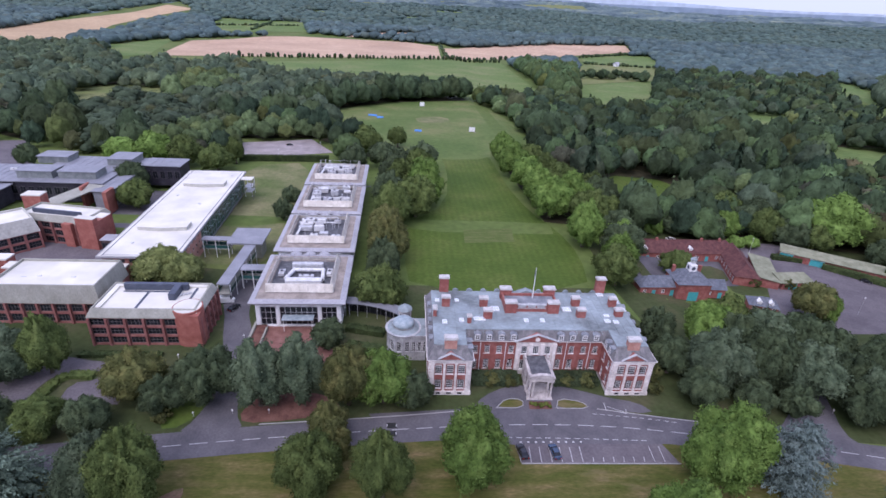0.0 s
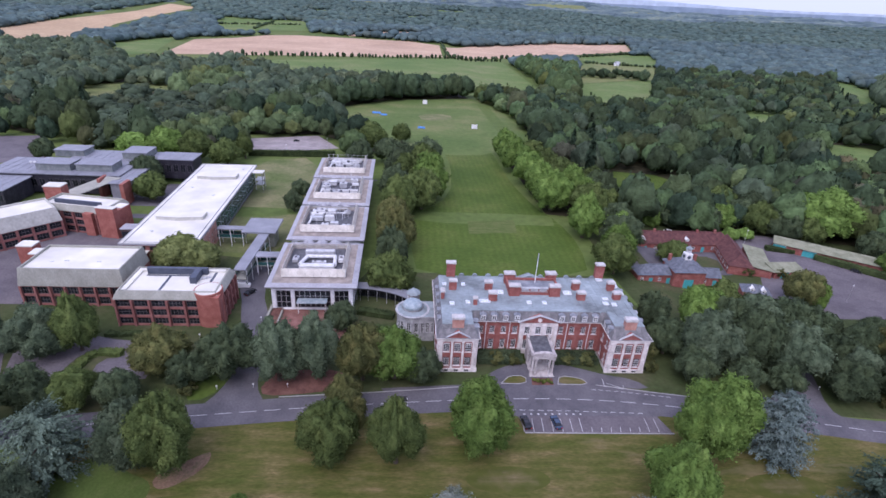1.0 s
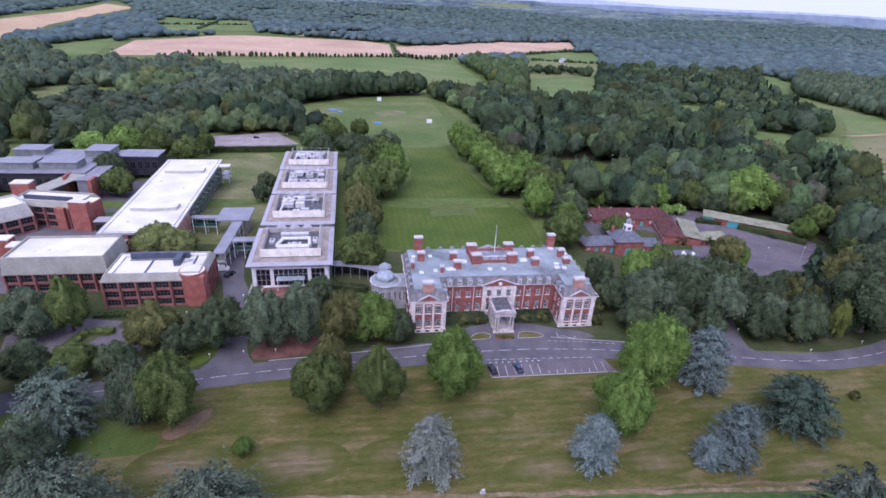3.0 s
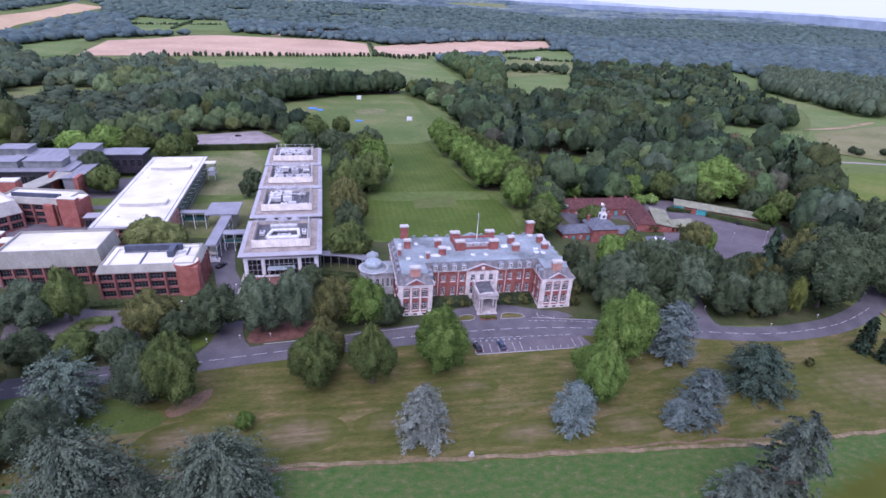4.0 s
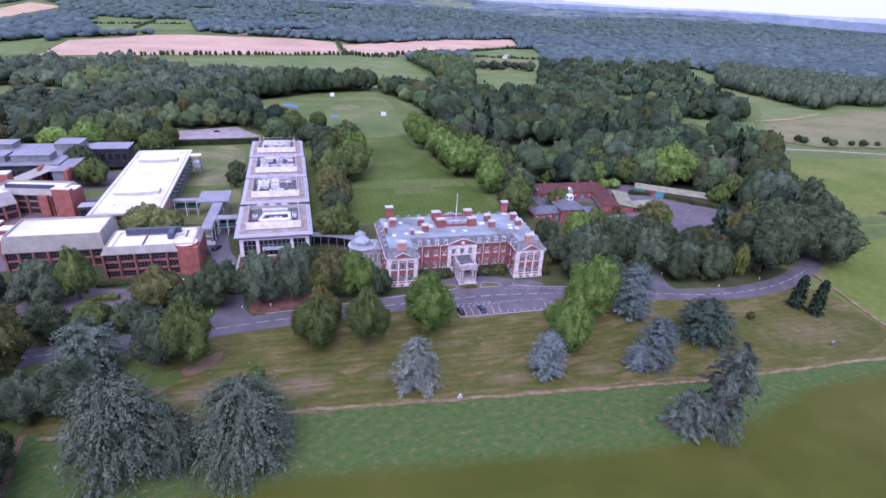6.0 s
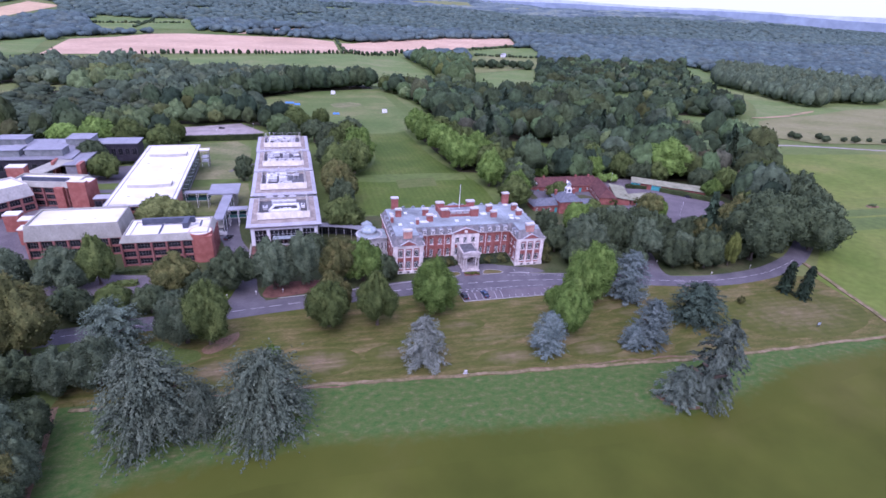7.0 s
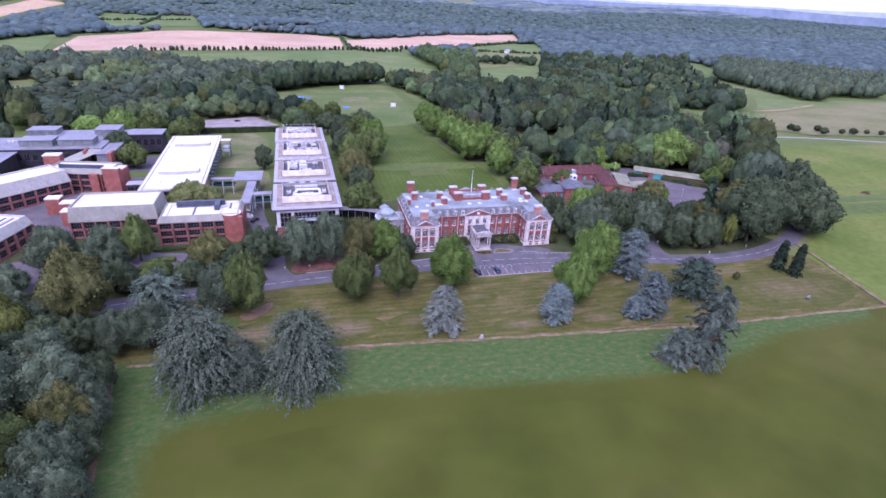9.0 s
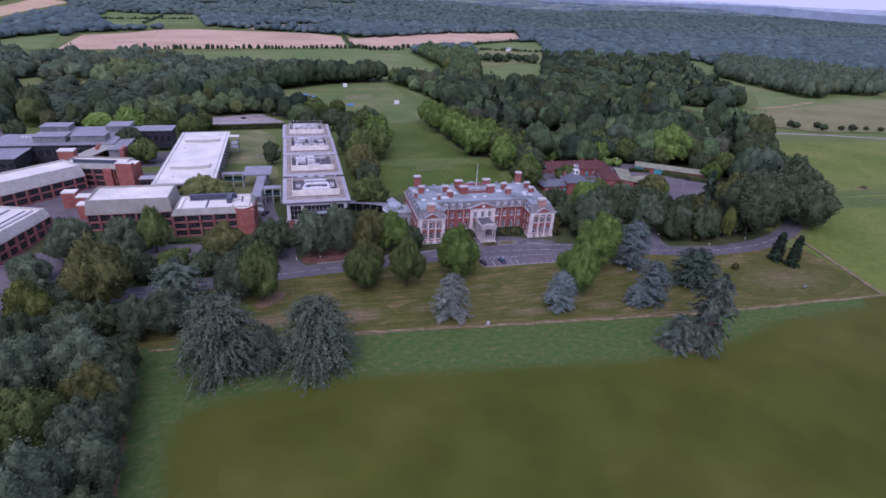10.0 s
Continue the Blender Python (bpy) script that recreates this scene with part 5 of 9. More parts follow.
def wood(name, pts, models, material, rad, high, label, r, spread=0.7, vary=0.17):
    """Many tree crowns of uneven size joined into one woodland mesh."""
    V, C, Fq, Ft, o = [], [], [], [], 0
    for x, y in pts:
        v, tri, quad = models[r.integers(len(models))]
        a = r.uniform(0, 6.28)
        c, s = math.cos(a), math.sin(a)
        big = r.uniform(0.0, 1.0)
        rr = rad * (1 - 0.55 * spread + spread * big) * r.uniform(0.92, 1.08)
        hh = high * (1 - 0.5 * spread + 0.85 * spread * big) * r.uniform(0.84, 1.14)
        w = np.stack([(v[:, 0] * c - v[:, 1] * s) * rr + x, (v[:, 0] * s + v[:, 1] * c) * rr + y, v[:, 2] * hh + gh(x, y) - 0.3], 1)
        V.append(w)
        lum, hue = r.normal() * vary, max(-0.01, r.normal() * 0.6 * vary)
        C.append(np.tile((lum + hue, lum, lum - hue), (len(v), 1)))
        Ft.append(tri + o)
        if len(quad):
            Fq.append(quad + o)
        o += len(v)
    if not V:
        return
    V = np.concatenate(V)
    faces = [f for blk in Ft for f in blk.tolist()] + [f for blk in Fq for f in blk.tolist()]
    ob = mesh_object(name, V, faces, material, smooth_tris=True)
    att = ob.data.attributes.new("tint", "FLOAT_VECTOR", "POINT")
    att.data.foreach_set("vector", np.clip(np.concatenate(C), -0.4, 0.55).ravel())
    return tagged(ob, label, "woodland", kind="stuff")


def model(vf):
    v, f = vf
    tri = np.array([q for q in f if len(q) == 3])
    quad = np.array([q for q in f if len(q) == 4])
    return v, tri, quad


wr = np.random.default_rng(99)
MODELS = {
    "near": [model(crown_billow(200 + i, 3, 30, 130, 0.35, 0.42, 0.012, 0.055, 0.12 * (i % 3))) for i in range(6)],
    "dome": [model(crown_broad(215 + i, 9, 260, 1, 0.05, 0.75 + 0.1 * i, 0.0, ragged=0.6, core=0.9)) for i in range(3)],
    "mid": [model(crown_billow(220 + i, 3, 17, 24, 0.42, 0.38, 0.014, 0.09, 0.12 * (i % 3))) for i in range(6)],
    "far": [model(crown_billow(240 + i, 2, 6, 0, 0.7, 0.25, 0.09)) for i in range(6)],
    "pine": [model(crown_cedar(260 + i, 40, 7, 0.3, 0.1, 0.8, 0, 0.2, long=1.3)) for i in range(2)],
    "poplar": [model(crown_billow(270 + i, 3, 12, 20, 0.5, 0.26, 0.012, 0.09, 0.25)) for i in range(3)],
}
WHERE = {"near": "behind the house and yard", "mid": "round the cricket field", "far": "on the far farmland"}
TONES = [(0.27, "wood_deep", "dark blue-green"), (0.54, "wood_leaf", "deep green"), (0.72, "wood_mid", "mid green"), (0.80, "wood_grey", "grey-green"), (0.90, "wood_light", "light green"), (99, "wood_brown", "brownish green")]
STAND = {"wood_deep": 1.0, "wood_leaf": 1.12, "wood_mid": 0.98, "wood_grey": 1.08, "wood_light": 0.88, "wood_brown": 0.86}
DOMES = [(-206, 190), (-272, 318), (-282, 395), (-240, 392), (-175, 300), (-150, 262), (-168, 238), (-165, 206)]
PALE_ROW = [(-166, 196), (-92, 200), (-98, 262), (-130, 268), (-172, 246)]
WILLOWS = [(-240, 360), (-185, 372), (-200, 470), (-262, 490)]
BELT = [(560, 566), (548, 490), (540, 432), (524, 378), (518, 347), (585, 383), (625, 394), (652, 376), (826, 512), (816, 625), (775, 709), (735, 773)]
POPLARS = [(128, 500), (165, 505), (215, 680), (240, 810), (140, 800), (130, 640)]
PINES = [(330, 300), (520, 480), (640, 700), (420, 620), (250, 330)]
for tier, x0, x1, y0, y1, step, rad, high in (("near", -400, 420, -20, 300, 11.6, 7.6, 17.5), ("mid", -900, 700, 300, 780, 13.2, 8.8, 16.5), ("far", 700, 1500, 300, 780, 14.0, 9.5, 15.0), ("far", -1400, 2300, 780, 1500, 15.0, 12.3, 14.5)):
    px, py = scatter(x0, x1, y0, y1, step, wr, high)
    free = ~poly_inside(px, py, BELT)
    px, py = px[free], py[free]
    # far crowns: haze is put into their paler, bluer leaf colours
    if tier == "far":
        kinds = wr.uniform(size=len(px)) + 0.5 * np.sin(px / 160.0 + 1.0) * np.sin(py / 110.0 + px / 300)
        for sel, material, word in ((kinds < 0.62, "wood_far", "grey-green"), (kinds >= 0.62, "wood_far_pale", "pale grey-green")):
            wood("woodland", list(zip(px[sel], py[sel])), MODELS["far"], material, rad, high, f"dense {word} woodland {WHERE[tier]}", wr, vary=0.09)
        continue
    rest = np.ones(len(px), bool)
    for zone, models, material, rr, hh, words in ((DOMES, "dome", "wood_grey", 13.0, 13.5, "smooth round dark evergreens in the wood"), (PALE_ROW, "near", "wood_light", 7.0, 14.5, "row of light green trees at the wood's edge"),
                                                  (WILLOWS, "mid", "wood_light", 9.0, 20.0, "tall light green feathery trees in the wood"), (POPLARS, "poplar", "wood_mid", 9.5, 24.0, "clump of tall light green poplars by the pasture")):
        sel = poly_inside(px, py, zone)
        pick = sel & (np.arange(len(px)) % 2 == 0) if models == "dome" else sel
        wood("tree_clump", list(zip(px[pick], py[pick])), MODELS[models], material, rr, hh, words, wr, 0.35)
        rest &= ~sel
    pines = rest & (((np.arange(len(px)) % 29 == 0) & (py < 330)) | (poly_inside(px, py, PINES) & (np.arange(len(px)) % 9 == 0)))
    wood("pine_clump", list(zip(px[pines], py[pines])), MODELS["pine"], "wood_deep", 4.6, 20.0, "scattered dark pointed conifers in the wood", wr, 0.3)
    rest &= ~pines
    kinds = np.clip(wr.uniform(size=len(px)) + 0.22 * np.sin(px / 37.0) * np.sin(py / 29.0 + 1), 0, 1)
    if tier == "mid":
        kinds = 0.84 * kinds
    lo = -1.0
    # western mid woods: haze painted in as paler leaf tones
    hazy = (px < -60) if tier == "mid" else np.zeros(len(px), bool)
    for sel, material, word in ((rest & hazy & (kinds < 0.55), "wood_soft", "hazed grey-green"), (rest & hazy & (kinds >= 0.55), "wood_soft_light", "hazed light green")):
        wood("woodland", list(zip(px[sel], py[sel])), MODELS[tier], material, rad, high, f"dense {word} broadleaf woodland {WHERE[tier]}", wr, vary=0.15)
    rest &= ~hazy
    for hi, material, word in TONES:
        sel = rest & (kinds >= lo) & (kinds < hi)
        wood("woodland", list(zip(px[sel], py[sel])), MODELS[tier], material, rad * STAND[material], high * STAND[material] ** 1.5, f"dense {word} broadleaf woodland {WHERE[tier]}", wr, vary=0.19)
        lo = hi
gx_, gy_ = np.meshgrid(np.arange(512, 840, 11.5), np.arange(340, 780, 11.5))
px, py = gx_.ravel() + wr.uniform(-5, 5, gx_.size), gy_.ravel() + wr.uniform(-5, 5, gx_.size)
k = poly_inside(px, py, BELT)
wood("poplar_belt", list(zip(px[k], py[k])), MODELS["poplar"], "wood_leaf_light", 7.6, 23.0, "pale grey-green belt of close-set poplars", wr, 0.25, 0.08)
clump = [(215 + wr.uniform(-8, 110), 715 + wr.uniform(-10, 50)) for _ in range(34)]
wood("tree_clump", clump, MODELS["mid"], "wood_leaf", 7.0, 13.0, "clump of trees in the pasture", wr)
row = [(-112 + 9.5 * i + wr.uniform(-2, 2), 352 + 10.4 * i + wr.uniform(-2, 4)) for i in range(8)] + [(-38 + 8.5 * i + wr.uniform(-2, 2), 432 + 3.2 * i + wr.uniform(0, 6)) for i in range(8)]
wood("tree_row", row, MODELS["near"], "wood_leaf", 9.5, 23.0, "row of tall dark green trees beyond the cricket field", wr, 0.35, 0.10)
row = [(-120 + 10 * i + wr.uniform(-3, 3), 372 + 10.4 * i + wr.uniform(-2, 4)) for i in range(8)] + [(-44 + 9 * i + wr.uniform(-2, 2), 448 + 3.2 * i + wr.uniform(0, 6)) for i in range(7)]
wood("tree_row", row, MODELS["near"], "wood_deep", 9.0, 22.0, "row of tall dark green trees beyond the cricket field", wr, 0.35, 0.10)
# dark leaf litter and grass under the woods; crown shade is painted in
patch("wood_floor", [(-103.5, -46), (-97.5, -90), (-92.5, -134), (-92, -190), (-210, -190), (-210, -40), (-140, -40)], "shade", 0.045, "rough grass with painted shade under the grove", "woodland floor", 0)
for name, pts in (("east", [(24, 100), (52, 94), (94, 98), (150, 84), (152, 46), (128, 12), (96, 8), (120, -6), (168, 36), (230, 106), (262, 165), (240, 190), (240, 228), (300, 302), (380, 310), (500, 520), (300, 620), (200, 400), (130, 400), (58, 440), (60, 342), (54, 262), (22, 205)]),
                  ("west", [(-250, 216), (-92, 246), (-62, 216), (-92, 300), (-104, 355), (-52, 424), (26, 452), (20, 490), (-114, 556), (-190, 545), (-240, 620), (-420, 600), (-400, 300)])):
    patch("wood_floor", pts, "litter", 0.2, "leaf litter darkened with shade under the " + name + " wood", "woodland floor", 0)
# row of small trees along the ripe field, poplar belt in the east
row = [(-300 + 6.2 * i + wr.uniform(-2.5, 2.5), 757 + (i * 6.2) * 0.335 + wr.uniform(-2, 2)) for i in range(70)]
wood("tree_row", row, MODELS["far"], "wood_leaf", 2.6, 8.0, "row of small trees along the ripe field", wr)
row = [(40 + 11 * i + wr.uniform(-4, 4), 886 + 7.6 * i + wr.uniform(-4, 4)) for i in range(42)]
wood("tree_row", row, MODELS["far"], "wood_leaf", 3.6, 8.0, "uneven hedge trees along the ripe field", wr)
row = [(34 + wr.uniform(-2, 2), 880 + 9 * i) for i in range(33)]
wood("hedge", row, MODELS["far"], "wood_leaf", 3.5, 5.0, "hedge between two ripe fields", wr)

row = [(-535 + 7 * i + wr.uniform(-2, 2), 1350 + 3.1 * i + wr.uniform(-4, 4)) for i in range(30)] + [(-410 + wr.uniform(-3, 3), 1290 + 8 * i) for i in range(24)]
wood("hedge", row, MODELS["far"], "wood_leaf", 4.5, 6.0, "hedges across the far pasture", wr)
row = [(352 + 6.5 * i + wr.uniform(-2, 2), 1112 + 3.8 * i + wr.uniform(-4, 4)) for i in range(26)] + [(300 + 7 * i + wr.uniform(-2, 2), 952 - 1.2 * i + wr.uniform(-3, 3)) for i in range(22)]
wood("hedge", row, MODELS["far"], "wood_leaf", 4.2, 6.5, "uneven hedges between the eastern pastures", wr)
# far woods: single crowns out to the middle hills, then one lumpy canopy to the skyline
def dome(seed):
    """A far crown of few faces: an uneven dome, open below."""
    r = np.random.default_rng(seed)
    base, faces = ICO[1]
    v = base * (1 + 0.17 * r.normal(size=(len(base), 1))) * np.array([1, 1, 0.5]) + np.array([0, 0, 0.5])
    return v, np.array([f for f in faces if max(v[k, 2] for k in f) > 0.30]), np.array([])


MODELS["speck"] = [dome(300 + i) for i in range(8)]
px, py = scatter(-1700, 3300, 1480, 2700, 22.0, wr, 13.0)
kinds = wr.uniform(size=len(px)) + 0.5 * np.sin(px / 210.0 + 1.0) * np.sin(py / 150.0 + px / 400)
# middle hills: distance haze is part of the painted leaf colour
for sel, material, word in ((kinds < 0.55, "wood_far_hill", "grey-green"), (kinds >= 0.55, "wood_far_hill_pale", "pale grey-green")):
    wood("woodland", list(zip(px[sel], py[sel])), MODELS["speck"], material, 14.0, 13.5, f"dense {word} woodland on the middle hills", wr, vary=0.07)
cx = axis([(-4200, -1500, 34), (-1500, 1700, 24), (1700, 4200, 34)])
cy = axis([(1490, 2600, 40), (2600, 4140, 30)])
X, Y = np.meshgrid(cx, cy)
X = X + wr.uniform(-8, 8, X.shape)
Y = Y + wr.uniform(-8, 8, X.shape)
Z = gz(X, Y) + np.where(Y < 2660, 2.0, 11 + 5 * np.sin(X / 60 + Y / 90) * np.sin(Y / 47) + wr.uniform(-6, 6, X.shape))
# canopy dropped in the fields and where it hides them from the camera
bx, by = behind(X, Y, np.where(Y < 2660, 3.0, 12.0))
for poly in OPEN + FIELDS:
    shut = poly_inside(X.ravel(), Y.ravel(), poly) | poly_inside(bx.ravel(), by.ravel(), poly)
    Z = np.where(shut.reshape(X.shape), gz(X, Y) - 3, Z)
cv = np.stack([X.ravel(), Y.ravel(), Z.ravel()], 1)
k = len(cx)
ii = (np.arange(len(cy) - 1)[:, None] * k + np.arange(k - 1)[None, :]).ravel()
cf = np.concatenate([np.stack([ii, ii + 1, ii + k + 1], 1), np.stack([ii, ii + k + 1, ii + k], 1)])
tagged(mesh_object("far_woods", cv, cf, "wood_hills_haze"), "far wooded hills reaching the skyline", "woodland", kind="stuff")
# flat backdrop ridges on the skyline, distance haze painted into their blue
M["haze_ridge_near"] = mat("hazed_blue_ridge", [(0.24, 0.30, 0.37), (0.28, 0.34, 0.41)], 0.002, 0.02, spec=0.0)
M["haze_ridge_far"] = mat("pale_blue_ridge", [(0.46, 0.53, 0.61), (0.52, 0.59, 0.67)], 0.002, 0.02, spec=0.0)
for material, dist, base, amp, ph in (("haze_ridge_near", 4120, 46, 7, 0.4), ("haze_ridge_far", 4170, 66, 6, 2.1)):
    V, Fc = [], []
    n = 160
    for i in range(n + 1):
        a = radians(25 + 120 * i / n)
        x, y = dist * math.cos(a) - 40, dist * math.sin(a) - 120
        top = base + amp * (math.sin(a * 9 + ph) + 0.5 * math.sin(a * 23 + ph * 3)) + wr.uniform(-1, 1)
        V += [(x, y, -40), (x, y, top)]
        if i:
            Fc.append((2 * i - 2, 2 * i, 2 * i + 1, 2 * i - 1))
    tagged(mesh_object("backdrop", V, Fc, material), "flat backdrop ridge on the skyline with painted blue-grey haze", "hills", kind="structure")

# ---- building materials ----
M["brick"] = mat("house_brick", [(0.205, 0.068, 0.056), (0.255, 0.088, 0.072), (0.305, 0.125, 0.104)], 0.6, 6.0, bump=0.3, bump_scale=14, rough=0.85)
M["brick_tower"] = mat("orange_red_brick", [(0.235, 0.078, 0.06), (0.285, 0.10, 0.076), (0.33, 0.13, 0.10)], 0.4, 6.0, bump=0.3, bump_scale=14, rough=0.85)
M["brick_new"] = mat("dull_red_brick", [(0.195, 0.078, 0.066), (0.24, 0.10, 0.086), (0.285, 0.13, 0.112)], 0.4, 6.0, bump=0.3, bump_scale=14, rough=0.85)
M["brick_pink"] = mat("pink_brick", [(0.33, 0.17, 0.13), (0.4, 0.21, 0.165), (0.46, 0.27, 0.22)], 0.5, 5.0, bump=0.3, rough=0.85)
M["stone"] = mat("weathered_stone", [(0.466, 0.423, 0.397), (0.636, 0.581, 0.549), (0.731, 0.673, 0.637)], 0.5, 4.0, bump=0.3, rough=0.85, contrast=0.5)
M["stone_grey"] = mat("grey_stone", [(0.26, 0.26, 0.265), (0.36, 0.358, 0.362), (0.45, 0.445, 0.445)], 0.5, 4.0, bump=0.3, rough=0.85)
M["stone_cap"] = mat("pale_stone_cap", [(0.34, 0.325, 0.31), (0.43, 0.41, 0.395), (0.50, 0.48, 0.465)], 0.6, 4.0, bump=0.2, rough=0.85)
M["lead"] = mat("lead_sheet", [(0.115, 0.128, 0.13), (0.202, 0.232, 0.24), (0.24, 0.28, 0.293), (0.317, 0.36, 0.37)], 0.12, 1.2, rough=0.65, bump=0.15, contrast=0.7, stretch=(0.8, 1.1, 1), spec=0.3)
M["lead_dark"] = mat("dark_lead", [(0.13, 0.14, 0.155), (0.19, 0.20, 0.22), (0.25, 0.26, 0.275)], 0.4, 3.0, rough=0.6)
M["mansard"] = mat("weathered_mansard_tile", [(0.10, 0.098, 0.10), (0.145, 0.138, 0.14), (0.20, 0.19, 0.19)], 0.5, 4.0, rough=0.8, bump=0.4, stretch=(1.6, 1.6, 0.5))
M["porch_stone"] = mat("grey_porch_stone", [(0.30, 0.27, 0.255), (0.44, 0.40, 0.38), (0.54, 0.495, 0.47)], 0.6, 4.0, bump=0.3, rough=0.85)
M["porch_lead"] = mat("porch_lead", [(0.06, 0.06, 0.066), (0.085, 0.086, 0.095), (0.13, 0.13, 0.14)], 0.7, 4.0, rough=0.6)
M["copper"] = mat("pale_copper_dome", [(0.20, 0.25, 0.27), (0.26, 0.31, 0.33), (0.33, 0.37, 0.39)], 0.8, 4.0, rough=0.6)
M["slate"] = mat("slate", [(0.08, 0.088, 0.105), (0.11, 0.12, 0.142), (0.15, 0.155, 0.178)], 0.8, 5.0, rough=0.6, bump=0.3, island=0.12)
M["tile"] = mat("clay_tile", [(0.0697, 0.0279, 0.0271), (0.0984, 0.0394, 0.0361), (0.127, 0.0541, 0.0476)], 0.7, 5.0, rough=0.85, bump=0.4, island=0.15)
M["membrane"] = mat("white_roof_membrane", [(0.55, 0.527, 0.464), (0.585, 0.561, 0.496), (0.61, 0.586, 0.519)], 0.05, 0.12, rough=0.6, contrast=0.9, spec=0.3)
M["concrete"] = mat("pale_concrete", [(0.22, 0.22, 0.184), (0.285, 0.28, 0.237), (0.34, 0.335, 0.287)], 0.3, 2.5, stretch=(1, 1, 0.6), contrast=0.9, rough=0.9, bump=0.25)
M["concrete_pale"] = mat("pale_roof_concrete", [(0.36, 0.35, 0.308), (0.42, 0.41, 0.363), (0.47, 0.46, 0.409)], 0.3, 1.0, rough=0.85, contrast=0.9)
M["white_wall"] = mat("white_render", [(0.60, 0.60, 0.605), (0.70, 0.70, 0.705), (0.77, 0.77, 0.775)], 0.4, 3.0, rough=0.7)
M["zinc"] = mat("zinc_sheet", [(0.25, 0.243, 0.258), (0.31, 0.303, 0.32), (0.37, 0.363, 0.38)], 0.25, 2.0, rough=0.5, spec=0.45, contrast=0.9)
M["ballast"] = mat("roof_ballast", [(0.20, 0.17, 0.145), (0.26, 0.222, 0.19), (0.33, 0.285, 0.25)], 0.3, 3.0, rough=0.95, bump=0.4)
M["plant_wall"] = mat("cream_louvre_panel", [(0.48, 0.44, 0.38), (0.57, 0.53, 0.465), (0.64, 0.60, 0.535)], 0.5, 4.0, rough=0.7, objvar=0.06)
M["metal"] = mat("galvanised_metal", [(0.36, 0.36, 0.37), (0.47, 0.47, 0.48), (0.56, 0.56, 0.57)], 0.7, 4.0, rough=0.45, metal=0.3)
M["duct"] = mat("white_duct", [(0.48, 0.475, 0.47), (0.62, 0.615, 0.61)], 0.8, 4.0, rough=0.5)
M["dark_metal"] = mat("dark_cladding", [(0.018, 0.017, 0.024), (0.028, 0.026, 0.035), (0.045, 0.042, 0.052)], 0.4, 3.0, rough=0.5)
M["grey_roof"] = mat("grey_metal_roof", [(0.16, 0.162, 0.18), (0.205, 0.208, 0.23), (0.26, 0.262, 0.285)], 0.2, 2.0, rough=0.5, contrast=0.9)
M["lab_panel"] = mat("green_grey_panel", [(0.13, 0.145, 0.14), (0.17, 0.185, 0.18), (0.21, 0.225, 0.22)], 0.4, 3.0, rough=0.6)
M["navy"] = mat("dark_blue_gutter", [(0.05, 0.06, 0.085), (0.08, 0.09, 0.12)], 0.5, 3.0, rough=0.5)
M["glass"] = mat("dark_window_glass", [(0.010, 0.011, 0.014), (0.022, 0.025, 0.03)], 0.25, 1.0, rough=0.1, spec=0.35)
M["glass_green"] = mat("green_window_glass", [(0.014, 0.05, 0.047), (0.03, 0.088, 0.082)], 0.2, 1.0, rough=0.08, spec=0.4)
M["glass_pale"] = mat("skylight_glass", [(0.45, 0.5, 0.56), (0.6, 0.65, 0.7)], 1.0, 3.0, rough=0.15, spec=0.6)
M["sash"] = mat("white_sash_paint", [(0.66, 0.65, 0.64), (0.78, 0.77, 0.76)], 1.0, 6.0, rough=0.5)
M["bronze"] = mat("dark_bronze_frame", [(0.05, 0.035, 0.032), (0.08, 0.055, 0.05)], 1.0, 6.0, rough=0.5)
M["frame_grey"] = mat("grey_brown_frame", [(0.09, 0.08, 0.08), (0.13, 0.115, 0.115)], 1.0, 6.0, rough=0.5)
M["teal"] = mat("teal_paint", [(0.05, 0.28, 0.29), (0.07, 0.34, 0.35)], 0.6, 4.0, rough=0.5)
M["felt"] = mat("green_roof_felt", [(0.16, 0.165, 0.105), (0.205, 0.21, 0.138), (0.26, 0.26, 0.18)], 0.3, 3.0, rough=0.9)
M["hedge"] = foliage("hedge_leaves", [(0.03, 0.05, 0.022), (0.045, 0.07, 0.028), (0.06, 0.09, 0.035)], 0.1)
M["rubber"] = mat("tyre_rubber", [(0.02, 0.02, 0.02), (0.03, 0.03, 0.03)], 2, rough=0.9)
M["blue"] = mat("blue_sheet", [(0.05, 0.17, 0.42), (0.08, 0.23, 0.5)], 0.8, 5.0, rough=0.5)

SASHES = {}


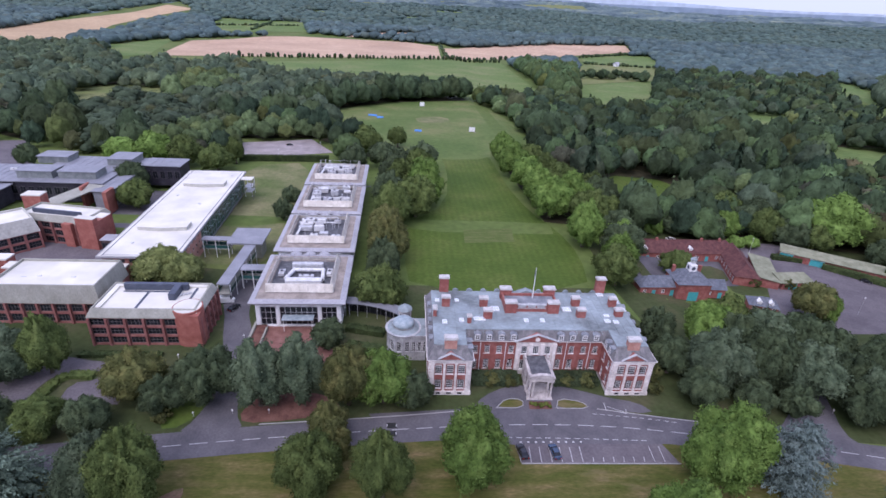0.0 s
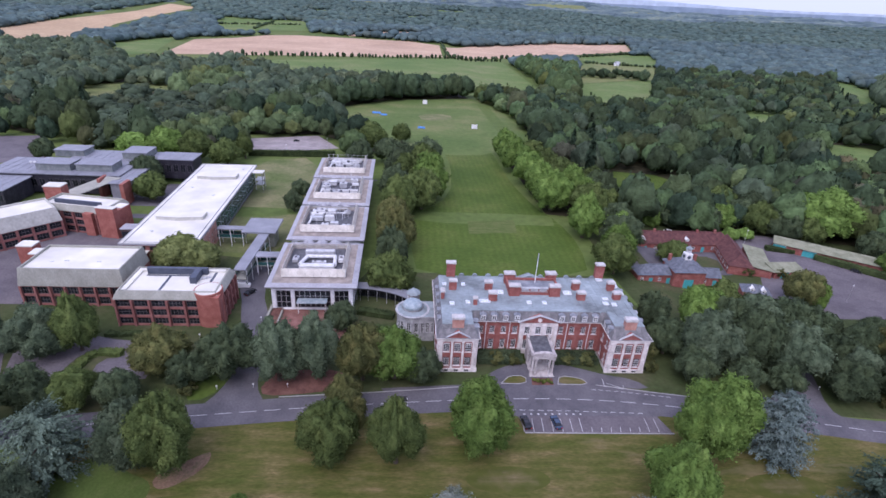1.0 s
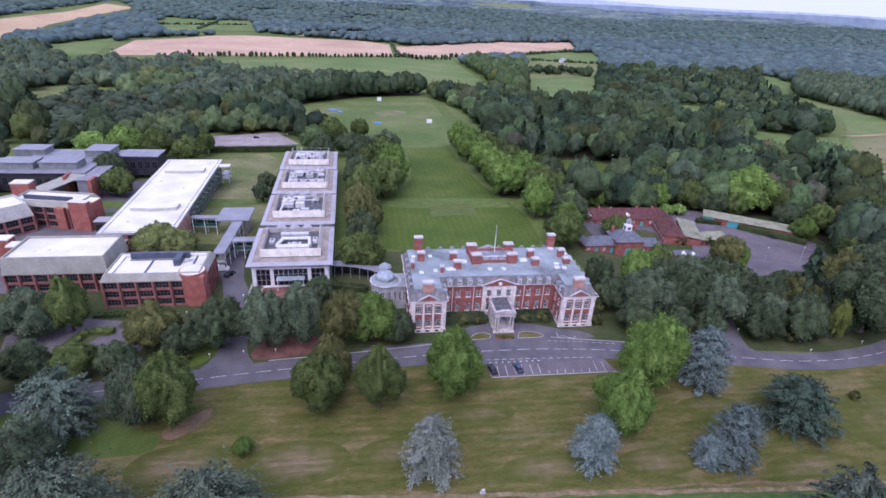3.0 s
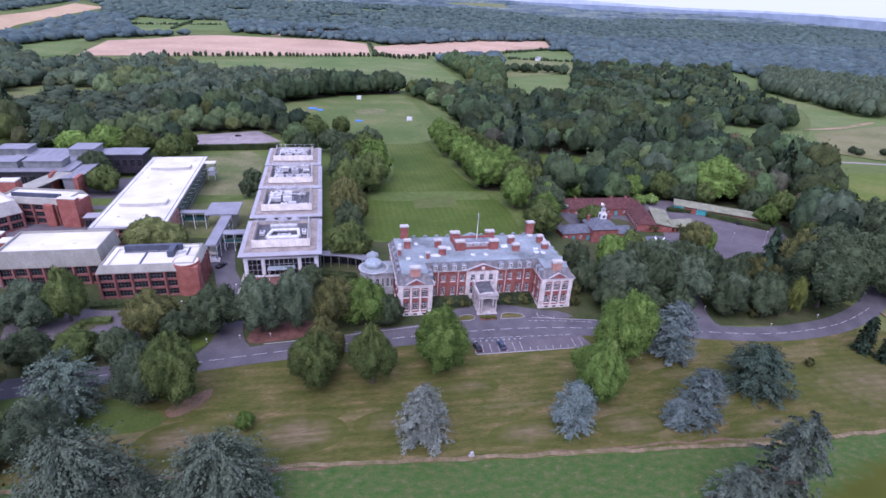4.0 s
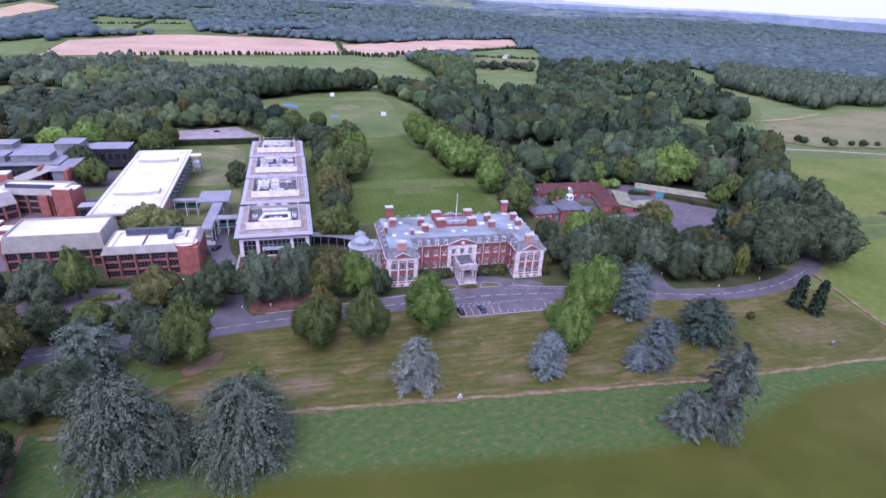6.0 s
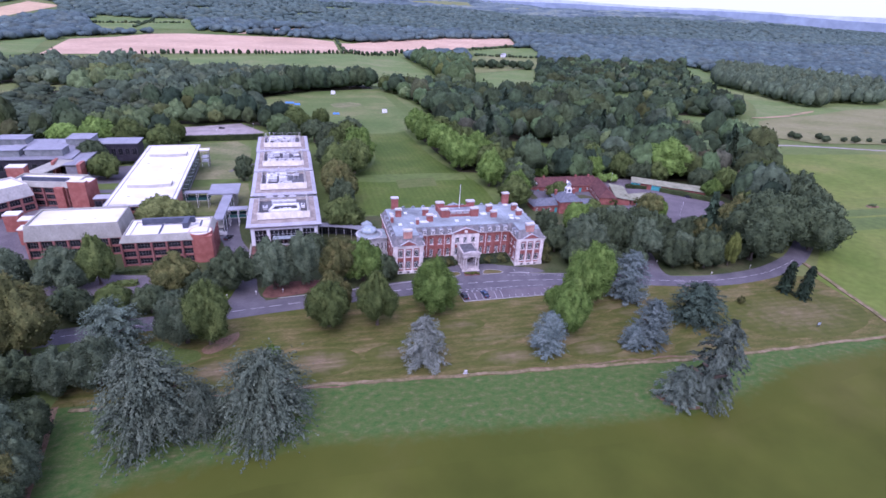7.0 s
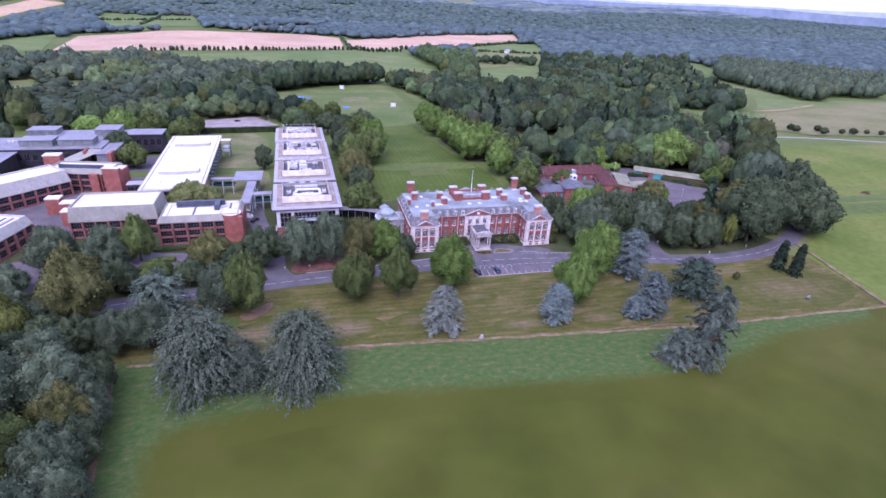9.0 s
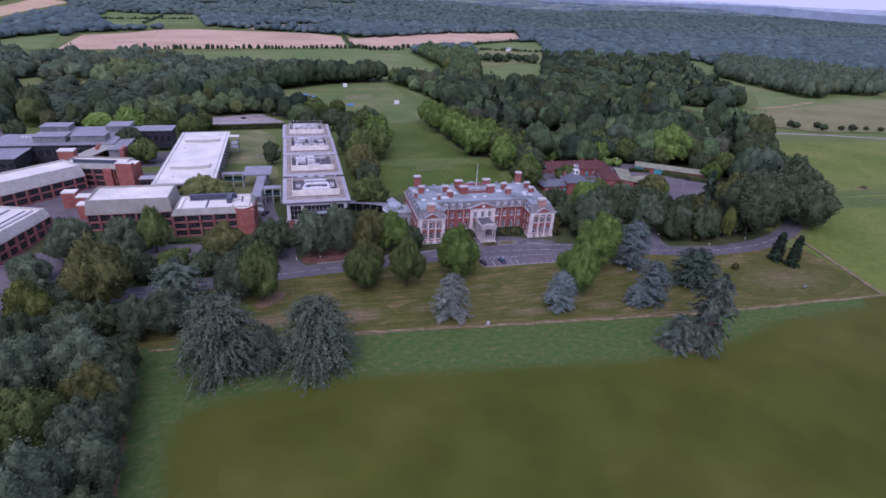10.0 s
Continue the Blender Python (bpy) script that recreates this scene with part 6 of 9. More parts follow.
def grid_solid(bm, us, zs, full, y0, y1):
    """One connected plate of cells between y0 and y1: full(u, z) says which cells are solid, the rest are openings."""
    cells = {(i, j) for i in range(len(us) - 1) for j in range(len(zs) - 1) if full((us[i] + us[i + 1]) / 2, (zs[j] + zs[j + 1]) / 2)}
    vs = {}
    def v(i, j, k):
        if (i, j, k) not in vs:
            vs[i, j, k] = bm.verts.new((us[i], y1 if k else y0, zs[j]))
        return vs[i, j, k]
    for i, j in cells:
        bm.faces.new((v(i, j, 0), v(i + 1, j, 0), v(i + 1, j + 1, 0), v(i, j + 1, 0)))
        bm.faces.new((v(i, j, 1), v(i, j + 1, 1), v(i + 1, j + 1, 1), v(i + 1, j, 1)))
        for (di, dj), (a, b) in (((-1, 0), ((0, 0), (0, 1))), ((1, 0), ((1, 0), (1, 1))), ((0, -1), ((0, 0), (1, 0))), ((0, 1), ((0, 1), (1, 1)))):
            if (i + di, j + dj) not in cells:
                bm.faces.new((v(i + a[0], j + a[1], 0), v(i + b[0], j + b[1], 0), v(i + b[0], j + b[1], 1), v(i + a[0], j + a[1], 1)))
    return bm


def cuts(vals):
    out = []
    for x in sorted(vals):
        if not out or x - out[-1] > 1e-4:
            out.append(x)
    return out


def sash_mesh(w, h, nx, ny, bar, material, pane_mat):
    """A window frame with glazing bars, and its pane; both lie in the XZ plane, centred at the sill, facing -Y."""
    key = (round(w, 2), round(h, 2), nx, ny, bar, material, pane_mat)
    if key not in SASHES:
        o = max(bar * 1.4, 0.075)
        xb = [(-w / 2, -w / 2 + o), (w / 2 - o, w / 2)] + [(-w / 2 + w * i / nx - bar / 2, -w / 2 + w * i / nx + bar / 2) for i in range(1, nx)]
        zb = [(0, o), (h - o, h)] + [(h * j / ny - bar / 2, h * j / ny + bar / 2) for j in range(1, ny)]
        hit = lambda u, z: any(a < u < b for a, b in xb) or any(a < z < b for a, b in zb)
        bm = grid_solid(bmesh.new(), cuts([c for p in xb for c in p]), cuts([c for p in zb for c in p]), hit, 0.0, 0.08)
        me = bpy.data.meshes.new("window")
        bmesh.ops.recalc_face_normals(bm, faces=bm.faces)
        bm.to_mesh(me)
        bm.free()
        me.materials.append(M[material])
        bm = boxed(-w / 2 + o * 0.6, w / 2 - o * 0.6, 0.03, 0.05, o * 0.6, h - o * 0.6)
        pe = bpy.data.meshes.new("pane")
        bm.to_mesh(pe)
        bm.free()
        pe.materials.append(M[pane_mat])
        SASHES[key] = (me, pe)
    return SASHES[key]


def window(parent, m, w, h, nx=3, ny=4, bar=0.05, material="sash", pane_mat="glass", name="window"):
    me, pe = sash_mesh(w, h, nx, ny, bar, material, pane_mat)
    ob = share(name, me, parent, m)
    share("pane", pe, ob, Matrix())
    return ob


def wall_frame(p0, p1):
    """Pose whose X runs from p0 to p1 and whose -Y faces outside (the wall seen from outside runs left to right)."""
    a = math.atan2(p1[1] - p0[1], p1[0] - p0[0])
    return Matrix.Translation((p0[0], p0[1], 0)) @ Matrix.Rotation(a, 4, "Z")


def wall(parent, p0, p1, z0, z1, openings, material, thick=0.4, name="wall", label=""):
    """A wall with real openings (x centre, sill, width, height)."""
    L = math.hypot(p1[0] - p0[0], p1[1] - p0[1])
    ops = [(x - w / 2, x + w / 2, s, s + h) for x, s, w, h in openings]
    us = cuts([0.0, L, *[min(max(a, 0), L) for o in ops for a in o[:2]]])
    zs = cuts([z0, z1, *[min(max(a, z0), z1) for o in ops for a in o[2:]]])
    bm = grid_solid(bmesh.new(), us, zs, lambda u, z: not any(a < u < b and c < z < d for a, b, c, d in ops), 0, thick)
    ob = part(name, bm, material, parent, label)
    ob.matrix_basis = wall_frame(p0, p1)
    return ob


def glazed_wall(parent, p0, p1, z0, z1, openings, material, nx=3, ny=4, bar=0.05, frame_mat="sash", pane_mat="glass", thick=0.4, inset=0.14, sill=None, label=""):
    """A wall with a window in each opening and a sill below it."""
    w_ = wall(parent, p0, p1, z0, z1, openings, material, thick, label=label)
    for x, s, w, h in openings:
        ob = window(w_, Matrix.Translation((x, inset, s)), w - 0.01, h - 0.01, nx, ny, bar, frame_mat, pane_mat)
        if sill:
            key = ("sill", round(w, 2), sill)
            if key not in SASHES:
                bm = boxed(-w / 2 - 0.12, w / 2 + 0.12, -0.26, -0.02, -0.16, -0.005)
                me = bpy.data.meshes.new("sill")
                bm.to_mesh(me); bm.free()
                me.materials.append(M[sill])
                SASHES[key] = me
            share("sill", SASHES[key], ob, Matrix())
    return w_


def solid(name, parent, material, *boxes, label="", bev=0.0):
    bm = bmesh.new()
    for b in boxes:
        box(bm, *b, bev=bev)
    return part(name, bm, material, parent, label)


def loft(name, parent, material, rings, label="", cap=True):
    """A skin through stacked plan outlines [(points, z) ...], closed above."""
    bm = bmesh.new()
    rows = [[bm.verts.new((x, y, z)) for x, y in pts] for pts, z in rings]
    for a, b in zip(rows, rows[1:]):
        n = len(a)
        for i in range(n):
            bm.faces.new((a[i], a[(i + 1) % n], b[(i + 1) % n], b[i]))
    if cap:
        bm.faces.new(rows[-1])
    return part(name, bm, material, parent, label)


def rect(x0, x1, y0, y1):
    return [(x0, y0), (x1, y0), (x1, y1), (x0, y1)]


def gable(name, parent, material, x0, x1, y, z, rise, depth):
    """A triangular pediment whose face looks to -Y."""
    bm = bmesh.new()
    f = [bm.verts.new(c) for c in ((x0, y, z), (x1, y, z), ((x0 + x1) / 2, y, z + rise))]
    b = [bm.verts.new(c) for c in ((x0, y + depth, z), (x1, y + depth, z), ((x0 + x1) / 2, y + depth, z + rise))]
    bm.faces.new(f); bm.faces.new(b)
    for i in range(3):
        bm.faces.new((f[i], f[(i + 1) % 3], b[(i + 1) % 3], b[i]))
    return part(name, bm, material, parent)


def rake(name, parent, material, x0, x1, y, z, rise, depth, t=0.3):
    """The raking cornice of a pediment: two sloped bars."""
    bm = bmesh.new()
    xm = (x0 + x1) / 2
    for a, b in (((x0, z), (xm, z + rise)), ((x1, z), (xm, z + rise))):
        q = [bm.verts.new((px, py, pz + dz)) for py in (y, y + depth) for (px, pz) in (a, b) for dz in (0, t)]
        for i in ((0, 1, 3, 2), (4, 5, 7, 6), (0, 1, 5, 4), (2, 3, 7, 6), (1, 3, 7, 5), (0, 2, 6, 4)):
            bm.faces.new([q[k] for k in i])
    return part(name, bm, material, parent)


# ---- the country house ----
def make_house():
    H = thing("country_house", 0, 0, 0, "large red brick country house with stone trim and lead roof", "house")
    EV, RF = 9.7, 12.0
    WX, CX = 4.65, 20.45          # half width and centre of a wing
    yc, yr = 7.2, 26.0
    g = -0.2
    # wings: stone front with pilasters, brick sides
    for s in (-1, 1):
        c = s * CX - 0.2
        x0, x1 = c - WX, c + WX
        ops = [(WX + d, zz, 1.5, hh) for d in (-2.55, 0, 2.55) for zz, hh in ((1.75, 2.45), (5.75, 2.2))]
        glazed_wall(H, (x0, 0), (x1, 0), 1.0, EV - 0.9, ops, "brick", 3, 4, 0.055, sill="sash")
        solid("plinth", H, "stone", (x0 - 0.25, x1 + 0.25, -0.25, 0.4, g, 1.0), label="pale stone plinth", bev=0.06)
        for k, d in enumerate((-2.4, 0, 2.4)):
            solid("basement_window", H, "glass", (c + d - 0.5, c + d + 0.5, -0.27, -0.2, 0.3, 0.75))
        for d in (-3.85, -1.28, 1.28, 3.85):
            w_ = 0.75 if abs(d) > 2 else 0.5
            bm = boxed(c + d - w_ / 2, c + d + w_ / 2, -0.28, -0.003, 1.25, EV - 1.15)
            box(bm, c + d - w_ / 2 - 0.12, c + d + w_ / 2 + 0.12, -0.36, -0.003, EV - 1.15, EV - 0.9)
            box(bm, c + d - w_ / 2 - 0.1, c + d + w_ / 2 + 0.1, -0.34, -0.003, 1.0, 1.25)
            part("pilaster", bm, "stone", H)
        for d in (-2.55, 0, 2.55):        # pale lintels and aprons of the windows
            solid("lintel", H, "stone", (c + d - 0.72, c + d + 0.72, -0.08, -0.002, 7.97, 8.25))
        solid("entablature", H, "stone", (x0 - 0.1, x1 + 0.1, -0.30, 0.4, EV - 0.9, EV - 0.35))
        # side walls
        inner = (c - s * WX)
        if s > 0:
            p0, p1 = (inner, yc), (inner, 0.42)
        else:
            p0, p1 = (inner, 0.42), (inner, yc)
        L = yc - 0.42
        ops2 = [(L * f, zz, 1.15, hh) for f in (0.3, 0.72) for zz, hh in ((1.75, 2.45), (5.75, 2.2))]
        glazed_wall(H, p0, p1, 1.0, EV - 0.35, ops2, "brick", 3, 4, 0.055, sill="sash")
        outer = (c + s * WX)
        p0, p1 = ((outer, 0.42), (outer, yr)) if s > 0 else ((outer, yr), (outer, 0.42))
        L = yr - 0.42
        ops3 = [(L * (i + 0.5) / 8, zz, 1.15, hh) for i in range(8) for zz, hh in ((1.75, 2.45), (5.75, 2.2))]
        glazed_wall(H, p0, p1, 1.0, EV - 0.35, ops3, "brick", 3, 4, 0.055, sill="sash")
        solid("plinth", H, "stone", (min(outer, outer - s * 0.4), max(outer, outer - s * 0.4), 0.42, yr, g, 1.0))
        solid("plinth", H, "stone", (min(inner, inner + s * 0.4), max(inner, inner + s * 0.4), 0.42, yc, g, 1.0))
        # quoins at the front corners
        qa = boxed(-0.42, 0.42, -0.12, 0.30, 0, 0.42, bev=0.03)
        q = part("quoin", qa, "stone", H)
        q.matrix_basis = pose(x0 + 0.36, 0, 1.05)
        qm = q.data
        for i in range(14):
            for cx, sx in ((x0, 1), (x1, -1)):
                if i == 0 and cx == x0:
                    continue
                wide = 0.42 if i % 2 == 0 else 0.28
                ob = share("quoin", qm, H, Matrix.Translation((cx + sx * (wide - 0.06), -0.004, 1.05 + i * 0.545)) @ Matrix.Diagonal((wide / 0.42, 1, 1, 1)))
            for side, sy in ((inner, 1), (outer, 1)):
                rot = Matrix.Rotation(radians(90), 4, "Z")
                wide = 0.28 if i % 2 == 0 else 0.42
                share("quoin", qm, H, Matrix.Translation((side - 0.09 * (1 if side > c else -1) + (0.0), 0.02 + wide, 1.05 + i * 0.545)) @ rot @ Matrix.Diagonal((wide / 0.42, 0.72, 1, 1)))
        gable("pediment", H, "brick", c - 2.6, c + 2.6, -0.22, EV, 1.45, 2.4)
        rake("pediment_cornice", H, "stone_grey", c - 2.9, c + 2.9, -0.42, EV, 1.62, 0.6, 0.16)
        bm = boxed(c - 1.35, c + 1.35, 1.5, 2.9, 10.4, 13.7)
        ch = part("chimney", bm, "brick_pink", H)
        solid("chimney_cap", ch, "stone_cap", (c - 1.55, c + 1.55, 1.3, 3.1, 13.7, 14.0), (c - 1.45, c + 1.45, 1.4, 3.0, 14.0, 14.25))
    # centre: brick wall with the stone frontispiece
    x0, x1 = -CX - 0.2 + WX, CX - 0.2 - WX
    def cw(xa, xb, xs, nx=3):
        ops = [(x - xa, zz, 1.2, hh) for x in xs for zz, hh in ((1.75, 2.6), (6.1, 2.15))]
        return glazed_wall(H, (xa, yc), (xb, yc), 1.0, EV - 0.35, ops, "brick", nx, 4, 0.055, sill="sash")
    cw(x0, -4.9, (-14.4, -11.6, -8.75, -5.95))
    cw(4.5, x1, (5.55, 8.35, 11.2, 14.0))
    ops = [(4.7 + d, zz, 1.35, hh) for d in (-2.75, 0, 2.75) for zz, hh in ((1.75, 2.6), (6.1, 2.15))]
    glazed_wall(H, (-4.9, yc - 0.35), (4.5, yc - 0.35), 1.0, EV - 0.35, ops, "stone", 3, 4, 0.055, sill="sash")
    for d in (-4.3, -1.37, 1.37, 4.3):
        bm = boxed(-0.2 + d - 0.4, -0.2 + d + 0.4, yc - 0.75, yc - 0.353, 1.0, EV - 0.9)
        box(bm, -0.2 + d - 0.5, -0.2 + d + 0.5, yc - 0.82, yc - 0.353, EV - 0.9, EV - 0.6)
        part("pilaster", bm, "stone", H)
    for d in (-2.75, 0, 2.75):
        solid("brick_panel", H, "brick", (-0.2 + d - 0.75, -0.2 + d + 0.75, yc - 0.39, yc - 0.354, 4.5, 5.85))
    solid("plinth", H, "stone", (x0 + 0.4, x1 - 0.4, yc - 0.12, yc + 0.4, g, 1.0))
    gable("pediment", H, "brick", -5.0, 4.6, yc - 0.7, EV, 1.75, 2.6)
    rake("pediment_cornice", H, "stone_grey", -5.5, 5.1, yc - 1.0, EV, 2.0, 0.7, 0.16)
    bm = bmesh.new()
    bmesh.ops.create_cone(bm, cap_ends=True, segments=16, radius1=0.55, radius2=0.55, depth=0.12, matrix=Matrix.Translation((-0.2, yc - 0.76, EV + 0.72)) @ Matrix.Rotation(radians(90), 4, "X"))
    part("roundel", bm, "stone", H)
    for x in (-13.2, -7.3, 7.0, 12.6):      # rainwater pipes
        part("downpipe", cyl(bmesh.new(), x, yc - 0.12, 0.2, EV - 0.3, 0.08, n=8), "sash", H)
    # rear wall
    ops = [((i + 0.5) * 50 / 15, zz, 1.2, hh) for i in range(15) for zz, hh in ((1.75, 2.6), (6.1, 2.15))]
    glazed_wall(H, (25.0, yr), (-25.0, yr), g, EV - 0.35, ops, "brick", 3, 4, 0.06)
    # cornice all round, mansard and flat lead roof
    E = [(x - 0.2, y) for x, y in ((-CX - WX, 0), (-CX + WX, 0), (-CX + WX, yc), (CX - WX, yc), (CX - WX, 0), (CX + WX, 0), (CX + WX, yr), (-CX - WX, yr))]
    def grow(d, fy=0.0):
        sx = [-1, 1, 1, -1, -1, 1, 1, -1]
        sy = [-1, -1, -1, -1, -1, -1, 1, 1]
        return [(x + d * a, y + d * b + (fy if i in (0, 1, 4, 5) else 0)) for i, ((x, y), a, b) in enumerate(zip(E, sx, sy))]
    loft("cornice", H, "stone", [(grow(0.05), EV - 0.35), (grow(0.45), EV - 0.15), (grow(0.55), EV), (grow(-0.1), EV + 0.02)], cap=False)
    loft("mansard", H, "mansard", [(grow(0.42), EV + 0.02), (grow(0.15), EV + 0.12), (grow(-1.1, 1.1), RF)], cap=False)
    loft("flat_roof", H, "lead", [(grow(-1.0, 1.1), RF - 0.15), (grow(-1.0, 1.1), RF + 0.08)], label="bluish grey lead sheet roof")
    # roll joints in the lead
    rb = boxed(-0.05, 0.05, -9, 9, 0, 0.07)
    roll = part("lead_roll", rb, "lead", H)
    roll.matrix_basis = pose(-22.8, 15.5, RF + 0.08)
    for i in range(1, 24):
        x = -22.8 + i * 1.98
        if abs(x + 0.2) > 7.6:
            share("lead_roll", roll.data, H, pose(x, 15.5, RF + 0.08))
    for x in (-4.5, -1.5, 1.5, 4.5):
        share("lead_roll", roll.data, H, Matrix.Translation((x, 10.9, RF + 0.08)) @ Matrix.Diagonal((1, 0.26, 1, 1)))
    # scalloped parapet at the back
    for i in range(11):
        x = -18 + i * 3.6
        if abs(abs(x) - 20) > 1.6:
            bm = cyl(bmesh.new(), 0, 0, -0.22, 0.22, 0.75, n=16)
            ob = part("parapet_scallop", bm, "lead", H)
            ob.matrix_basis = Matrix.Translation((x, yr - 1.0, RF + 0.1)) @ Matrix.Rotation(radians(90), 4, "X")
    # dormers
    def dormer(m):
        d = solid("dormer", H, "lead_dark", (-0.75, -0.55, 0.02, 1.9, 0.0, 1.55), (0.55, 0.75, 0.02, 1.9, 0.0, 1.55), (-0.55, 0.55, 0.25, 1.9, 0.0, 0.3))
        bm = bmesh.new()
        for sgn in (-1, 1):
            q = [bm.verts.new(c) for c in ((sgn * 0.85, -0.12, 1.5), (0, -0.12, 1.85), (0, 2.1, 1.85), (sgn * 0.85, 2.1, 1.5),
                                           (sgn * 0.85, -0.12, 1.6), (0, -0.12, 1.95), (0, 2.1, 1.95), (sgn * 0.85, 2.1, 1.6))]
            for i in ((0, 1, 2, 3), (4, 5, 6, 7), (0, 1, 5, 4), (2, 3, 7, 6), (0, 3, 7, 4)):
                bm.faces.new([q[k] for k in i])
        part("dormer_roof", bm, "lead_dark", d)
        bm = bmesh.new()
        f = [bm.verts.new(c) for c in ((-0.72, -0.02, 1.5), (0.72, -0.02, 1.5), (0, -0.02, 1.82))]
        b2 = [bm.verts.new(c) for c in ((-0.72, 0.1, 1.5), (0.72, 0.1, 1.5), (0, 0.1, 1.82))]
        bm.faces.new(f); bm.faces.new(b2)
        for i in range(3):
            bm.faces.new((f[i], f[(i + 1) % 3], b2[(i + 1) % 3], b2[i]))
        part("dormer_gable", bm, "sash", d)
        window(d, pose(0, 0.0, 0.12), 1.16, 1.36, 2, 2, 0.11)
        d.matrix_basis = m
        return d
    for x in (5.55, 8.35, 11.2, 13.9):
        dormer(pose(x - 0.2, yc - 0.25, EV + 0.12))
        dormer(pose(-x - 0.2, yc - 0.25, EV + 0.12))
    for y in (2.6, 4.9):
        dormer(pose(CX - WX - 0.45, y, EV + 0.12, 0, 0, -90))
        dormer(pose(-CX + WX + 0.05, y, EV + 0.12, 0, 0, 90))
    for y in (6, 9.5, 13, 16.5, 20):
        dormer(pose(-CX - WX - 0.1, y, EV + 0.12, 0, 0, -90))
        dormer(pose(CX + WX - 0.3, y, EV + 0.12, 0, 0, 90))
    # chimney stacks on the flat roof
    def stack(x, y, w, d, h, pots=0):
        ch = solid("chimney", H, "brick", (x - w / 2, x + w / 2, y - d / 2, y + d / 2, RF, RF + h - 0.45))
        solid("chimney_cap", ch, "stone_cap", (x - w / 2 - 0.2, x + w / 2 + 0.2, y - d / 2 - 0.2, y + d / 2 + 0.2, RF + h - 0.42, RF + h - 0.2),
              (x - w / 2 - 0.05, x + w / 2 + 0.05, y - d / 2 - 0.05, y + d / 2 + 0.05, RF + h - 0.2, RF + h))
        for i in range(pots):
            px = x - w / 2 + w * (i + 0.5) / pots
            part("chimney_pot", cyl(bmesh.new(), px, y, RF + h, RF + h + 0.45, 0.16, 0.13, 8), "tile", ch)
    for x, y, w, d, h in ((-21.0, 25.0, 2.3, 1.4, 4.4), (19.9, 25.6, 2.3, 1.4, 4.4), (-20.9, 18.0, 1.9, 1.3, 2.9), (-11.6, 18.2, 1.9, 1.3, 2.6),
                          (-11.2, 12.9, 2.0, 1.4, 2.6), (-15.8, 10.8, 0.9, 0.9, 2.2), (11.6, 18.9, 1.9, 1.3, 2.6), (11.6, 13.9, 2.0, 1.4, 2.4),
                          (21.0, 18.9, 1.8, 1.3, 2.6), (21.1, 14.4, 1.9, 1.3, 2.2), (-25.0 + 1.3, 13.8, 0.8, 1.6, 2.4)):
        stack(x, y, w, d, h)
    # raised attic block in the middle with its balustrade and four stacks
    at = solid("attic_block", H, "brick", (-6.7, 6.5, 15.6, 16.0, RF, RF + 1.9), (-6.7, 6.5, 21.0, 21.4, RF, RF + 1.9), (-6.7, -6.3, 16.0, 21.0, RF, RF + 1.9), (6.1, 6.5, 16.0, 21.0, RF, RF + 1.9))
    solid("attic_roof", at, "lead_dark", (-6.3, 6.1, 16.0, 21.0, RF + 1.0, RF + 1.3))
    solid("coping", at, "stone_grey", (-3.6, 3.4, 15.4, 16.2, RF + 1.9, RF + 2.1), (-3.6, 3.4, 15.45, 16.1, RF + 1.05, RF + 1.18))
    for i in range(3):
        solid("stone_panel", at, "stone_grey", (-3.4 + i * 2.3, -1.5 + i * 2.3, 15.5, 15.598, RF + 1.32, RF + 1.78))
    for x, y in ((-5.3, 15.6), (5.1, 15.6), (-5.6, 22.0), (5.6, 22.3)):
        stack(x, y, 2.7, 1.5, 3.2)
    gable("pediment", H, "lead", -3.8, 3.6, 22.6, RF + 0.4, 1.5, 1.6)
    # skylights
    sk = {}
    for x, y, w, d in ((-22.9, 20.2, 0.95, 1.3), (-18.0, 20.3, 0.95, 1.3), (-21.5, 10.8, 1.1, 1.3), (-17.5, 11.6, 1.0, 1.2), (-13.2, 12.2, 2.7, 1.3), (-8.9, 16.6, 1.9, 1.7),
                       (8.9, 16.8, 2.1, 1.8), (-2.1, 11.8, 1.0, 1.3), (1.8, 11.8, 1.0, 1.3), (19.6, 24.0, 1.6, 1.3), (18.2, 14.2, 1.3, 1.0), (17.6, 11.9, 1.3, 1.3),
                       (19.6, 11.5, 1.1, 1.3), (23.2, 17.0, 1.3, 1.5), (22.9, 20.6, 1.0, 1.5)):
        f = solid("skylight", H, "sash", (x - w / 2, x + w / 2, y - d / 2, y + d / 2, RF + 0.05, RF + 0.32))
        n = max(1, round(w / 0.75))
        for i in range(n):
            a = x - w / 2 + 0.1 + i * (w - 0.1) / n
            solid("pane", f, "glass_pale", (a, a + (w - 0.1) / n - 0.1, y - d / 2 + 0.1, y + d / 2 - 0.1, RF + 0.323, RF + 0.345))
    # flagpole
    pole = part("flagpole", cyl(bmesh.new(), 0.9, 20.0, RF + 1.3, RF + 9.6, 0.13, 0.07, 8), "sash", H)
    bm = bmesh.new()
    bmesh.ops.create_uvsphere(bm, u_segments=8, v_segments=6, radius=0.17, matrix=Matrix.Translation((0.9, 20.0, RF + 9.7)))
    part("finial", bm, "metal", pole)
    solid("flag", pole, "navy", (0.72, 0.80, 19.8, 20.2, RF + 7.6, RF + 9.1), label="furled dark flag")
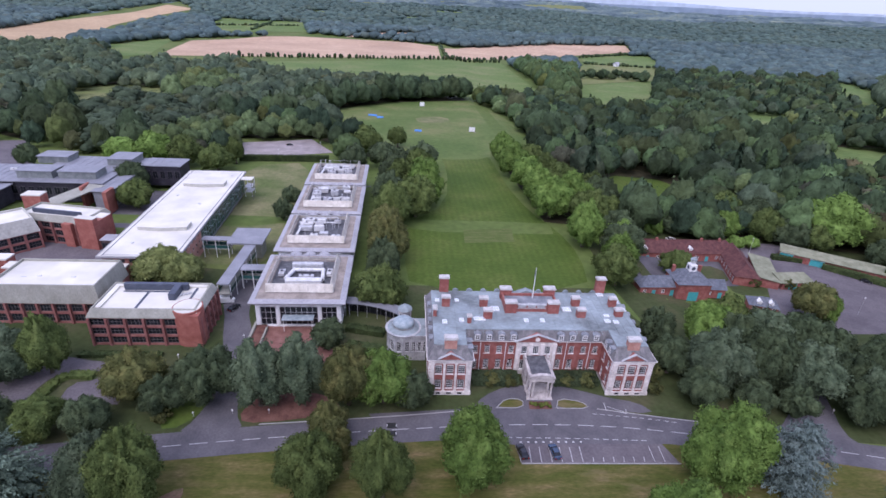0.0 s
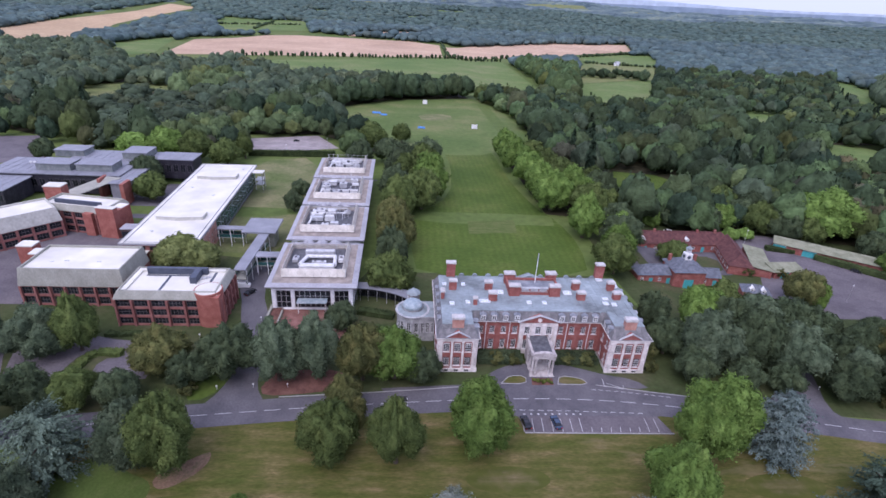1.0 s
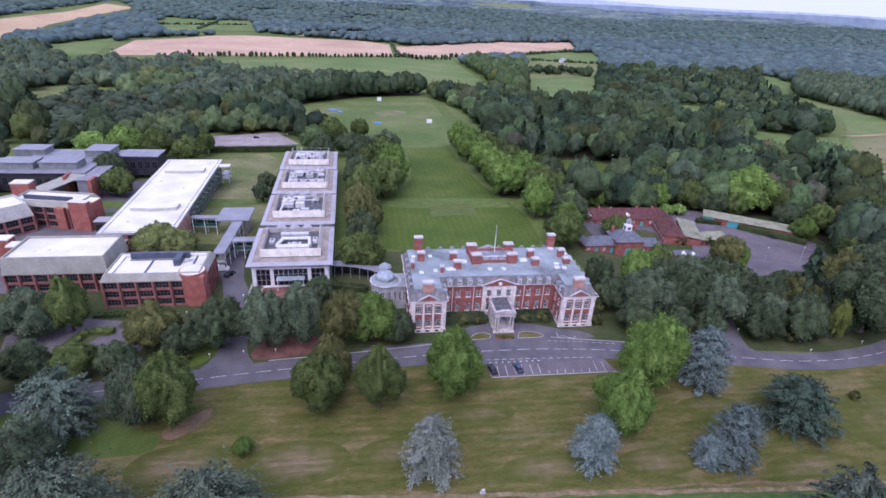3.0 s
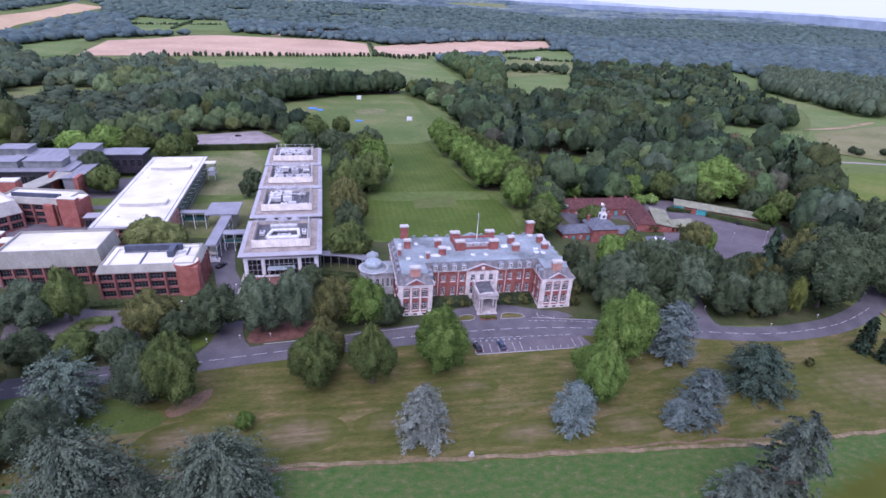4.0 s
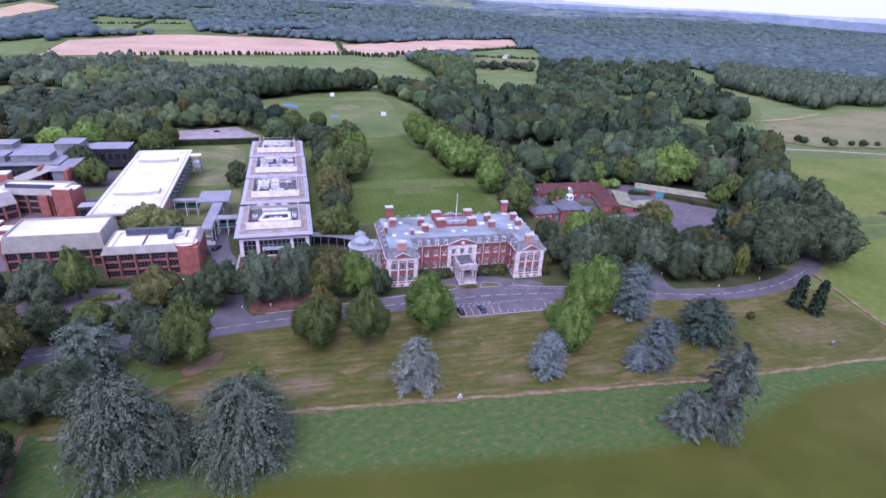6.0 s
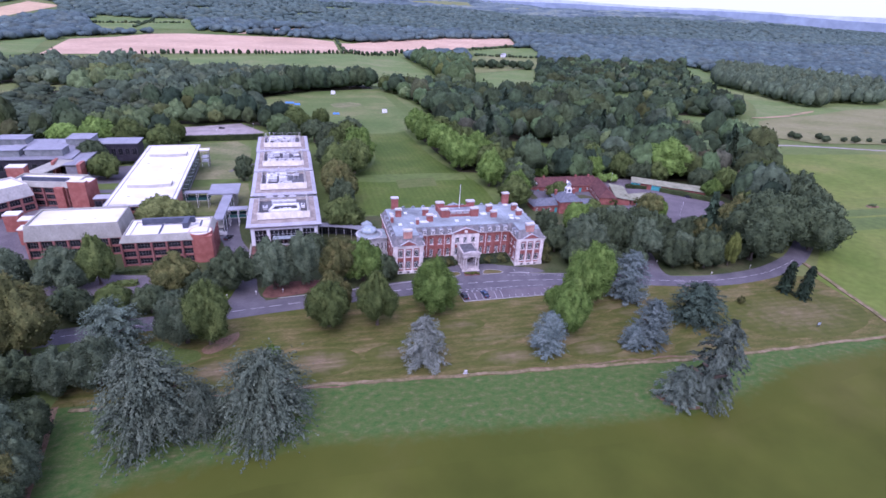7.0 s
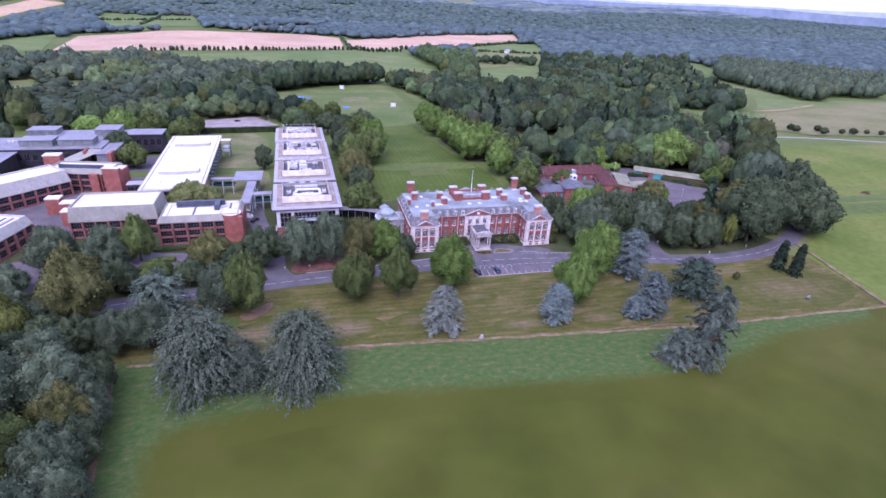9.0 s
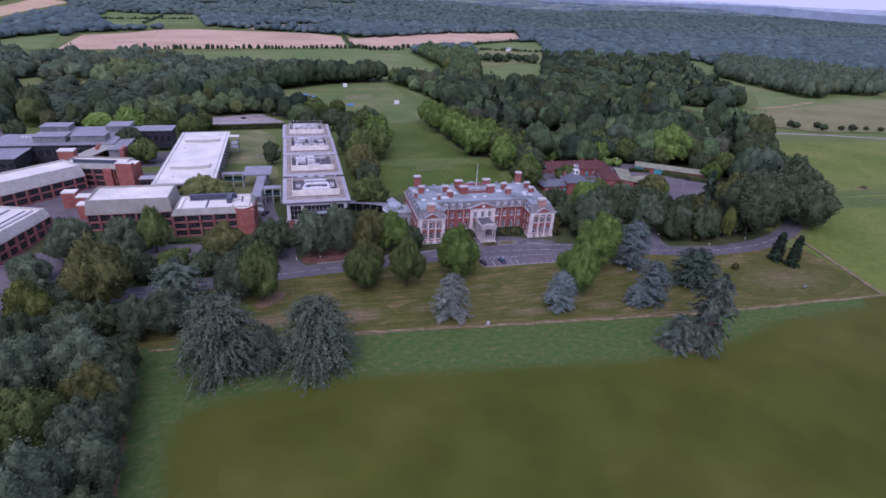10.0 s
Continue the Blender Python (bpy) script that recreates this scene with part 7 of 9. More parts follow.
    # porch: columned porte-cochere with a curved pediment
    P = solid("porch", H, "porch_stone", (-3.4, 2.9, -1.6, yc - 0.9, 5.0, 5.25), (-3.25, 2.75, -1.45, yc - 0.9, 5.25, 5.7), (-3.45, 2.95, -1.65, yc - 0.9, 5.7, 5.9))
    solid("porch_roof", P, "porch_lead", (-2.7, 2.2, -1.0, yc - 0.9, 5.9, 6.05))
    solid("parapet", P, "porch_stone", (-3.4, -3.05, -0.9, yc - 0.9, 5.903, 6.15), (2.55, 2.9, -0.9, yc - 0.9, 5.903, 6.15), (-3.4, -2.9, 4.6, yc - 0.9, 6.153, 6.8), (2.4, 2.9, 4.6, yc - 0.9, 6.153, 6.8))
    bm = bmesh.new()
    arc = [(-3.6, 5.9), *[(-0.25 + 3.3 * math.cos(a), 5.9 + 1.0 * math.sin(a)) for a in np.linspace(math.pi, 0, 11)], (3.1, 5.9)]
    fr = [bm.verts.new((x, -1.75, z)) for x, z in arc[1:-1]]
    bk = [bm.verts.new((x, -1.0, z)) for x, z in arc[1:-1]]
    bm.faces.new(fr); bm.faces.new(bk[::-1])
    for i in range(len(fr)):
        j = (i + 1) % len(fr)
        bm.faces.new((fr[i], fr[j], bk[j], bk[i]))
    part("curved_pediment", bm, "porch_stone", P)
    colm = bmesh.new()
    cyl(colm, 0, 0, 0.35, 4.6, 0.33, 0.27, 14)
    box(colm, -0.42, 0.42, -0.42, 0.42, 0.0, 0.35)
    box(colm, -0.40, 0.40, -0.40, 0.40, 4.6, 5.0)
    col = part("column", colm, "porch_stone", P)
    col.matrix_basis = pose(-2.95, -1.1, 0.0)
    for x, y in ((2.45, -1.1), (-2.05, -1.1), (1.55, -1.1), (-2.95, 1.2), (2.45, 1.2), (-2.95, 3.4), (2.45, 3.4)):
        share("column", col.data, P, pose(x, y, 0.0))
    solid("porch_wall", P, "porch_stone", (-3.2, -2.7, 3.9, yc - 0.9, 0, 5.0), (2.2, 2.7, 3.9, yc - 0.9, 0, 5.0), (-2.7, -1.0, yc - 1.5, yc - 0.9, 0, 5.0), (0.5, 2.2, yc - 1.5, yc - 0.9, 0, 5.0), (-1.0, 0.5, yc - 1.5, yc - 0.9, 3.2, 5.0))
    solid("door", P, "tile", (-1.0, 0.5, yc - 1.3, yc - 1.2, 0.3, 3.2), label="dark red front door")
    for i in range(3):
        solid("step", P, "porch_stone", (-3.6 + 0.1 * i, 3.1 - 0.1 * i, -1.9 + 0.35 * i, -1.55 + 0.35 * i, -0.05, 0.1 + 0.11 * i))
    solid("porch_floor", P, "porch_stone", (-3.2, 2.7, -0.85, yc - 1.5, -0.05, 0.34))
    P.matrix_basis = Matrix.Translation((-0.25, 0, 0)) @ Matrix.Diagonal((0.9, 1, 1, 1)) @ Matrix.Translation((0.25, 0, 0))
    return H


make_house()


# ---- rotunda, turret and covered link ----
def make_pavilion():
    P = thing("garden_pavilion", -30.5, 15.5, 0, "grey stone domed pavilion joined to the house", "pavilion")
    rr, cx = 4.0, -0.6
    ring = lambda r, n=24: [(cx + r * math.cos(a), r * math.sin(a)) for a in np.linspace(0, 2 * math.pi, n, endpoint=False)]
    n = 12
    pts = ring(rr, n)
    for i in range(n):
        a, b = pts[i], pts[(i + 1) % n]
        mx = (a[0] + b[0]) / 2
        L = math.hypot(b[0] - a[0], b[1] - a[1])
        if mx < 2.0:
            glazed_wall(P, a, b, 0, 7.0, [(L / 2, 2.6, 1.1, 2.8)], "stone_grey", 2, 4, 0.07, "sash")
    glazed_wall(P, (1.2, -3.6), (4.9, -3.6), 0, 7.0, [(0.75, 2.6, 0.9, 2.8), (2.1, 2.6, 0.9, 2.8), (3.3, 2.6, 0.7, 2.8)], "stone_grey", 2, 4, 0.07)
    wall(P, (4.9, 3.6), (1.2, 3.6), 0, 7.0, [], "stone_grey")
    loft("cornice", P, "stone_grey", [(ring(rr + 0.05), 7.0), (ring(rr + 0.4), 7.2), (ring(rr + 0.4), 7.4), (ring(rr - 0.2), 7.42)], cap=False)
    loft("lead_apron", P, "lead", [(ring(rr - 0.15), 7.42), (ring(rr * 0.70), 7.95), (ring(rr * 0.66), 7.97)])
    loft("drum", P, "stone_grey", [(ring(rr * 0.66), 7.95), (ring(rr * 0.66), 8.35), (ring(rr * 0.70), 8.4), (ring(rr * 0.70), 8.5)], cap=False)
    loft("dome", P, "copper", [(ring(rr * 0.66 * math.cos(q)), 8.5 + 1.55 * math.sin(q)) for q in np.linspace(0, 1.35, 7)], label="pale green copper dome")
    solid("flat_roof", P, "lead", (1.2, 5.0, -3.8, 3.8, 7.0, 7.3))
    solid("parapet", P, "stone_grey", (1.2, 5.0, -4.0, -3.8, 7.0, 7.5))
    T = thing("stone_turret", -30.8, 24.2, 0, "small grey stone turret with a lead cap", "turret")
    oc = lambda r: [(r * math.cos(a), r * math.sin(a)) for a in np.linspace(math.pi / 8, 2 * math.pi + math.pi / 8, 8, endpoint=False)]
    loft("wall", T, "stone_grey", [(oc(1.7), 0), (oc(1.7), 6.6), (oc(1.95), 6.75), (oc(1.95), 7.0)], cap=False)
    loft("cap", T, "lead", [(oc(2.0), 7.0), (oc(1.5), 7.5), (oc(0.5), 8.1), (oc(0.1), 8.5)])
    for i in range(8):
        a = math.pi / 4 * i
        window(T, Matrix.Translation((1.62 * math.cos(a), 1.62 * math.sin(a), 4.4)) @ Matrix.Rotation(a + math.pi / 2, 4, "Z"), 0.7, 1.8, 1, 2, 0.06)
    K = thing("covered_walkway", -39.5, 30.5, 0, "curved covered walkway with a grey roof on white posts", "walkway")
    line = spline([(-7.3, 2.0), (-2.0, 1.6), (4.0, -0.6), (8.0, -3.4)], 2)
    a, b = offset_line(line, 1.7), offset_line(line, -1.7)
    bm = bmesh.new()
    rows = [[bm.verts.new((p[0], p[1], z)) for p, z in ((u, 3.9), (u, 4.15), (v, 4.15), (v, 3.9))] for u, v in zip(a, b)]
    for r1, r2 in zip(rows, rows[1:]):
        for i in range(4):
            bm.faces.new((r1[i], r1[(i + 1) % 4], r2[(i + 1) % 4], r2[i]))
    bm.faces.new(rows[0]); bm.faces.new(rows[-1])
    part("roof", bm, "grey_roof", K)
    posts = offset_line(line, -1.5)
    for i in range(0, len(posts), 2):
        part("post", cyl(bmesh.new(), posts[i][0], posts[i][1], 0, 3.9, 0.07, n=8), "metal", K)
    inner = offset_line(line, 0.8)
    for (ax, ay), (bx, by) in zip(inner[::2], inner[2::2]):
        w_ = wall_frame((ax, ay), (bx, by))
        L = math.hypot(bx - ax, by - ay)
        window(K, w_ @ Matrix.Translation((L / 2, 0, 0.1)), L - 0.02, 3.75, 2, 2, 0.08, "dark_metal", "glass")


make_pavilion()


# ---- the glass office: four pavilions in a row ----
def make_pavilion_office(cx, y0, y1, front, plant_seed):
    cy = (y0 + y1) / 2
    hw, hd = 12.2, (y1 - y0) / 2
    O = thing("glass_office", cx, cy, 0, "white glazed office pavilion with a zinc roof border" + (" and entrance canopy" if front else ""), "office", "office pavilions", rz=1.0)
    w, d = hw - 1.3, hd - 1.6
    H = 6.9
    def bays(L, bays_):
        return bays_
    if front:
        ops = [(3.1, 0.5, 4.0, 5.6), (w, 0.5, 9.8, 5.6), (2 * w - 3.1, 0.5, 4.0, 5.6)]
        wl = wall(O, (-w, -d), (w, -d), 0, H, ops, "white_wall", 0.5)
        for (x, s, ww, hh), n in zip(ops, (3, 7, 3)):
            window(wl, Matrix.Translation((x, 0.3, s)), ww, hh, n, 3, 0.1, "metal", "glass")
        can = solid("entrance_canopy", O, "copper", (-4.0, 4.0, -d - 2.6, -d, 3.55, 3.75), label="glass entrance canopy")
        for x in (-3.6, 3.6):
            part("canopy_post", cyl(bmesh.new(), x, -d - 2.2, 0, 3.55, 0.09, n=8), "sash", can)
    else:
        wall(O, (-w, -d), (w, -d), 0, H, [], "white_wall", 0.5)
    wall(O, (w, d), (-w, d), 0, H, [], "white_wall", 0.5)
    for sgn in (-1, 1):
        p0, p1 = ((-w, d - 0.5), (-w, -d + 0.5)) if sgn < 0 else ((w, -d + 0.5), (w, d - 0.5))
        L = 2 * d - 1.0
        n = 5
        ops = [(L * (i + 0.5) / n, 0.6, L / n - 1.0, 5.5) for i in range(n)]
        glazed_wall(O, p0, p1, 0, H, ops, "white_wall", 3, 3, 0.09, "dark_metal", "glass_green", 0.5, 0.3)
    # oversailing roof: fascia, sloped zinc border and ballast deck
    R = lambda e: rect(-hw + e, hw - e, -hd + e, hd - e)
    loft("roof_border", O, "zinc", [(R(1.2), H), (R(0), H + 0.9), (R(0), H + 1.15), (R(1.5), H + 1.62), (R(1.55), H + 1.5)], cap=False, label="sloping zinc roof border")
    solid("roof_deck", O, "ballast", (-hw + 1.5, hw - 1.5, -hd + 1.5, hd - 1.5, H + 1.2, H + 1.52))
    for i in range(1, 24):        # standing seams on the border
        x = -hw + 2 * hw * i / 24
        bm = bmesh.new()
        for sgn in (-1, 1):
            q = [bm.verts.new(c) for c in ((x - 0.04, sgn * (hd - 0.02), H + 1.16), (x + 0.04, sgn * (hd - 0.02), H + 1.16), (x + 0.04, sgn * (hd - 1.46), H + 1.64), (x - 0.04, sgn * (hd - 1.46), H + 1.64))]
            q2 = [bm.verts.new(v.co + Vector((0, 0, 0.07))) for v in q]
            bm.faces.new(q2)
            for k in range(4):
                bm.faces.new((q[k], q[(k + 1) % 4], q2[(k + 1) % 4], q2[k]))
        if abs(x) < hw - 1.6:
            part("standing_seam", bm, "zinc", O)
        else:
            bm.free()
    # plant enclosure of sloping cream panels on posts
    z = H + 1.52
    ex, ey, eh = 8.7, hd - 4.4, 2.5
    pn = bmesh.new()
    q = [pn.verts.new(c) for c in ((-0.98, 0, 0.35), (0.98, 0, 0.35), (0.98, 0.75, eh), (-0.98, 0.75, eh))]
    q2 = [pn.verts.new(v.co + Vector((0, 0.12, 0.02))) for v in q]
    pn.faces.new(q); pn.faces.new(q2[::-1])
    for k in range(4):
        pn.faces.new((q[k], q[(k + 1) % 4], q2[(k + 1) % 4], q2[k]))
    first = part("screen_panel", pn, "plant_wall", O)
    nx_, ny_ = 8, max(4, round(2 * ey / 2.15))
    mats = []
    for i in range(nx_):
        sx = 2 * ex / nx_
        mats.append(Matrix.Translation((-ex + sx * (i + 0.5), -ey, z)) @ Matrix.Diagonal((sx / 2.0, 1, 1, 1)))
    for i in range(ny_):
        sy = 2 * ey / ny_
        mats.append(Matrix.Translation((ex, -ey + sy * (i + 0.5), z)) @ Matrix.Rotation(radians(90), 4, "Z") @ Matrix.Diagonal((sy / 2.0, 1, 1, 1)))
        mats.append(Matrix.Translation((-ex, -ey + sy * (i + 0.5), z)) @ Matrix.Rotation(radians(-90), 4, "Z") @ Matrix.Diagonal((sy / 2.0, 0.35, 0.8, 1)))
    for i in range(nx_):
        sx = 2 * ex / nx_
        mats.append(Matrix.Translation((-ex + sx * (i + 0.5), ey, z)) @ Matrix.Rotation(radians(180), 4, "Z") @ Matrix.Diagonal((sx / 2.0, 0.35, 0.55, 1)))
    first.matrix_basis = mats[0]
    for m in mats[1:]:
        share("screen_panel", first.data, O, m)
    for i in range(nx_ + 1):
        x = -ex + 2 * ex * i / nx_
        part("screen_post", boxed(x - 0.06, x + 0.06, -ey + 0.9, -ey + 1.02, z, z + eh - 0.1), "metal", O)
        if i % 2 == 0:
            part("screen_post", boxed(x - 0.06, x + 0.06, ey - 0.5, ey - 0.38, z, z + eh + 0.3), "metal", O)
    for zz in (1.3, eh + 0.2):
        solid("guard_rail", O, "metal", (-ex, ex, ey - 0.48, ey - 0.42, z + zz, z + zz + 0.07))
        solid("guard_rail", O, "metal", (-ex + 0.35, -ex + 0.42, -ey + 1, ey - 0.5, z + zz, z + zz + 0.07))
    solid("plant_floor", O, "porch_lead", (-ex + 0.4, ex - 0.4, -ey + 1.0, ey - 0.5, z + 0.02, z + 0.06))
    # machines
    r = random.Random(plant_seed)
    T = Matrix.Translation((cx, cy, 0)) @ Matrix.Rotation(radians(1.0), 4, "Z")
    def unit(x, y, w_, d_, h_, fans, label):
        e = new("air_handling_unit")
        e.matrix_basis = T @ Matrix.Translation((x, y, z + 0.06))
        tagged(e, label, "ventilation unit", "rooftop machines")
        solid("housing", e, r.choice(["duct", "duct", "metal"]), (-w_ / 2, w_ / 2, -d_ / 2, d_ / 2, 0.25, h_), bev=0.05)
        solid("skid", e, "dark_metal", (-w_ / 2, w_ / 2, -d_ / 2, -d_ / 2 + 0.2, 0, 0.25), (-w_ / 2, w_ / 2, d_ / 2 - 0.2, d_ / 2, 0, 0.25))
        for i in range(fans):
            fx = -w_ / 2 + w_ * (i + 0.5) / fans
            bm = cyl(bmesh.new(), fx, 0, h_, h_ + 0.25, min(0.55, d_ * 0.35), n=12)
            f = part("fan_cowl", bm, "metal", e)
            part("grille", cyl(bmesh.new(), fx, 0, h_ + 0.252, h_ + 0.29, min(0.44, d_ * 0.28), n=12), "dark_metal", f)
    def pipe(pts, rad, label):
        e = new("duct_run")
        e.matrix_basis = T @ Matrix.Translation((0, 0, z + 0.06))
        tagged(e, label, "duct", "rooftop machines")
        for (ax, ay, az), (bx, by, bz) in zip(pts, pts[1:]):
            dv = Vector((bx - ax, by - ay, bz - az))
            bm = bmesh.new()
            m = Matrix.Translation(((ax + bx) / 2, (ay + by) / 2, (az + bz) / 2)) @ dv.to_track_quat("Z", "Y").to_matrix().to_4x4()
            bmesh.ops.create_cone(bm, cap_ends=True, segments=10, radius1=rad, radius2=rad, depth=dv.length + rad, matrix=m)
            part("duct_length", bm, "duct", e)
        for (ax, ay, az) in pts:
            part("duct_leg", boxed(ax - 0.06, ax + 0.06, ay - 0.06, ay + 0.06, 0, az), "metal", e)
    if front:
        pipe([(-4.6, -3.0, 1.0), (-3.2, 1.8, 1.0), (4.8, 1.8, 1.0), (5.2, -3.4, 1.0)], 0.55, "large bent white ventilation duct on the roof")
        unit(0.2, 4.2, 8.5, 1.5, 1.9, 0, "long white air handling unit on the roof")
        unit(0.4, -4.6, 9.5, 1.9, 1.7, 0, "long white air handling unit on the roof")
        unit(-6.3, 0.5, 1.6, 2.6, 1.2, 1, "small grey roof fan unit")
        unit(6.6, 0.8, 1.4, 3.0, 1.2, 1, "small grey roof fan unit")
        unit(0.5, -1.2, 4.0, 1.2, 1.0, 2, "small grey roof fan unit")
    else:
        for i, y in enumerate(np.arange(-ey + 3.0, ey - 1.6, 3.1)):
            x = -ex + 2.0
            while x < ex - 1.6:
                w_ = r.uniform(1.4, 4.4)
                if x + w_ > ex - 1.0:
                    break
                if r.random() < 0.58:
                    unit(x + w_ / 2, y + r.uniform(-0.3, 0.3), w_, r.uniform(1.1, 2.1), r.uniform(0.9, 2.3), r.choice([0, 0, 1, 2]),
                         "grey and white ventilation unit on the office roof")
                x += w_ + r.uniform(0.4, 1.3)
        pipe([(-6.5, -ey + 4, 1.2), (-5.6, ey - 3, 1.2), (1, ey - 2.6, 1.2)], 0.4, "white ventilation duct on the roof")
        for k in range(3):
            yy = r.uniform(-ey + 2.5, ey - 2)
            pipe([(-7.2 + k, yy, 1.9), (r.uniform(2, 7), yy, 1.9), (r.uniform(2, 7), yy + r.uniform(-2, 2), 1.9)], 0.12, "slim silver pipe run above the roof machines")
        for k in range(7):
            e = new("vent_mast")
            e.matrix_basis = T @ Matrix.Translation((r.uniform(-ex + 1, ex - 1), r.uniform(-ey + 2, ey - 1), z + 0.06))
            tagged(e, "slim metal vent mast on the office roof", "vent pipe", "rooftop machines")
            hh = r.uniform(2.4, 3.8)
            part("mast_pipe", cyl(bmesh.new(), 0, 0, 0, hh, 0.09, n=7), "metal", e)
            part("mast_cowl", cyl(bmesh.new(), 0, 0, hh, hh + 0.3, 0.22, 0.1, 8), "duct", e)


for i, (cx, y0, y1) in enumerate(((-58.5, 24.0, 51.2), (-59.0, 53.6, 82.2), (-59.6, 83.4, 112.6), (-60.5, 113.8, 141.4))):
    make_pavilion_office(cx, y0, y1, i == 0, 5 + i)
J = thing("office_link", -59, 0, 0, "flat white glazed links between office pavilions", "link", kind="structure")
for y in (52.4, 82.8, 113.2):
    lk = solid("link_block", J, "white_wall", (-8.5, 7.5, y - 2.6, y + 2.6, 0, 6.6))
    for k in range(3):      # small arched roof lights over the joint
        bm = bmesh.new()
        arc = [(-7 + k * 4.2 + 2.0 * (1 - math.cos(a)), 6.6 + 1.5 * math.sin(a)) for a in np.linspace(0, math.pi, 7)]
        f = [bm.verts.new((x, y - 1.2, z)) for x, z in arc]
        b = [bm.verts.new((x, y + 1.2, z)) for x, z in arc]
        bm.faces.new(f); bm.faces.new(b[::-1])
        for a in range(len(f)):
            c = (a + 1) % len(f)
            bm.faces.new((f[a], f[c], b[c], b[a]))
        part("roof_vault", bm, "zinc", lk)
# forecourt walls of the office
fw = thing("forecourt_wall", -69.5, 14, 0, "low pale concrete forecourt walls", "wall", kind="structure")
solid("wall_length", fw, "concrete", (-0.3, 0.3, -9, 12, 0, 1.1), (3.0, 3.4, -7, 10, 0, 1.0))
solid("wall_length", fw, "concrete", (-0.3, 3.4, 11.9, 12.4, 0, 1.1))
solid("planter_soil", fw, "red_bed", (0.3, 3.0, -7, 11.9, 0, 0.5))


# ---- the white-roofed hall ----
def make_hall():
    Hh = thing("white_hall", -108.2, 85, 0, "long office hall with a white flat roof and green glass side", "office", rz=1.7)
    x0, x1, y0, y1 = -11.1, 11.1, -38.8, 38.8
    Z = 8.3
    L = 2 * 38.2
    glazed_wall(Hh, (10.2, -38.2), (10.2, -17.0), 0, Z, [(2.2 + 2.8 * i, zz, 1.0, 1.1) for i in range(7) for zz in (1.4, 3.9, 6.3)], "brick_pink", 1, 1, 0.08, "sash", "glass")
    ops = [(2.75 + 5.0 * i, 0.6, 4.6, 7.2) for i in range(11)]
    glazed_wall(Hh, (10.2, -17.0), (10.2, 38.2), 0, Z, ops, "frame_grey", 2, 4, 0.07, "zinc", "glass_green", 0.4, 0.1)
    glazed_wall(Hh, (-10.2, -38.2), (9.8, -38.2), 0, Z, [(2.2 + 3.1 * i, zz, 2.0, 1.3) for i in range(6) for zz in (1.2, 4.0, 6.5)], "brick_new", 2, 1, 0.08, "bronze", "glass")
    glazed_wall(Hh, (-10.2, 38.2), (-10.2, -37.8), 0, Z, [(3.0 + 4.4 * i, zz, 3.2, 1.5) for i in range(17) for zz in (1.2, 5.0)], "brick_new", 3, 1, 0.08, "bronze", "glass")
    wall(Hh, (10.2, 38.2), (-10.2, 38.2), 0, Z, [], "brick_new")
    solid("roof_slab", Hh, "membrane", (x0, x1, y0, y1, Z, Z + 0.55), label="bright white flat roof")
    solid("roof_edge", Hh, "zinc", (x0 - 0.12, x0, y0 - 0.12, y1 + 0.12, Z + 0.05, Z + 0.72), (x1, x1 + 0.12, y0 - 0.12, y1 + 0.12, Z + 0.05, Z + 0.72), (x0, x1, y0 - 0.12, y0, Z + 0.05, Z + 0.72), (x0, x1, y1, y1 + 0.12, Z + 0.05, Z + 0.72))
    for b_ in ((x1 - 1.3, x1 - 1.05, y0 + 0.6, y1 - 0.6, Z + 0.55, Z + 0.60), (x0 + 1.05, x0 + 1.3, y0 + 0.6, y1 - 0.6, Z + 0.55, Z + 0.60), (x0 + 1.3, x1 - 1.3, y0 + 1.0, y0 + 1.2, Z + 0.55, Z + 0.60)):
        solid("gutter", Hh, "navy", b_)
    for yy in (-18.5, 22.0):                 # low roof humps with a chevron ridge; shade on their sides painted as grey
        zt = Z + 0.552
        out = [(-7.4, yy - 2.0), (0, yy - 2.9), (7.4, yy - 2.0), (7.4, yy + 2.6), (0, yy + 1.4), (-7.4, yy + 2.6)]
        up = part("roof_hump", prism(bmesh.new(), out, zt, zt + 1.15), "concrete_pale", Hh)
        bm = bmesh.new()
        lo = [bm.verts.new((x * 1.015, y + (-0.1 if y < yy else 0.1), zt + 1.153)) for x, y in out]
        hi = [bm.verts.new((x * 1.015, y + (-0.1 if y < yy else 0.1), zt + 1.26)) for x, y in out]
        bm.faces.new(hi); bm.faces.new(lo[::-1])
        for k in range(6):
            bm.faces.new((lo[k], lo[(k + 1) % 6], hi[(k + 1) % 6], hi[k]))
        part("hump_cover", bm, "membrane", up)
    for x, y in ((-5, -30), (4, 2), (-6, 10), (7, 33)):
        solid("roof_vent", Hh, "duct", (x - 0.35, x + 0.35, y - 0.35, y + 0.35, Z + 0.55, Z + 0.95))
    sh = solid("end_canopy", Hh, "membrane", (x1 + 0.13, x1 + 4.6, y1 - 9.5, y1 - 6.0, Z + 0.1, Z + 0.45))
    for yy in (-9.2, -6.4):
        part("canopy_post", cyl(bmesh.new(), x1 + 4.2, y1 + yy, 0, Z + 0.1, 0.10, n=8), "frame_grey", sh)
    for yy in range(-14, 34, 5):              # sunshade brackets on the glass side
        solid("sunshade", Hh, "metal", (10.2, 11.6, yy, yy + 0.15, 5.4, 5.6))
    st = solid("escape_stair", Hh, "metal", (11.4, 14.4, y1 - 6, y1 - 1, 4.0, 4.2), (11.4, 14.4, y1 - 6, y1 - 1, 2.0, 2.2))
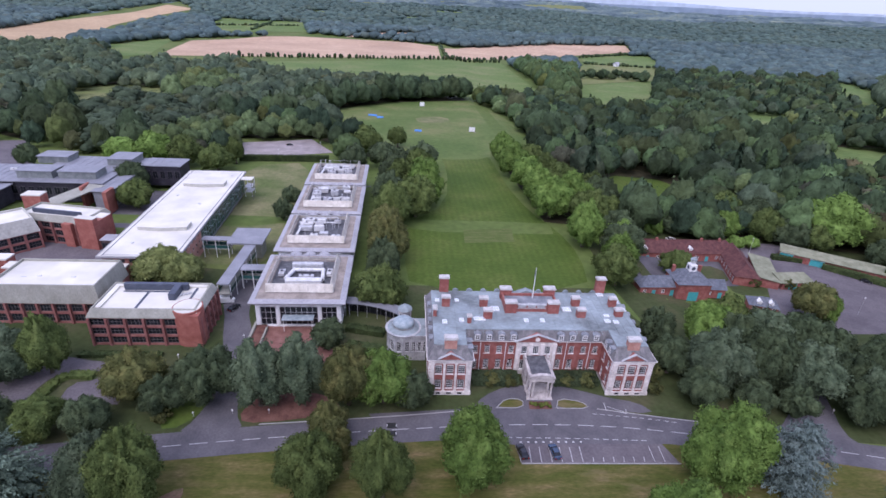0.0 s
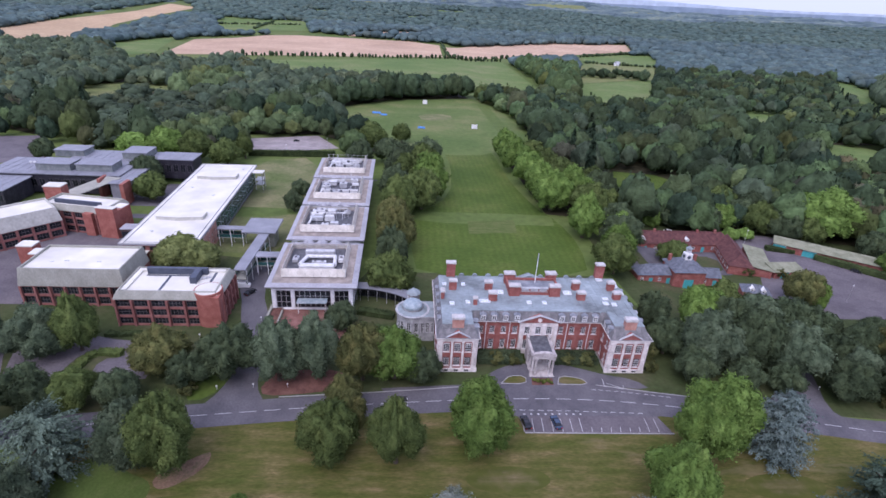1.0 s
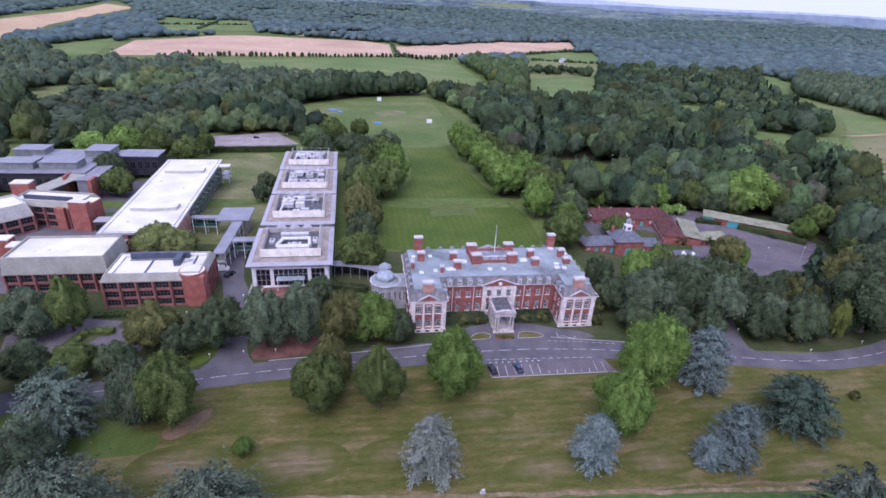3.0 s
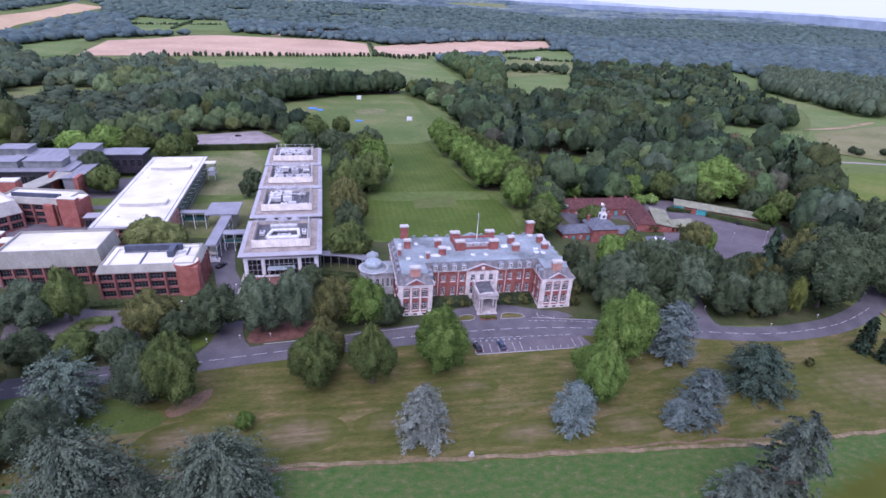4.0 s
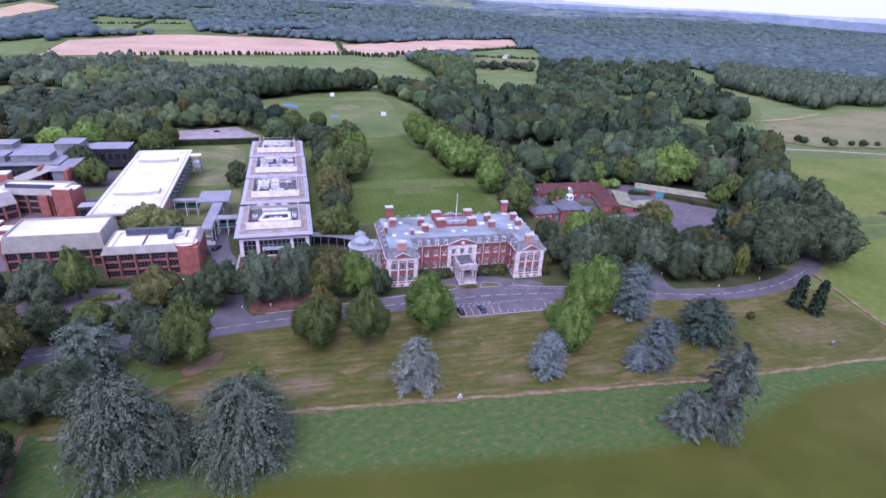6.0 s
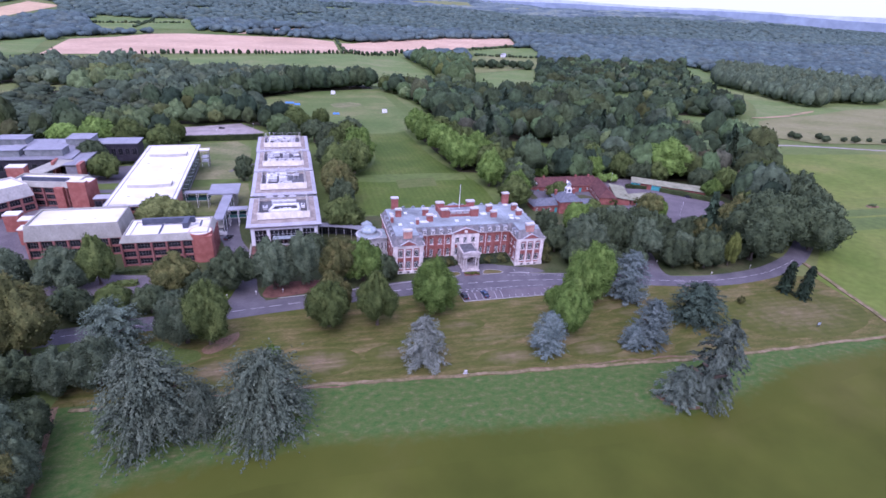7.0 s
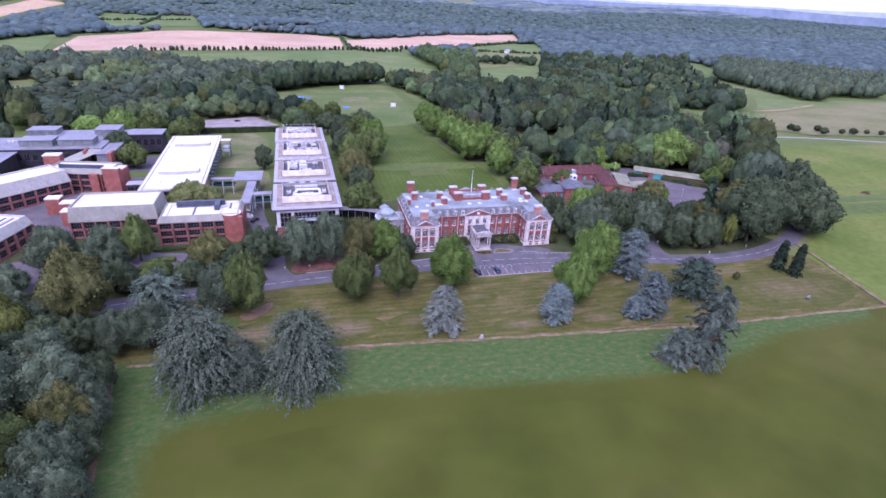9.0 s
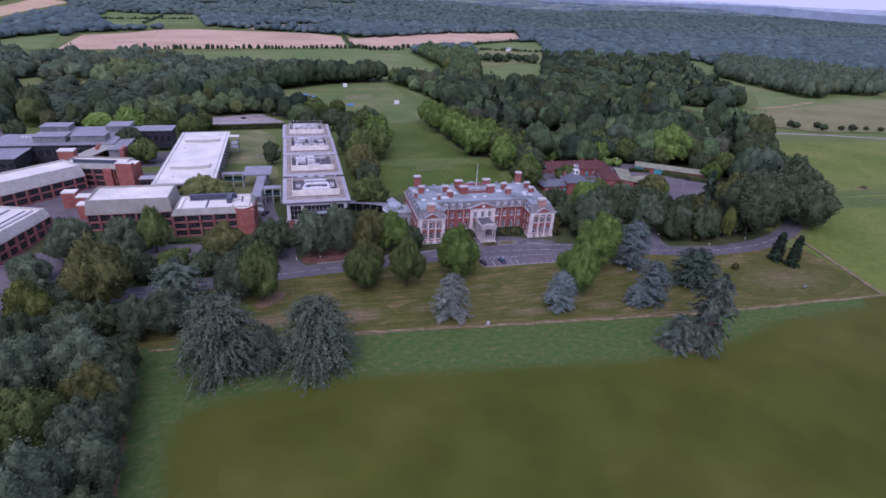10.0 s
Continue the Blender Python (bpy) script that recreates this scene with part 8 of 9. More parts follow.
    for px, py in ((11.5, y1 - 5.9), (14.3, y1 - 5.9), (11.5, y1 - 1.1), (14.3, y1 - 1.1)):
        part("stair_post", boxed(px - 0.1, px + 0.1, py - 0.1, py + 0.1, 0, 7.2), "metal", st)


make_hall()


# ---- raised covered walkways between hall and offices ----
def make_canopies():
    C = thing("raised_walkway", -81, 60, 0, "grey roofed raised walkway on slim posts", "walkway")
    solid("roof_slab", C, "grey_roof", (-6.0, 5.0, 0.6, 12.4, 6.3, 6.75))
    solid("core", C, "concrete", (0.5, 3.6, 3.5, 9.5, 0, 6.3))
    def arm(name, p, q, w, z):
        a, b = offset_line([p, q], w / 2), offset_line([p, q], -w / 2)
        o = part(name, prism(bmesh.new(), [a[0], a[1], b[1], b[0]], z, z + 0.4), "grey_roof", C)
        part("deck", prism(bmesh.new(), [a[0], a[1], b[1], b[0]], z - 2.9, z - 2.65), "concrete", o)
        L = math.hypot(q[0] - p[0], q[1] - p[1])
        n = max(2, int(L / 4.5))
        for i in range(n + 1):
            t = (i + 0.15) / (n + 0.3)
            for e in (a, b):
                x, y = e[0][0] + (e[1][0] - e[0][0]) * t, e[0][1] + (e[1][1] - e[0][1]) * t
                part("post", cyl(bmesh.new(), x, y, 0, z, 0.11, n=8), "sash", o)
        m = wall_frame(b[0], b[1])
        for e0, e1 in ((a[1], a[0]), (b[0], b[1])):
            part("glass_side", prism(bmesh.new(), [e0, e1, (e1[0] + 0.02, e1[1] + 0.02), (e0[0] + 0.02, e0[1] + 0.02)], z - 2.65, z - 1.55), "glass_green", o)
    arm("arm_roof", (1.3, 0.4), (0.4, -24.0), 3.4, 6.0)
    arm("arm_roof", (2.6, -13.8), (9.4, -13.6), 3.4, 5.9)
    arm("arm_roof", (-6.1, 5.0), (-15.0, 5.2), 2.8, 5.9)


make_canopies()


# ---- brick offices of the 1980s ----
def brick_facade(parent, p0, p1, z0, bays, storeys=3, sh=2.55, pier=0.7):
    """Brick piers and bands with wide dark windows."""
    L = math.hypot(p1[0] - p0[0], p1[1] - p0[1])
    w = L / bays
    ops = [((i + 0.5) * w, z0 + 0.42 + j * sh, w - pier, sh - 0.66) for i in range(bays) for j in range(storeys)]
    f = glazed_wall(parent, p0, p1, 0, z0 + storeys * sh, ops, "brick_new", 4, 2, 0.08, "frame_grey", "glass", 0.45, 0.25)
    pm = boxed(-0.26, 0.26, -0.45, 0, 0, storeys * sh + z0 - 0.1)
    p = part("pier", pm, "brick_new", f)
    p.matrix_basis = pose(0.26, 0, 0)
    for i in range(1, bays + 1):
        share("pier", p.data, f, pose(min(L - 0.26, i * w), 0, 0))
    return f


def brick_block(name, label, x, y, rz, w, d, south=0, east=0, north=0, west=0, z0=0.1, storeys=3, sh=2.55, top=2.1, roof="membrane", inset=1.5, group="brick offices", band="concrete"):
    """A brick storeyed block with a sloping concrete attic band and a white roof well."""
    B = thing(name, x, y, 0, label, "office", group, rz=rz)
    hw, hd = w / 2, d / 2
    H = z0 + storeys * sh
    for n, p0, p1 in ((south, (-hw, -hd), (hw, -hd)), (east, (hw, -hd + 0.45), (hw, hd - 0.45)), (north, (hw, hd), (-hw, hd)), (west, (-hw, hd - 0.45), (-hw, -hd + 0.45))):
        if n:
            brick_facade(B, p0, p1, z0, n, storeys, sh)
        else:
            wall(B, p0, p1, 0, H, [], "brick_new", 0.45)
    R = lambda e: rect(-hw + e, hw - e, -hd + e, hd - e)
    loft("attic_band", B, band, [(R(-0.15), H), (R(-0.15), H + 0.25), (R(inset * 0.55), H + top), (R(inset * 0.55 + 0.35), H + top), (R(inset * 0.55 + 0.35), H + top - 0.7)], cap=False, label="sloping pale concrete attic band")
    solid("roof", B, roof, (-hw + inset * 0.55 + 0.2, hw - inset * 0.55 - 0.2, -hd + inset * 0.55 + 0.2, hd - inset * 0.55 - 0.2, H + top - 0.9, H + top - 0.6), label="white flat roof")
    return B, H + top


A, zt = brick_block("brick_office", "three storey red brick office with round corner tower", -93.0, 24.2, 0.5, 25.6, 14.2, 6, 5, 6, 0)
solid("plant_screen", A, "navy", (-8.5, 7.0, 3.3, 4.4, zt - 0.6, zt + 1.2), label="dark blue plant screen")
solid("plant_screen", A, "navy", (4.0, 5.6, -1.4, 3.297, zt - 0.6, zt + 1.2))
solid("roof_channel", A, "navy", (-8.5, 3.2, 2.4, 3.0, zt - 0.6, zt - 0.52))
for b_ in ((-2.6, -2.0, -5.2, 2.3, zt - 0.6, zt - 0.5), (8.6, 9.2, -5.2, 4.6, zt - 0.6, zt - 0.5)):
    solid("roof_channel", A, "navy", b_)
for b_ in ((-11.4, 11.2, 4.6, 5.6, zt - 0.6, zt - 0.1), (-11.4, -10.2, -5.4, 4.6, zt - 0.6, zt - 0.1)):
    solid("roof_kerb", A, "membrane", b_)
for i in range(4):
    solid("roof_unit", A, "metal", (6.0 + 0.6 * i, 6.45 + 0.6 * i, 0.4 + 0.35 * i, 1.0 + 0.35 * i, zt - 0.6, zt - 0.1))
tw = part("tower", cyl(bmesh.new(), 9.6, -4.4, 0, zt - 0.3, 3.5, n=28), "brick_tower", A, "smooth round brick stair tower", smooth=False)
part("tower_roof", cyl(bmesh.new(), 9.6, -4.4, zt - 0.3, zt - 0.22, 3.2, n=28), "membrane", tw)
solid("tower_block", A, "brick_tower", (9.6, 13.1, -7.9, -4.4, 0, zt - 0.9))
B2, zt2 = brick_block("brick_office", "brick office with a high sloping concrete roof band", -121.0, 33.4, 0.5, 26.5, 15.0, 7, 0, 7, 0, storeys=2, sh=2.9, top=5.0, inset=1.0, band="concrete")
for x, y in ((-7, -2), (-3.5, -1.5), (5, -1.8)):
    solid("roof_vent", B2, "duct", (x - 0.5, x + 0.5, y - 0.2, y + 0.2, zt2 - 0.6, zt2 - 0.35))
B3, zt3 = brick_block("brick_office", "brick courtyard office wing with white roof", -144.5, 77.0, -10.0, 25.0, 11.0, 6, 0, 6, 0, storeys=3, sh=2.5, top=2.0)
solid("plant_screen", B3, "navy", (-8.5, 8.5, -2.6, -2.0, zt3 - 0.6, zt3 + 0.9), label="dark blue plant screen")
tw = solid("stair_tower", B3, "brick_tower", (10.0, 16.2, -7.2, -5.003, 0, zt3 + 1.0), label="tall blank brick stair tower")
solid("tower_cap", tw, "membrane", (9.9, 16.3, -7.3, -4.9, zt3 + 1.0, zt3 + 1.2))
solid("brick_fin", B3, "brick_tower", (4.6, 7.8, -7.0, -5.503, 0, zt3 - 1.6))
solid("tower_block", B3, "brick_tower", (12.2, 16.0, -5.0, 1.5, 0, zt3 - 0.4))
solid("tower_block_roof", B3, "membrane", (12.4, 15.8, -2.6, 1.3, zt3 - 0.4, zt3 - 0.2))
B4, zt4 = brick_block("brick_office", "long brick office wing with a pale sloping roof band", -168.5, 57.0, 45.0, 46.0, 13.0, 11, 0, 11, 0, storeys=2, sh=2.8, top=4.6, inset=1.3, band="concrete_pale")
B5, zt5 = brick_block("brick_office", "brick office wing with blue roof gutters", -157.9, 11.8, 75.0, 36.0, 17.0, 9, 4, 9, 0, storeys=2, sh=2.8, top=3.2, inset=1.5, band="concrete_pale")
for b_ in ((-15.5, 15.5, -3.0, -2.2, zt5 - 0.6, zt5 - 0.5), (-15.5, 15.5, 2.2, 3.0, zt5 - 0.6, zt5 - 0.5)):
    solid("roof_channel", B5, "navy", b_)
solid("roof_kerb", B5, "zinc", (-15.5, 15.5, -5.4, -4.6, zt5 - 0.6, zt5 - 0.2))
for x, y, w, d, h in ((-158.5, 86.0, 6.0, 4.0, 11.8), (-141.0, 46.0, 4.6, 3.6, 5.8), (-138.5, 38.5, 4.2, 3.6, 5.6), (-147.0, 50.0, 4.6, 3.6, 6.2), (-112.0, 44.0, 4.0, 5.0, 6.5)):
    s_ = thing("brick_stair_block", x, y, 0, "small red brick stair block with a white cap", "building", "stair blocks")
    solid("wall", s_, "brick_tower", (-w / 2, w / 2, -d / 2, d / 2, 0, h - 0.4))
    solid("cap", s_, "membrane", (-w / 2 - 0.1, w / 2 + 0.1, -d / 2 - 0.1, d / 2 + 0.1, h - 0.4, h))
lk = thing("glazed_link", -122, 62, 0, "low dark glazed link building", "link")
solid("wall", lk, "bronze", (-5, 8, 2.0, 6.0, 0, 5.0))
solid("roof", lk, "zinc", (-5.2, 8.2, 1.8, 6.2, 5.0, 5.3))
for i in range(5):
    window(lk, pose(-3.6 + i * 2.6, 1.96, 1.0), 2.2, 3.2, 2, 2, 0.08, "dark_metal", "glass")


# ---- the dark metal-roofed laboratory ----
def make_lab():
    G = thing("metal_clad_laboratory", -165, 115, 0, "low dark laboratory with grey stepped metal roofs", "laboratory")
    def vol(x0, x1, y0, y1, h, wallm, windows=0):
        v = solid("wall", G, wallm, (x0, x1, y0, y1, 0, h))
        solid("roof", v, "grey_roof", (x0 - 0.6, x1 + 0.6, y0 - 0.6, y1 + 0.6, h, h + 0.35))
        for i in range(windows):
            w = (x1 - x0) / windows
            window(v, pose(x0 + (i + 0.5) * w, y0 - 0.06, h * 0.35), w * 0.7, h * 0.4, 2, 1, 0.07, "frame_grey", "glass")
        n = int((x1 - x0) / 3.0)
        for i in range(1, n):
            x = x0 + (x1 - x0) * i / n
            solid("roof_seam", v, "grey_roof", (x - 0.05, x + 0.05, y0 - 0.5, y1 + 0.5, h + 0.35, h + 0.43))
        return v
    vol(-33, 17, -7, 12, 7.6, "dark_metal", 16)
    vol(-40, -16, -24, -8.0, 6.6, "dark_metal", 8)
    vol(17.0, 23, -14, 10, 7.0, "grey_roof", 0)
    vol(-12, 22, 13, 25, 7.8, "dark_metal", 10)
    vol(23, 38, 14, 24, 8.4, "dark_metal", 5)
    for x0, x1, y0, y1, h in ((-16, -3, -3.5, 4.5, 10.6), (-1, 13, -3.0, 5.0, 10.6), (-20, -8, 16, 24, 10.4), (9, 19, 14, 24, 10.8)):
        b = solid("plant_room", G, "lab_panel", (x0, x1, y0, y1, 7.6, h))
        solid("plant_roof", b, "grey_roof", (x0 - 0.3, x1 + 0.3, y0 - 0.3, y1 + 0.3, h, h + 0.25))
    bm = bmesh.new()
    q = [bm.verts.new(c) for c in ((-2, -24, 3.6), (5, -26, 3.6), (19, -9, 7.4), (12, -7.5, 7.4))]
    q2 = [bm.verts.new(v.co + Vector((0, 0, 0.35))) for v in q]
    bm.faces.new(q); bm.faces.new(q2)
    for k in range(4):
        bm.faces.new((q[k], q[(k + 1) % 4], q2[(k + 1) % 4], q2[k]))
    part("ramp_roof", bm, "concrete", G)
    solid("brick_fin", G, "brick_tower", (23.0, 24.4, -19, -13, 0, 8.6))
    solid("brick_fin", G, "brick_tower", (11.5, 12.5, -12.6, -7.1, 0, 8.2))
    for i in range(5):
        solid("roof_vent", G, "duct", (-24 + i * 1.6, -23 + i * 1.6, 5, 5.8, 7.95, 8.7))


make_lab()


# ---- stables, clock gatehouse and sheds ----
GE = -4.0


def hip_range(name, label, x, y, rz, L, W, eave, rise, wallm, roofm, hips=(1, 1), group="", z=GE, category="stable"):
    """A long low range with a pitched roof, hipped or gabled at the ends."""
    S = thing(name, x, y, z, label, category, group, rz=rz)
    h = L / 2
    solid("wall", S, wallm, (-h, h, -W / 2, W / 2, 0, eave))
    e = 0.4
    bm = bmesh.new()
    a = [bm.verts.new(c) for c in ((-h - e, -W / 2 - e, eave), (h + e, -W / 2 - e, eave), (h + e, W / 2 + e, eave), (-h - e, W / 2 + e, eave))]
    r0 = bm.verts.new((-h + (W / 2 if hips[0] else -e), 0, eave + rise))
    r1 = bm.verts.new((h - (W / 2 if hips[1] else -e), 0, eave + rise))
    bm.faces.new((a[0], a[1], r1, r0)); bm.faces.new((a[2], a[3], r0, r1))
    bm.faces.new((a[1], a[2], r1)); bm.faces.new((a[3], a[0], r0))
    bm.faces.new(a[::-1])
    rf = part("roof", bm, roofm, S)
    solid("ridge", rf, roofm, (r0_x(-h, W, hips[0], e), -r0_x(-h, W, hips[1], e), -0.15, 0.15, eave + rise - 0.05, eave + rise + 0.12))
    return S


def r0_x(h, W, hip, e):
    return h + (W / 2 if hip else -e)


def openings_on(S, L, W, n, z, w, h, door_every=0, dm="teal", side=-1):
    for i in range(n):
        x = -L / 2 + L * (i + 0.5) / n
        m = Matrix.Translation((x, side * (W / 2 + 0.05), z)) @ (Matrix() if side < 0 else Matrix.Rotation(math.pi, 4, "Z"))
        if door_every and i % door_every == door_every - 1:
            d = solid("door", S, dm, (-0.6, 0.6, -0.03, 0.05, 0, 2.1))
            d.matrix_basis = Matrix.Translation((x, side * (W / 2 + 0.03), 0.02)) @ (Matrix() if side < 0 else Matrix.Rotation(math.pi, 4, "Z"))
        else:
            window(S, m, w, h, 2, 2, 0.07)


def small_dormer(S, x, y, z, rz=0):
    d = solid("dormer", S, "sash", (-0.55, 0.55, 0.03, 1.6, 0, 1.1))
    bm = bmesh.new()
    q = [bm.verts.new(c) for c in ((-0.8, -0.1, 1.0), (0.8, -0.1, 1.0), (0, -0.1, 1.75), (-0.8, 2.2, 1.0), (0.8, 2.2, 1.0), (0, 2.2, 1.75))]
    for f in ((0, 1, 2), (3, 5, 4), (0, 2, 5, 3), (1, 4, 5, 2), (0, 3, 4, 1)):
        bm.faces.new([q[k] for k in f])
    part("dormer_roof", bm, "sash", d)
    window(d, pose(0, 0, 0.15), 0.8, 0.8, 2, 1, 0.07)
    d.matrix_basis = pose(x, y, z, 0, 0, rz)


S1 = hip_range("stable_range", "long red brick stable range with dark red tiled roof", 70.0, 80.0, 0.5, 44.0, 8.5, 3.3, 3.4, "brick", "tile", (0, 1), "stable ranges")
openings_on(S1, 45, 8.5, 12, 1.1, 1.0, 1.2, 3)
small_dormer(S1, -14.0, -3.6, 3.75)
small_dormer(S1, 3.0, -3.6, 3.75)
for x in (-20, -9, 8, 15):
    solid("chimney", S1, "brick", (x - 0.4, x + 0.4, -0.4, 0.4, 6.2, 7.5))
S2 = hip_range("stable_range", "red brick stable wing with dark red tiled roof", 86.8, 68.4, -104.0, 21.0, 8.0, 3.3, 3.2, "brick", "tile", (0, 1), "stable ranges")
openings_on(S2, 21, 8.0, 8, 1.0, 0.9, 1.5, 0)
S3 = hip_range("gatehouse_range", "slate roofed brick range beside the clock house", 48.0, 50.2, 2.0, 12.0, 6.5, 3.3, 2.2, "brick", "slate", (1, 0), z=-1.7)
openings_on(S3, 12, 6.5, 4, 1.1, 0.9, 1.2, 2)
S4 = hip_range("gatehouse_range", "slate roofed brick range beside the clock house", 67.8, 51.3, -4.0, 6.5, 6.0, 3.2, 2.0, "brick", "slate", (0, 0), z=-3.0)
openings_on(S4, 6.5, 6.0, 2, 1.1, 0.9, 1.2, 2)
S5 = hip_range("slate_cottage", "small slate roofed brick cottage with white dormers", 79.0, 41.5, -20.0, 8.0, 5.0, 2.6, 1.9, "brick", "slate", (1, 1), z=-2.8, category="cottage")
openings_on(S5, 8, 5.0, 3, 1.0, 0.9, 1.2, 0)
small_dormer(S5, -1.5, -2.2, 2.7)
small_dormer(S5, 1.8, -2.2, 2.7)
K = thing("clock_house", 58.6, 50.0, -1.1, "brick gatehouse with slate roof and white clock cupola", "gatehouse")
solid("wall", K, "brick", (-5.2, 5.2, -4.6, 4.6, -2.2, 4.6))
loft("roof", K, "slate", [(rect(-5.7, 5.7, -5.1, 5.1), 4.6), (rect(-1.3, 1.3, -1.0, 1.0), 7.4)])
solid("door", K, "teal", (-1.6, 1.6, -4.7, -4.6, -1.2, 1.9), label="teal double door")
cu = solid("cupola", K, "sash", (-1.15, 1.15, -1.15, 1.15, 7.0, 9.4), label="white clock cupola", bev=0.05)
for rz in (0, 90, 180, 270):
    bm = bmesh.new()
    bmesh.ops.create_cone(bm, cap_ends=True, segments=18, radius1=0.62, radius2=0.62, depth=0.08, matrix=Matrix.Translation((0, -1.18, 8.3)) @ Matrix.Rotation(radians(90), 4, "X"))
    c = part("clock_face", bm, "navy", cu)
    c.matrix_basis = pose(0, 0, 0, 0, 0, rz)
for i in range(8):
    a = i * math.pi / 4
    part("lantern_post", cyl(bmesh.new(), 0.75 * math.cos(a), 0.75 * math.sin(a), 9.4, 10.9, 0.1, n=6), "sash", cu)
bm = bmesh.new()
cyl(bm, 0, 0, 10.9, 11.1, 1.05, n=16)
cyl(bm, 0, 0, 11.1, 11.9, 0.95, 0.2, 16)
cyl(bm, 0, 0, 11.9, 12.8, 0.06, 0.03, 6)
part("cupola_cap", bm, "lead", cu)
for rx in (-5.2, 5.2):
    solid("chimney", K, "brick", (rx * 0.82 - 0.45, rx * 0.82 + 0.45, 2.2, 3.1, 5.0, 7.6))


def shed(name, label, x, y, rz, L, W, h, doors, z=GE):
    """A low green-felt-roofed shed with teal doors."""
    S = thing(name, x, y, z, label, "shed", "sheds", rz=rz)
    solid("wall", S, "brick", (-L / 2, L / 2, -W / 2, W / 2, 0, h))
    bm = bmesh.new()
    e = 0.5
    q = [bm.verts.new(c) for c in ((-L / 2 - e, -W / 2 - e, h), (L / 2 + e, -W / 2 - e, h), (L / 2 + e, W / 2 + e, h + 0.9), (-L / 2 - e, W / 2 + e, h + 0.9))]
    q2 = [bm.verts.new(v.co + Vector((0, 0, 0.18))) for v in q]
    bm.faces.new(q); bm.faces.new(q2)
    for k in range(4):
        bm.faces.new((q[k], q[(k + 1) % 4], q2[(k + 1) % 4], q2[k]))
    part("roof", bm, "felt", S, "pale green felt roof")
    for x0, x1 in doors:
        solid("door", S, "teal", (x0, x1, -W / 2 - 0.06, -W / 2 - 0.005, 0.02, h - 0.35), label="teal sliding door")
        solid("lintel", S, "sash", (x0 - 0.1, x1 + 0.1, -W / 2 - 0.07, -W / 2 - 0.005, h - 0.345, h - 0.15))
    return S


shed("long_shed", "long brick shed with green felt roof and teal doors", 126.8, 72.7, -32.9, 35.5, 5.6, 2.8, ((-18, -13.5), (-8, -3.5)))
shed("yard_shed", "low shed with green felt roof and teal front", 94.8, 66.0, 69.0, 19.0, 6.5, 2.7, ((-8, -3), (0, 6)))
shed("yard_shed", "low shed with green felt roof and teal front", 101.0, 59.0, 4.0, 11.0, 5.0, 2.6, ((-3, 0), (2, 4)))

# ---- hedges and shrubs ----
def hedge(label, pts, width, high, mat_="hedge", group="", round_=0.0):
    """A clipped hedge: a dense box of leaf sprays along a line."""
    r = np.random.default_rng(int(abs(pts[0][0] * 31 + pts[0][1] * 17)) + 5)
    x0, y0 = pts[0]
    h = thing("hedge", x0, y0, gh(x0, y0), label, "hedge", group)
    pieces = []
    for (ax, ay), (bx, by) in zip(pts, pts[1:]):
        L = math.hypot(bx - ax, by - ay)
        d = np.array([(bx - ax) / L, (by - ay) / L])
        n = np.array([-d[1], d[0]])
        k = int(min(2600, L * (width + 2 * high) * 6))
        u, face = r.uniform(0, L, k), r.uniform(0, width + 2 * high, k)
        side = np.where(face < width, face - width / 2, np.where(face < width + high, -width / 2, width / 2)) + r.normal(0, 0.06, k)
        z = np.where(face < width, high, np.where(face < width + high, face - width, face - width - high)) + r.normal(0, 0.07, k)
        z = np.where(face < width, z - round_ * (side / (width / 2)) ** 2, z)
        px, py = ax + d[0] * u + n[0] * side, ay + d[1] * u + n[1] * side
        p = np.stack([px - x0, py - y0, np.maximum(z, 0.05) + gz(px, py) - gh(x0, y0)], 1)
        nn = np.where(face < width, 1.0, 0.3)
        nv = np.stack([n[0] * np.sign(side) * (1 - nn), n[1] * np.sign(side) * (1 - nn), nn], 1) + 0.5 * r.normal(size=(k, 3))
        pieces.append(quads(p, nv, r.uniform(0.14, 0.3, k), 1.1, r=r))
        a, b, hw = (ax - x0, ay - y0), (bx - x0, by - y0), width / 2 - 0.12
        cs = [(a[0] - n[0] * hw, a[1] - n[1] * hw), (b[0] - n[0] * hw, b[1] - n[1] * hw), (b[0] + n[0] * hw, b[1] + n[1] * hw), (a[0] + n[0] * hw, a[1] + n[1] * hw)]
        zb = [float(gz(c[0] + x0, c[1] + y0)) - gh(x0, y0) for c in cs]
        core = np.array([(c[0], c[1], q) for c, q in zip(cs, zb)] + [(c[0], c[1], q + high - 0.12 - round_ * 0.7) for c, q in zip(cs, zb)])
        pieces.append((core, [(0, 1, 5, 4), (1, 2, 6, 5), (2, 3, 7, 6), (3, 0, 4, 7), (4, 5, 6, 7)]))
    v, f = join(pieces)
    mesh_object("leaves", v, f, mat_, h)
    return h


hedge("dark clipped hedge along the north lawn", [(-119, 183.5), (-73.5, 187.5)], 3.0, 3.2)
hedge("dark clipped hedge along the yard", [(122, 72.5), (141, 55.5)], 2.6, 2.2)
hedge("dark clipped hedge by the sheds", [(107, 79.5), (117, 77.0)], 2.6, 1.8)
hedge("low green hedge round the yard island", [(88.0, 39.0), (89.0, 34.5), (98.0, 36.0)], 3.4, 1.3)
hedge("low clipped hedge in the car park", [(-107.0, -3.0), (-106.5, 3.5), (-105.0, 5.2), (-99.5, 5.2)], 2.2, 1.1, "leaf")
hedge("low clipped hedge below the brick offices", [(-107, 12.6), (-88, 12.9)], 1.6, 1.0)
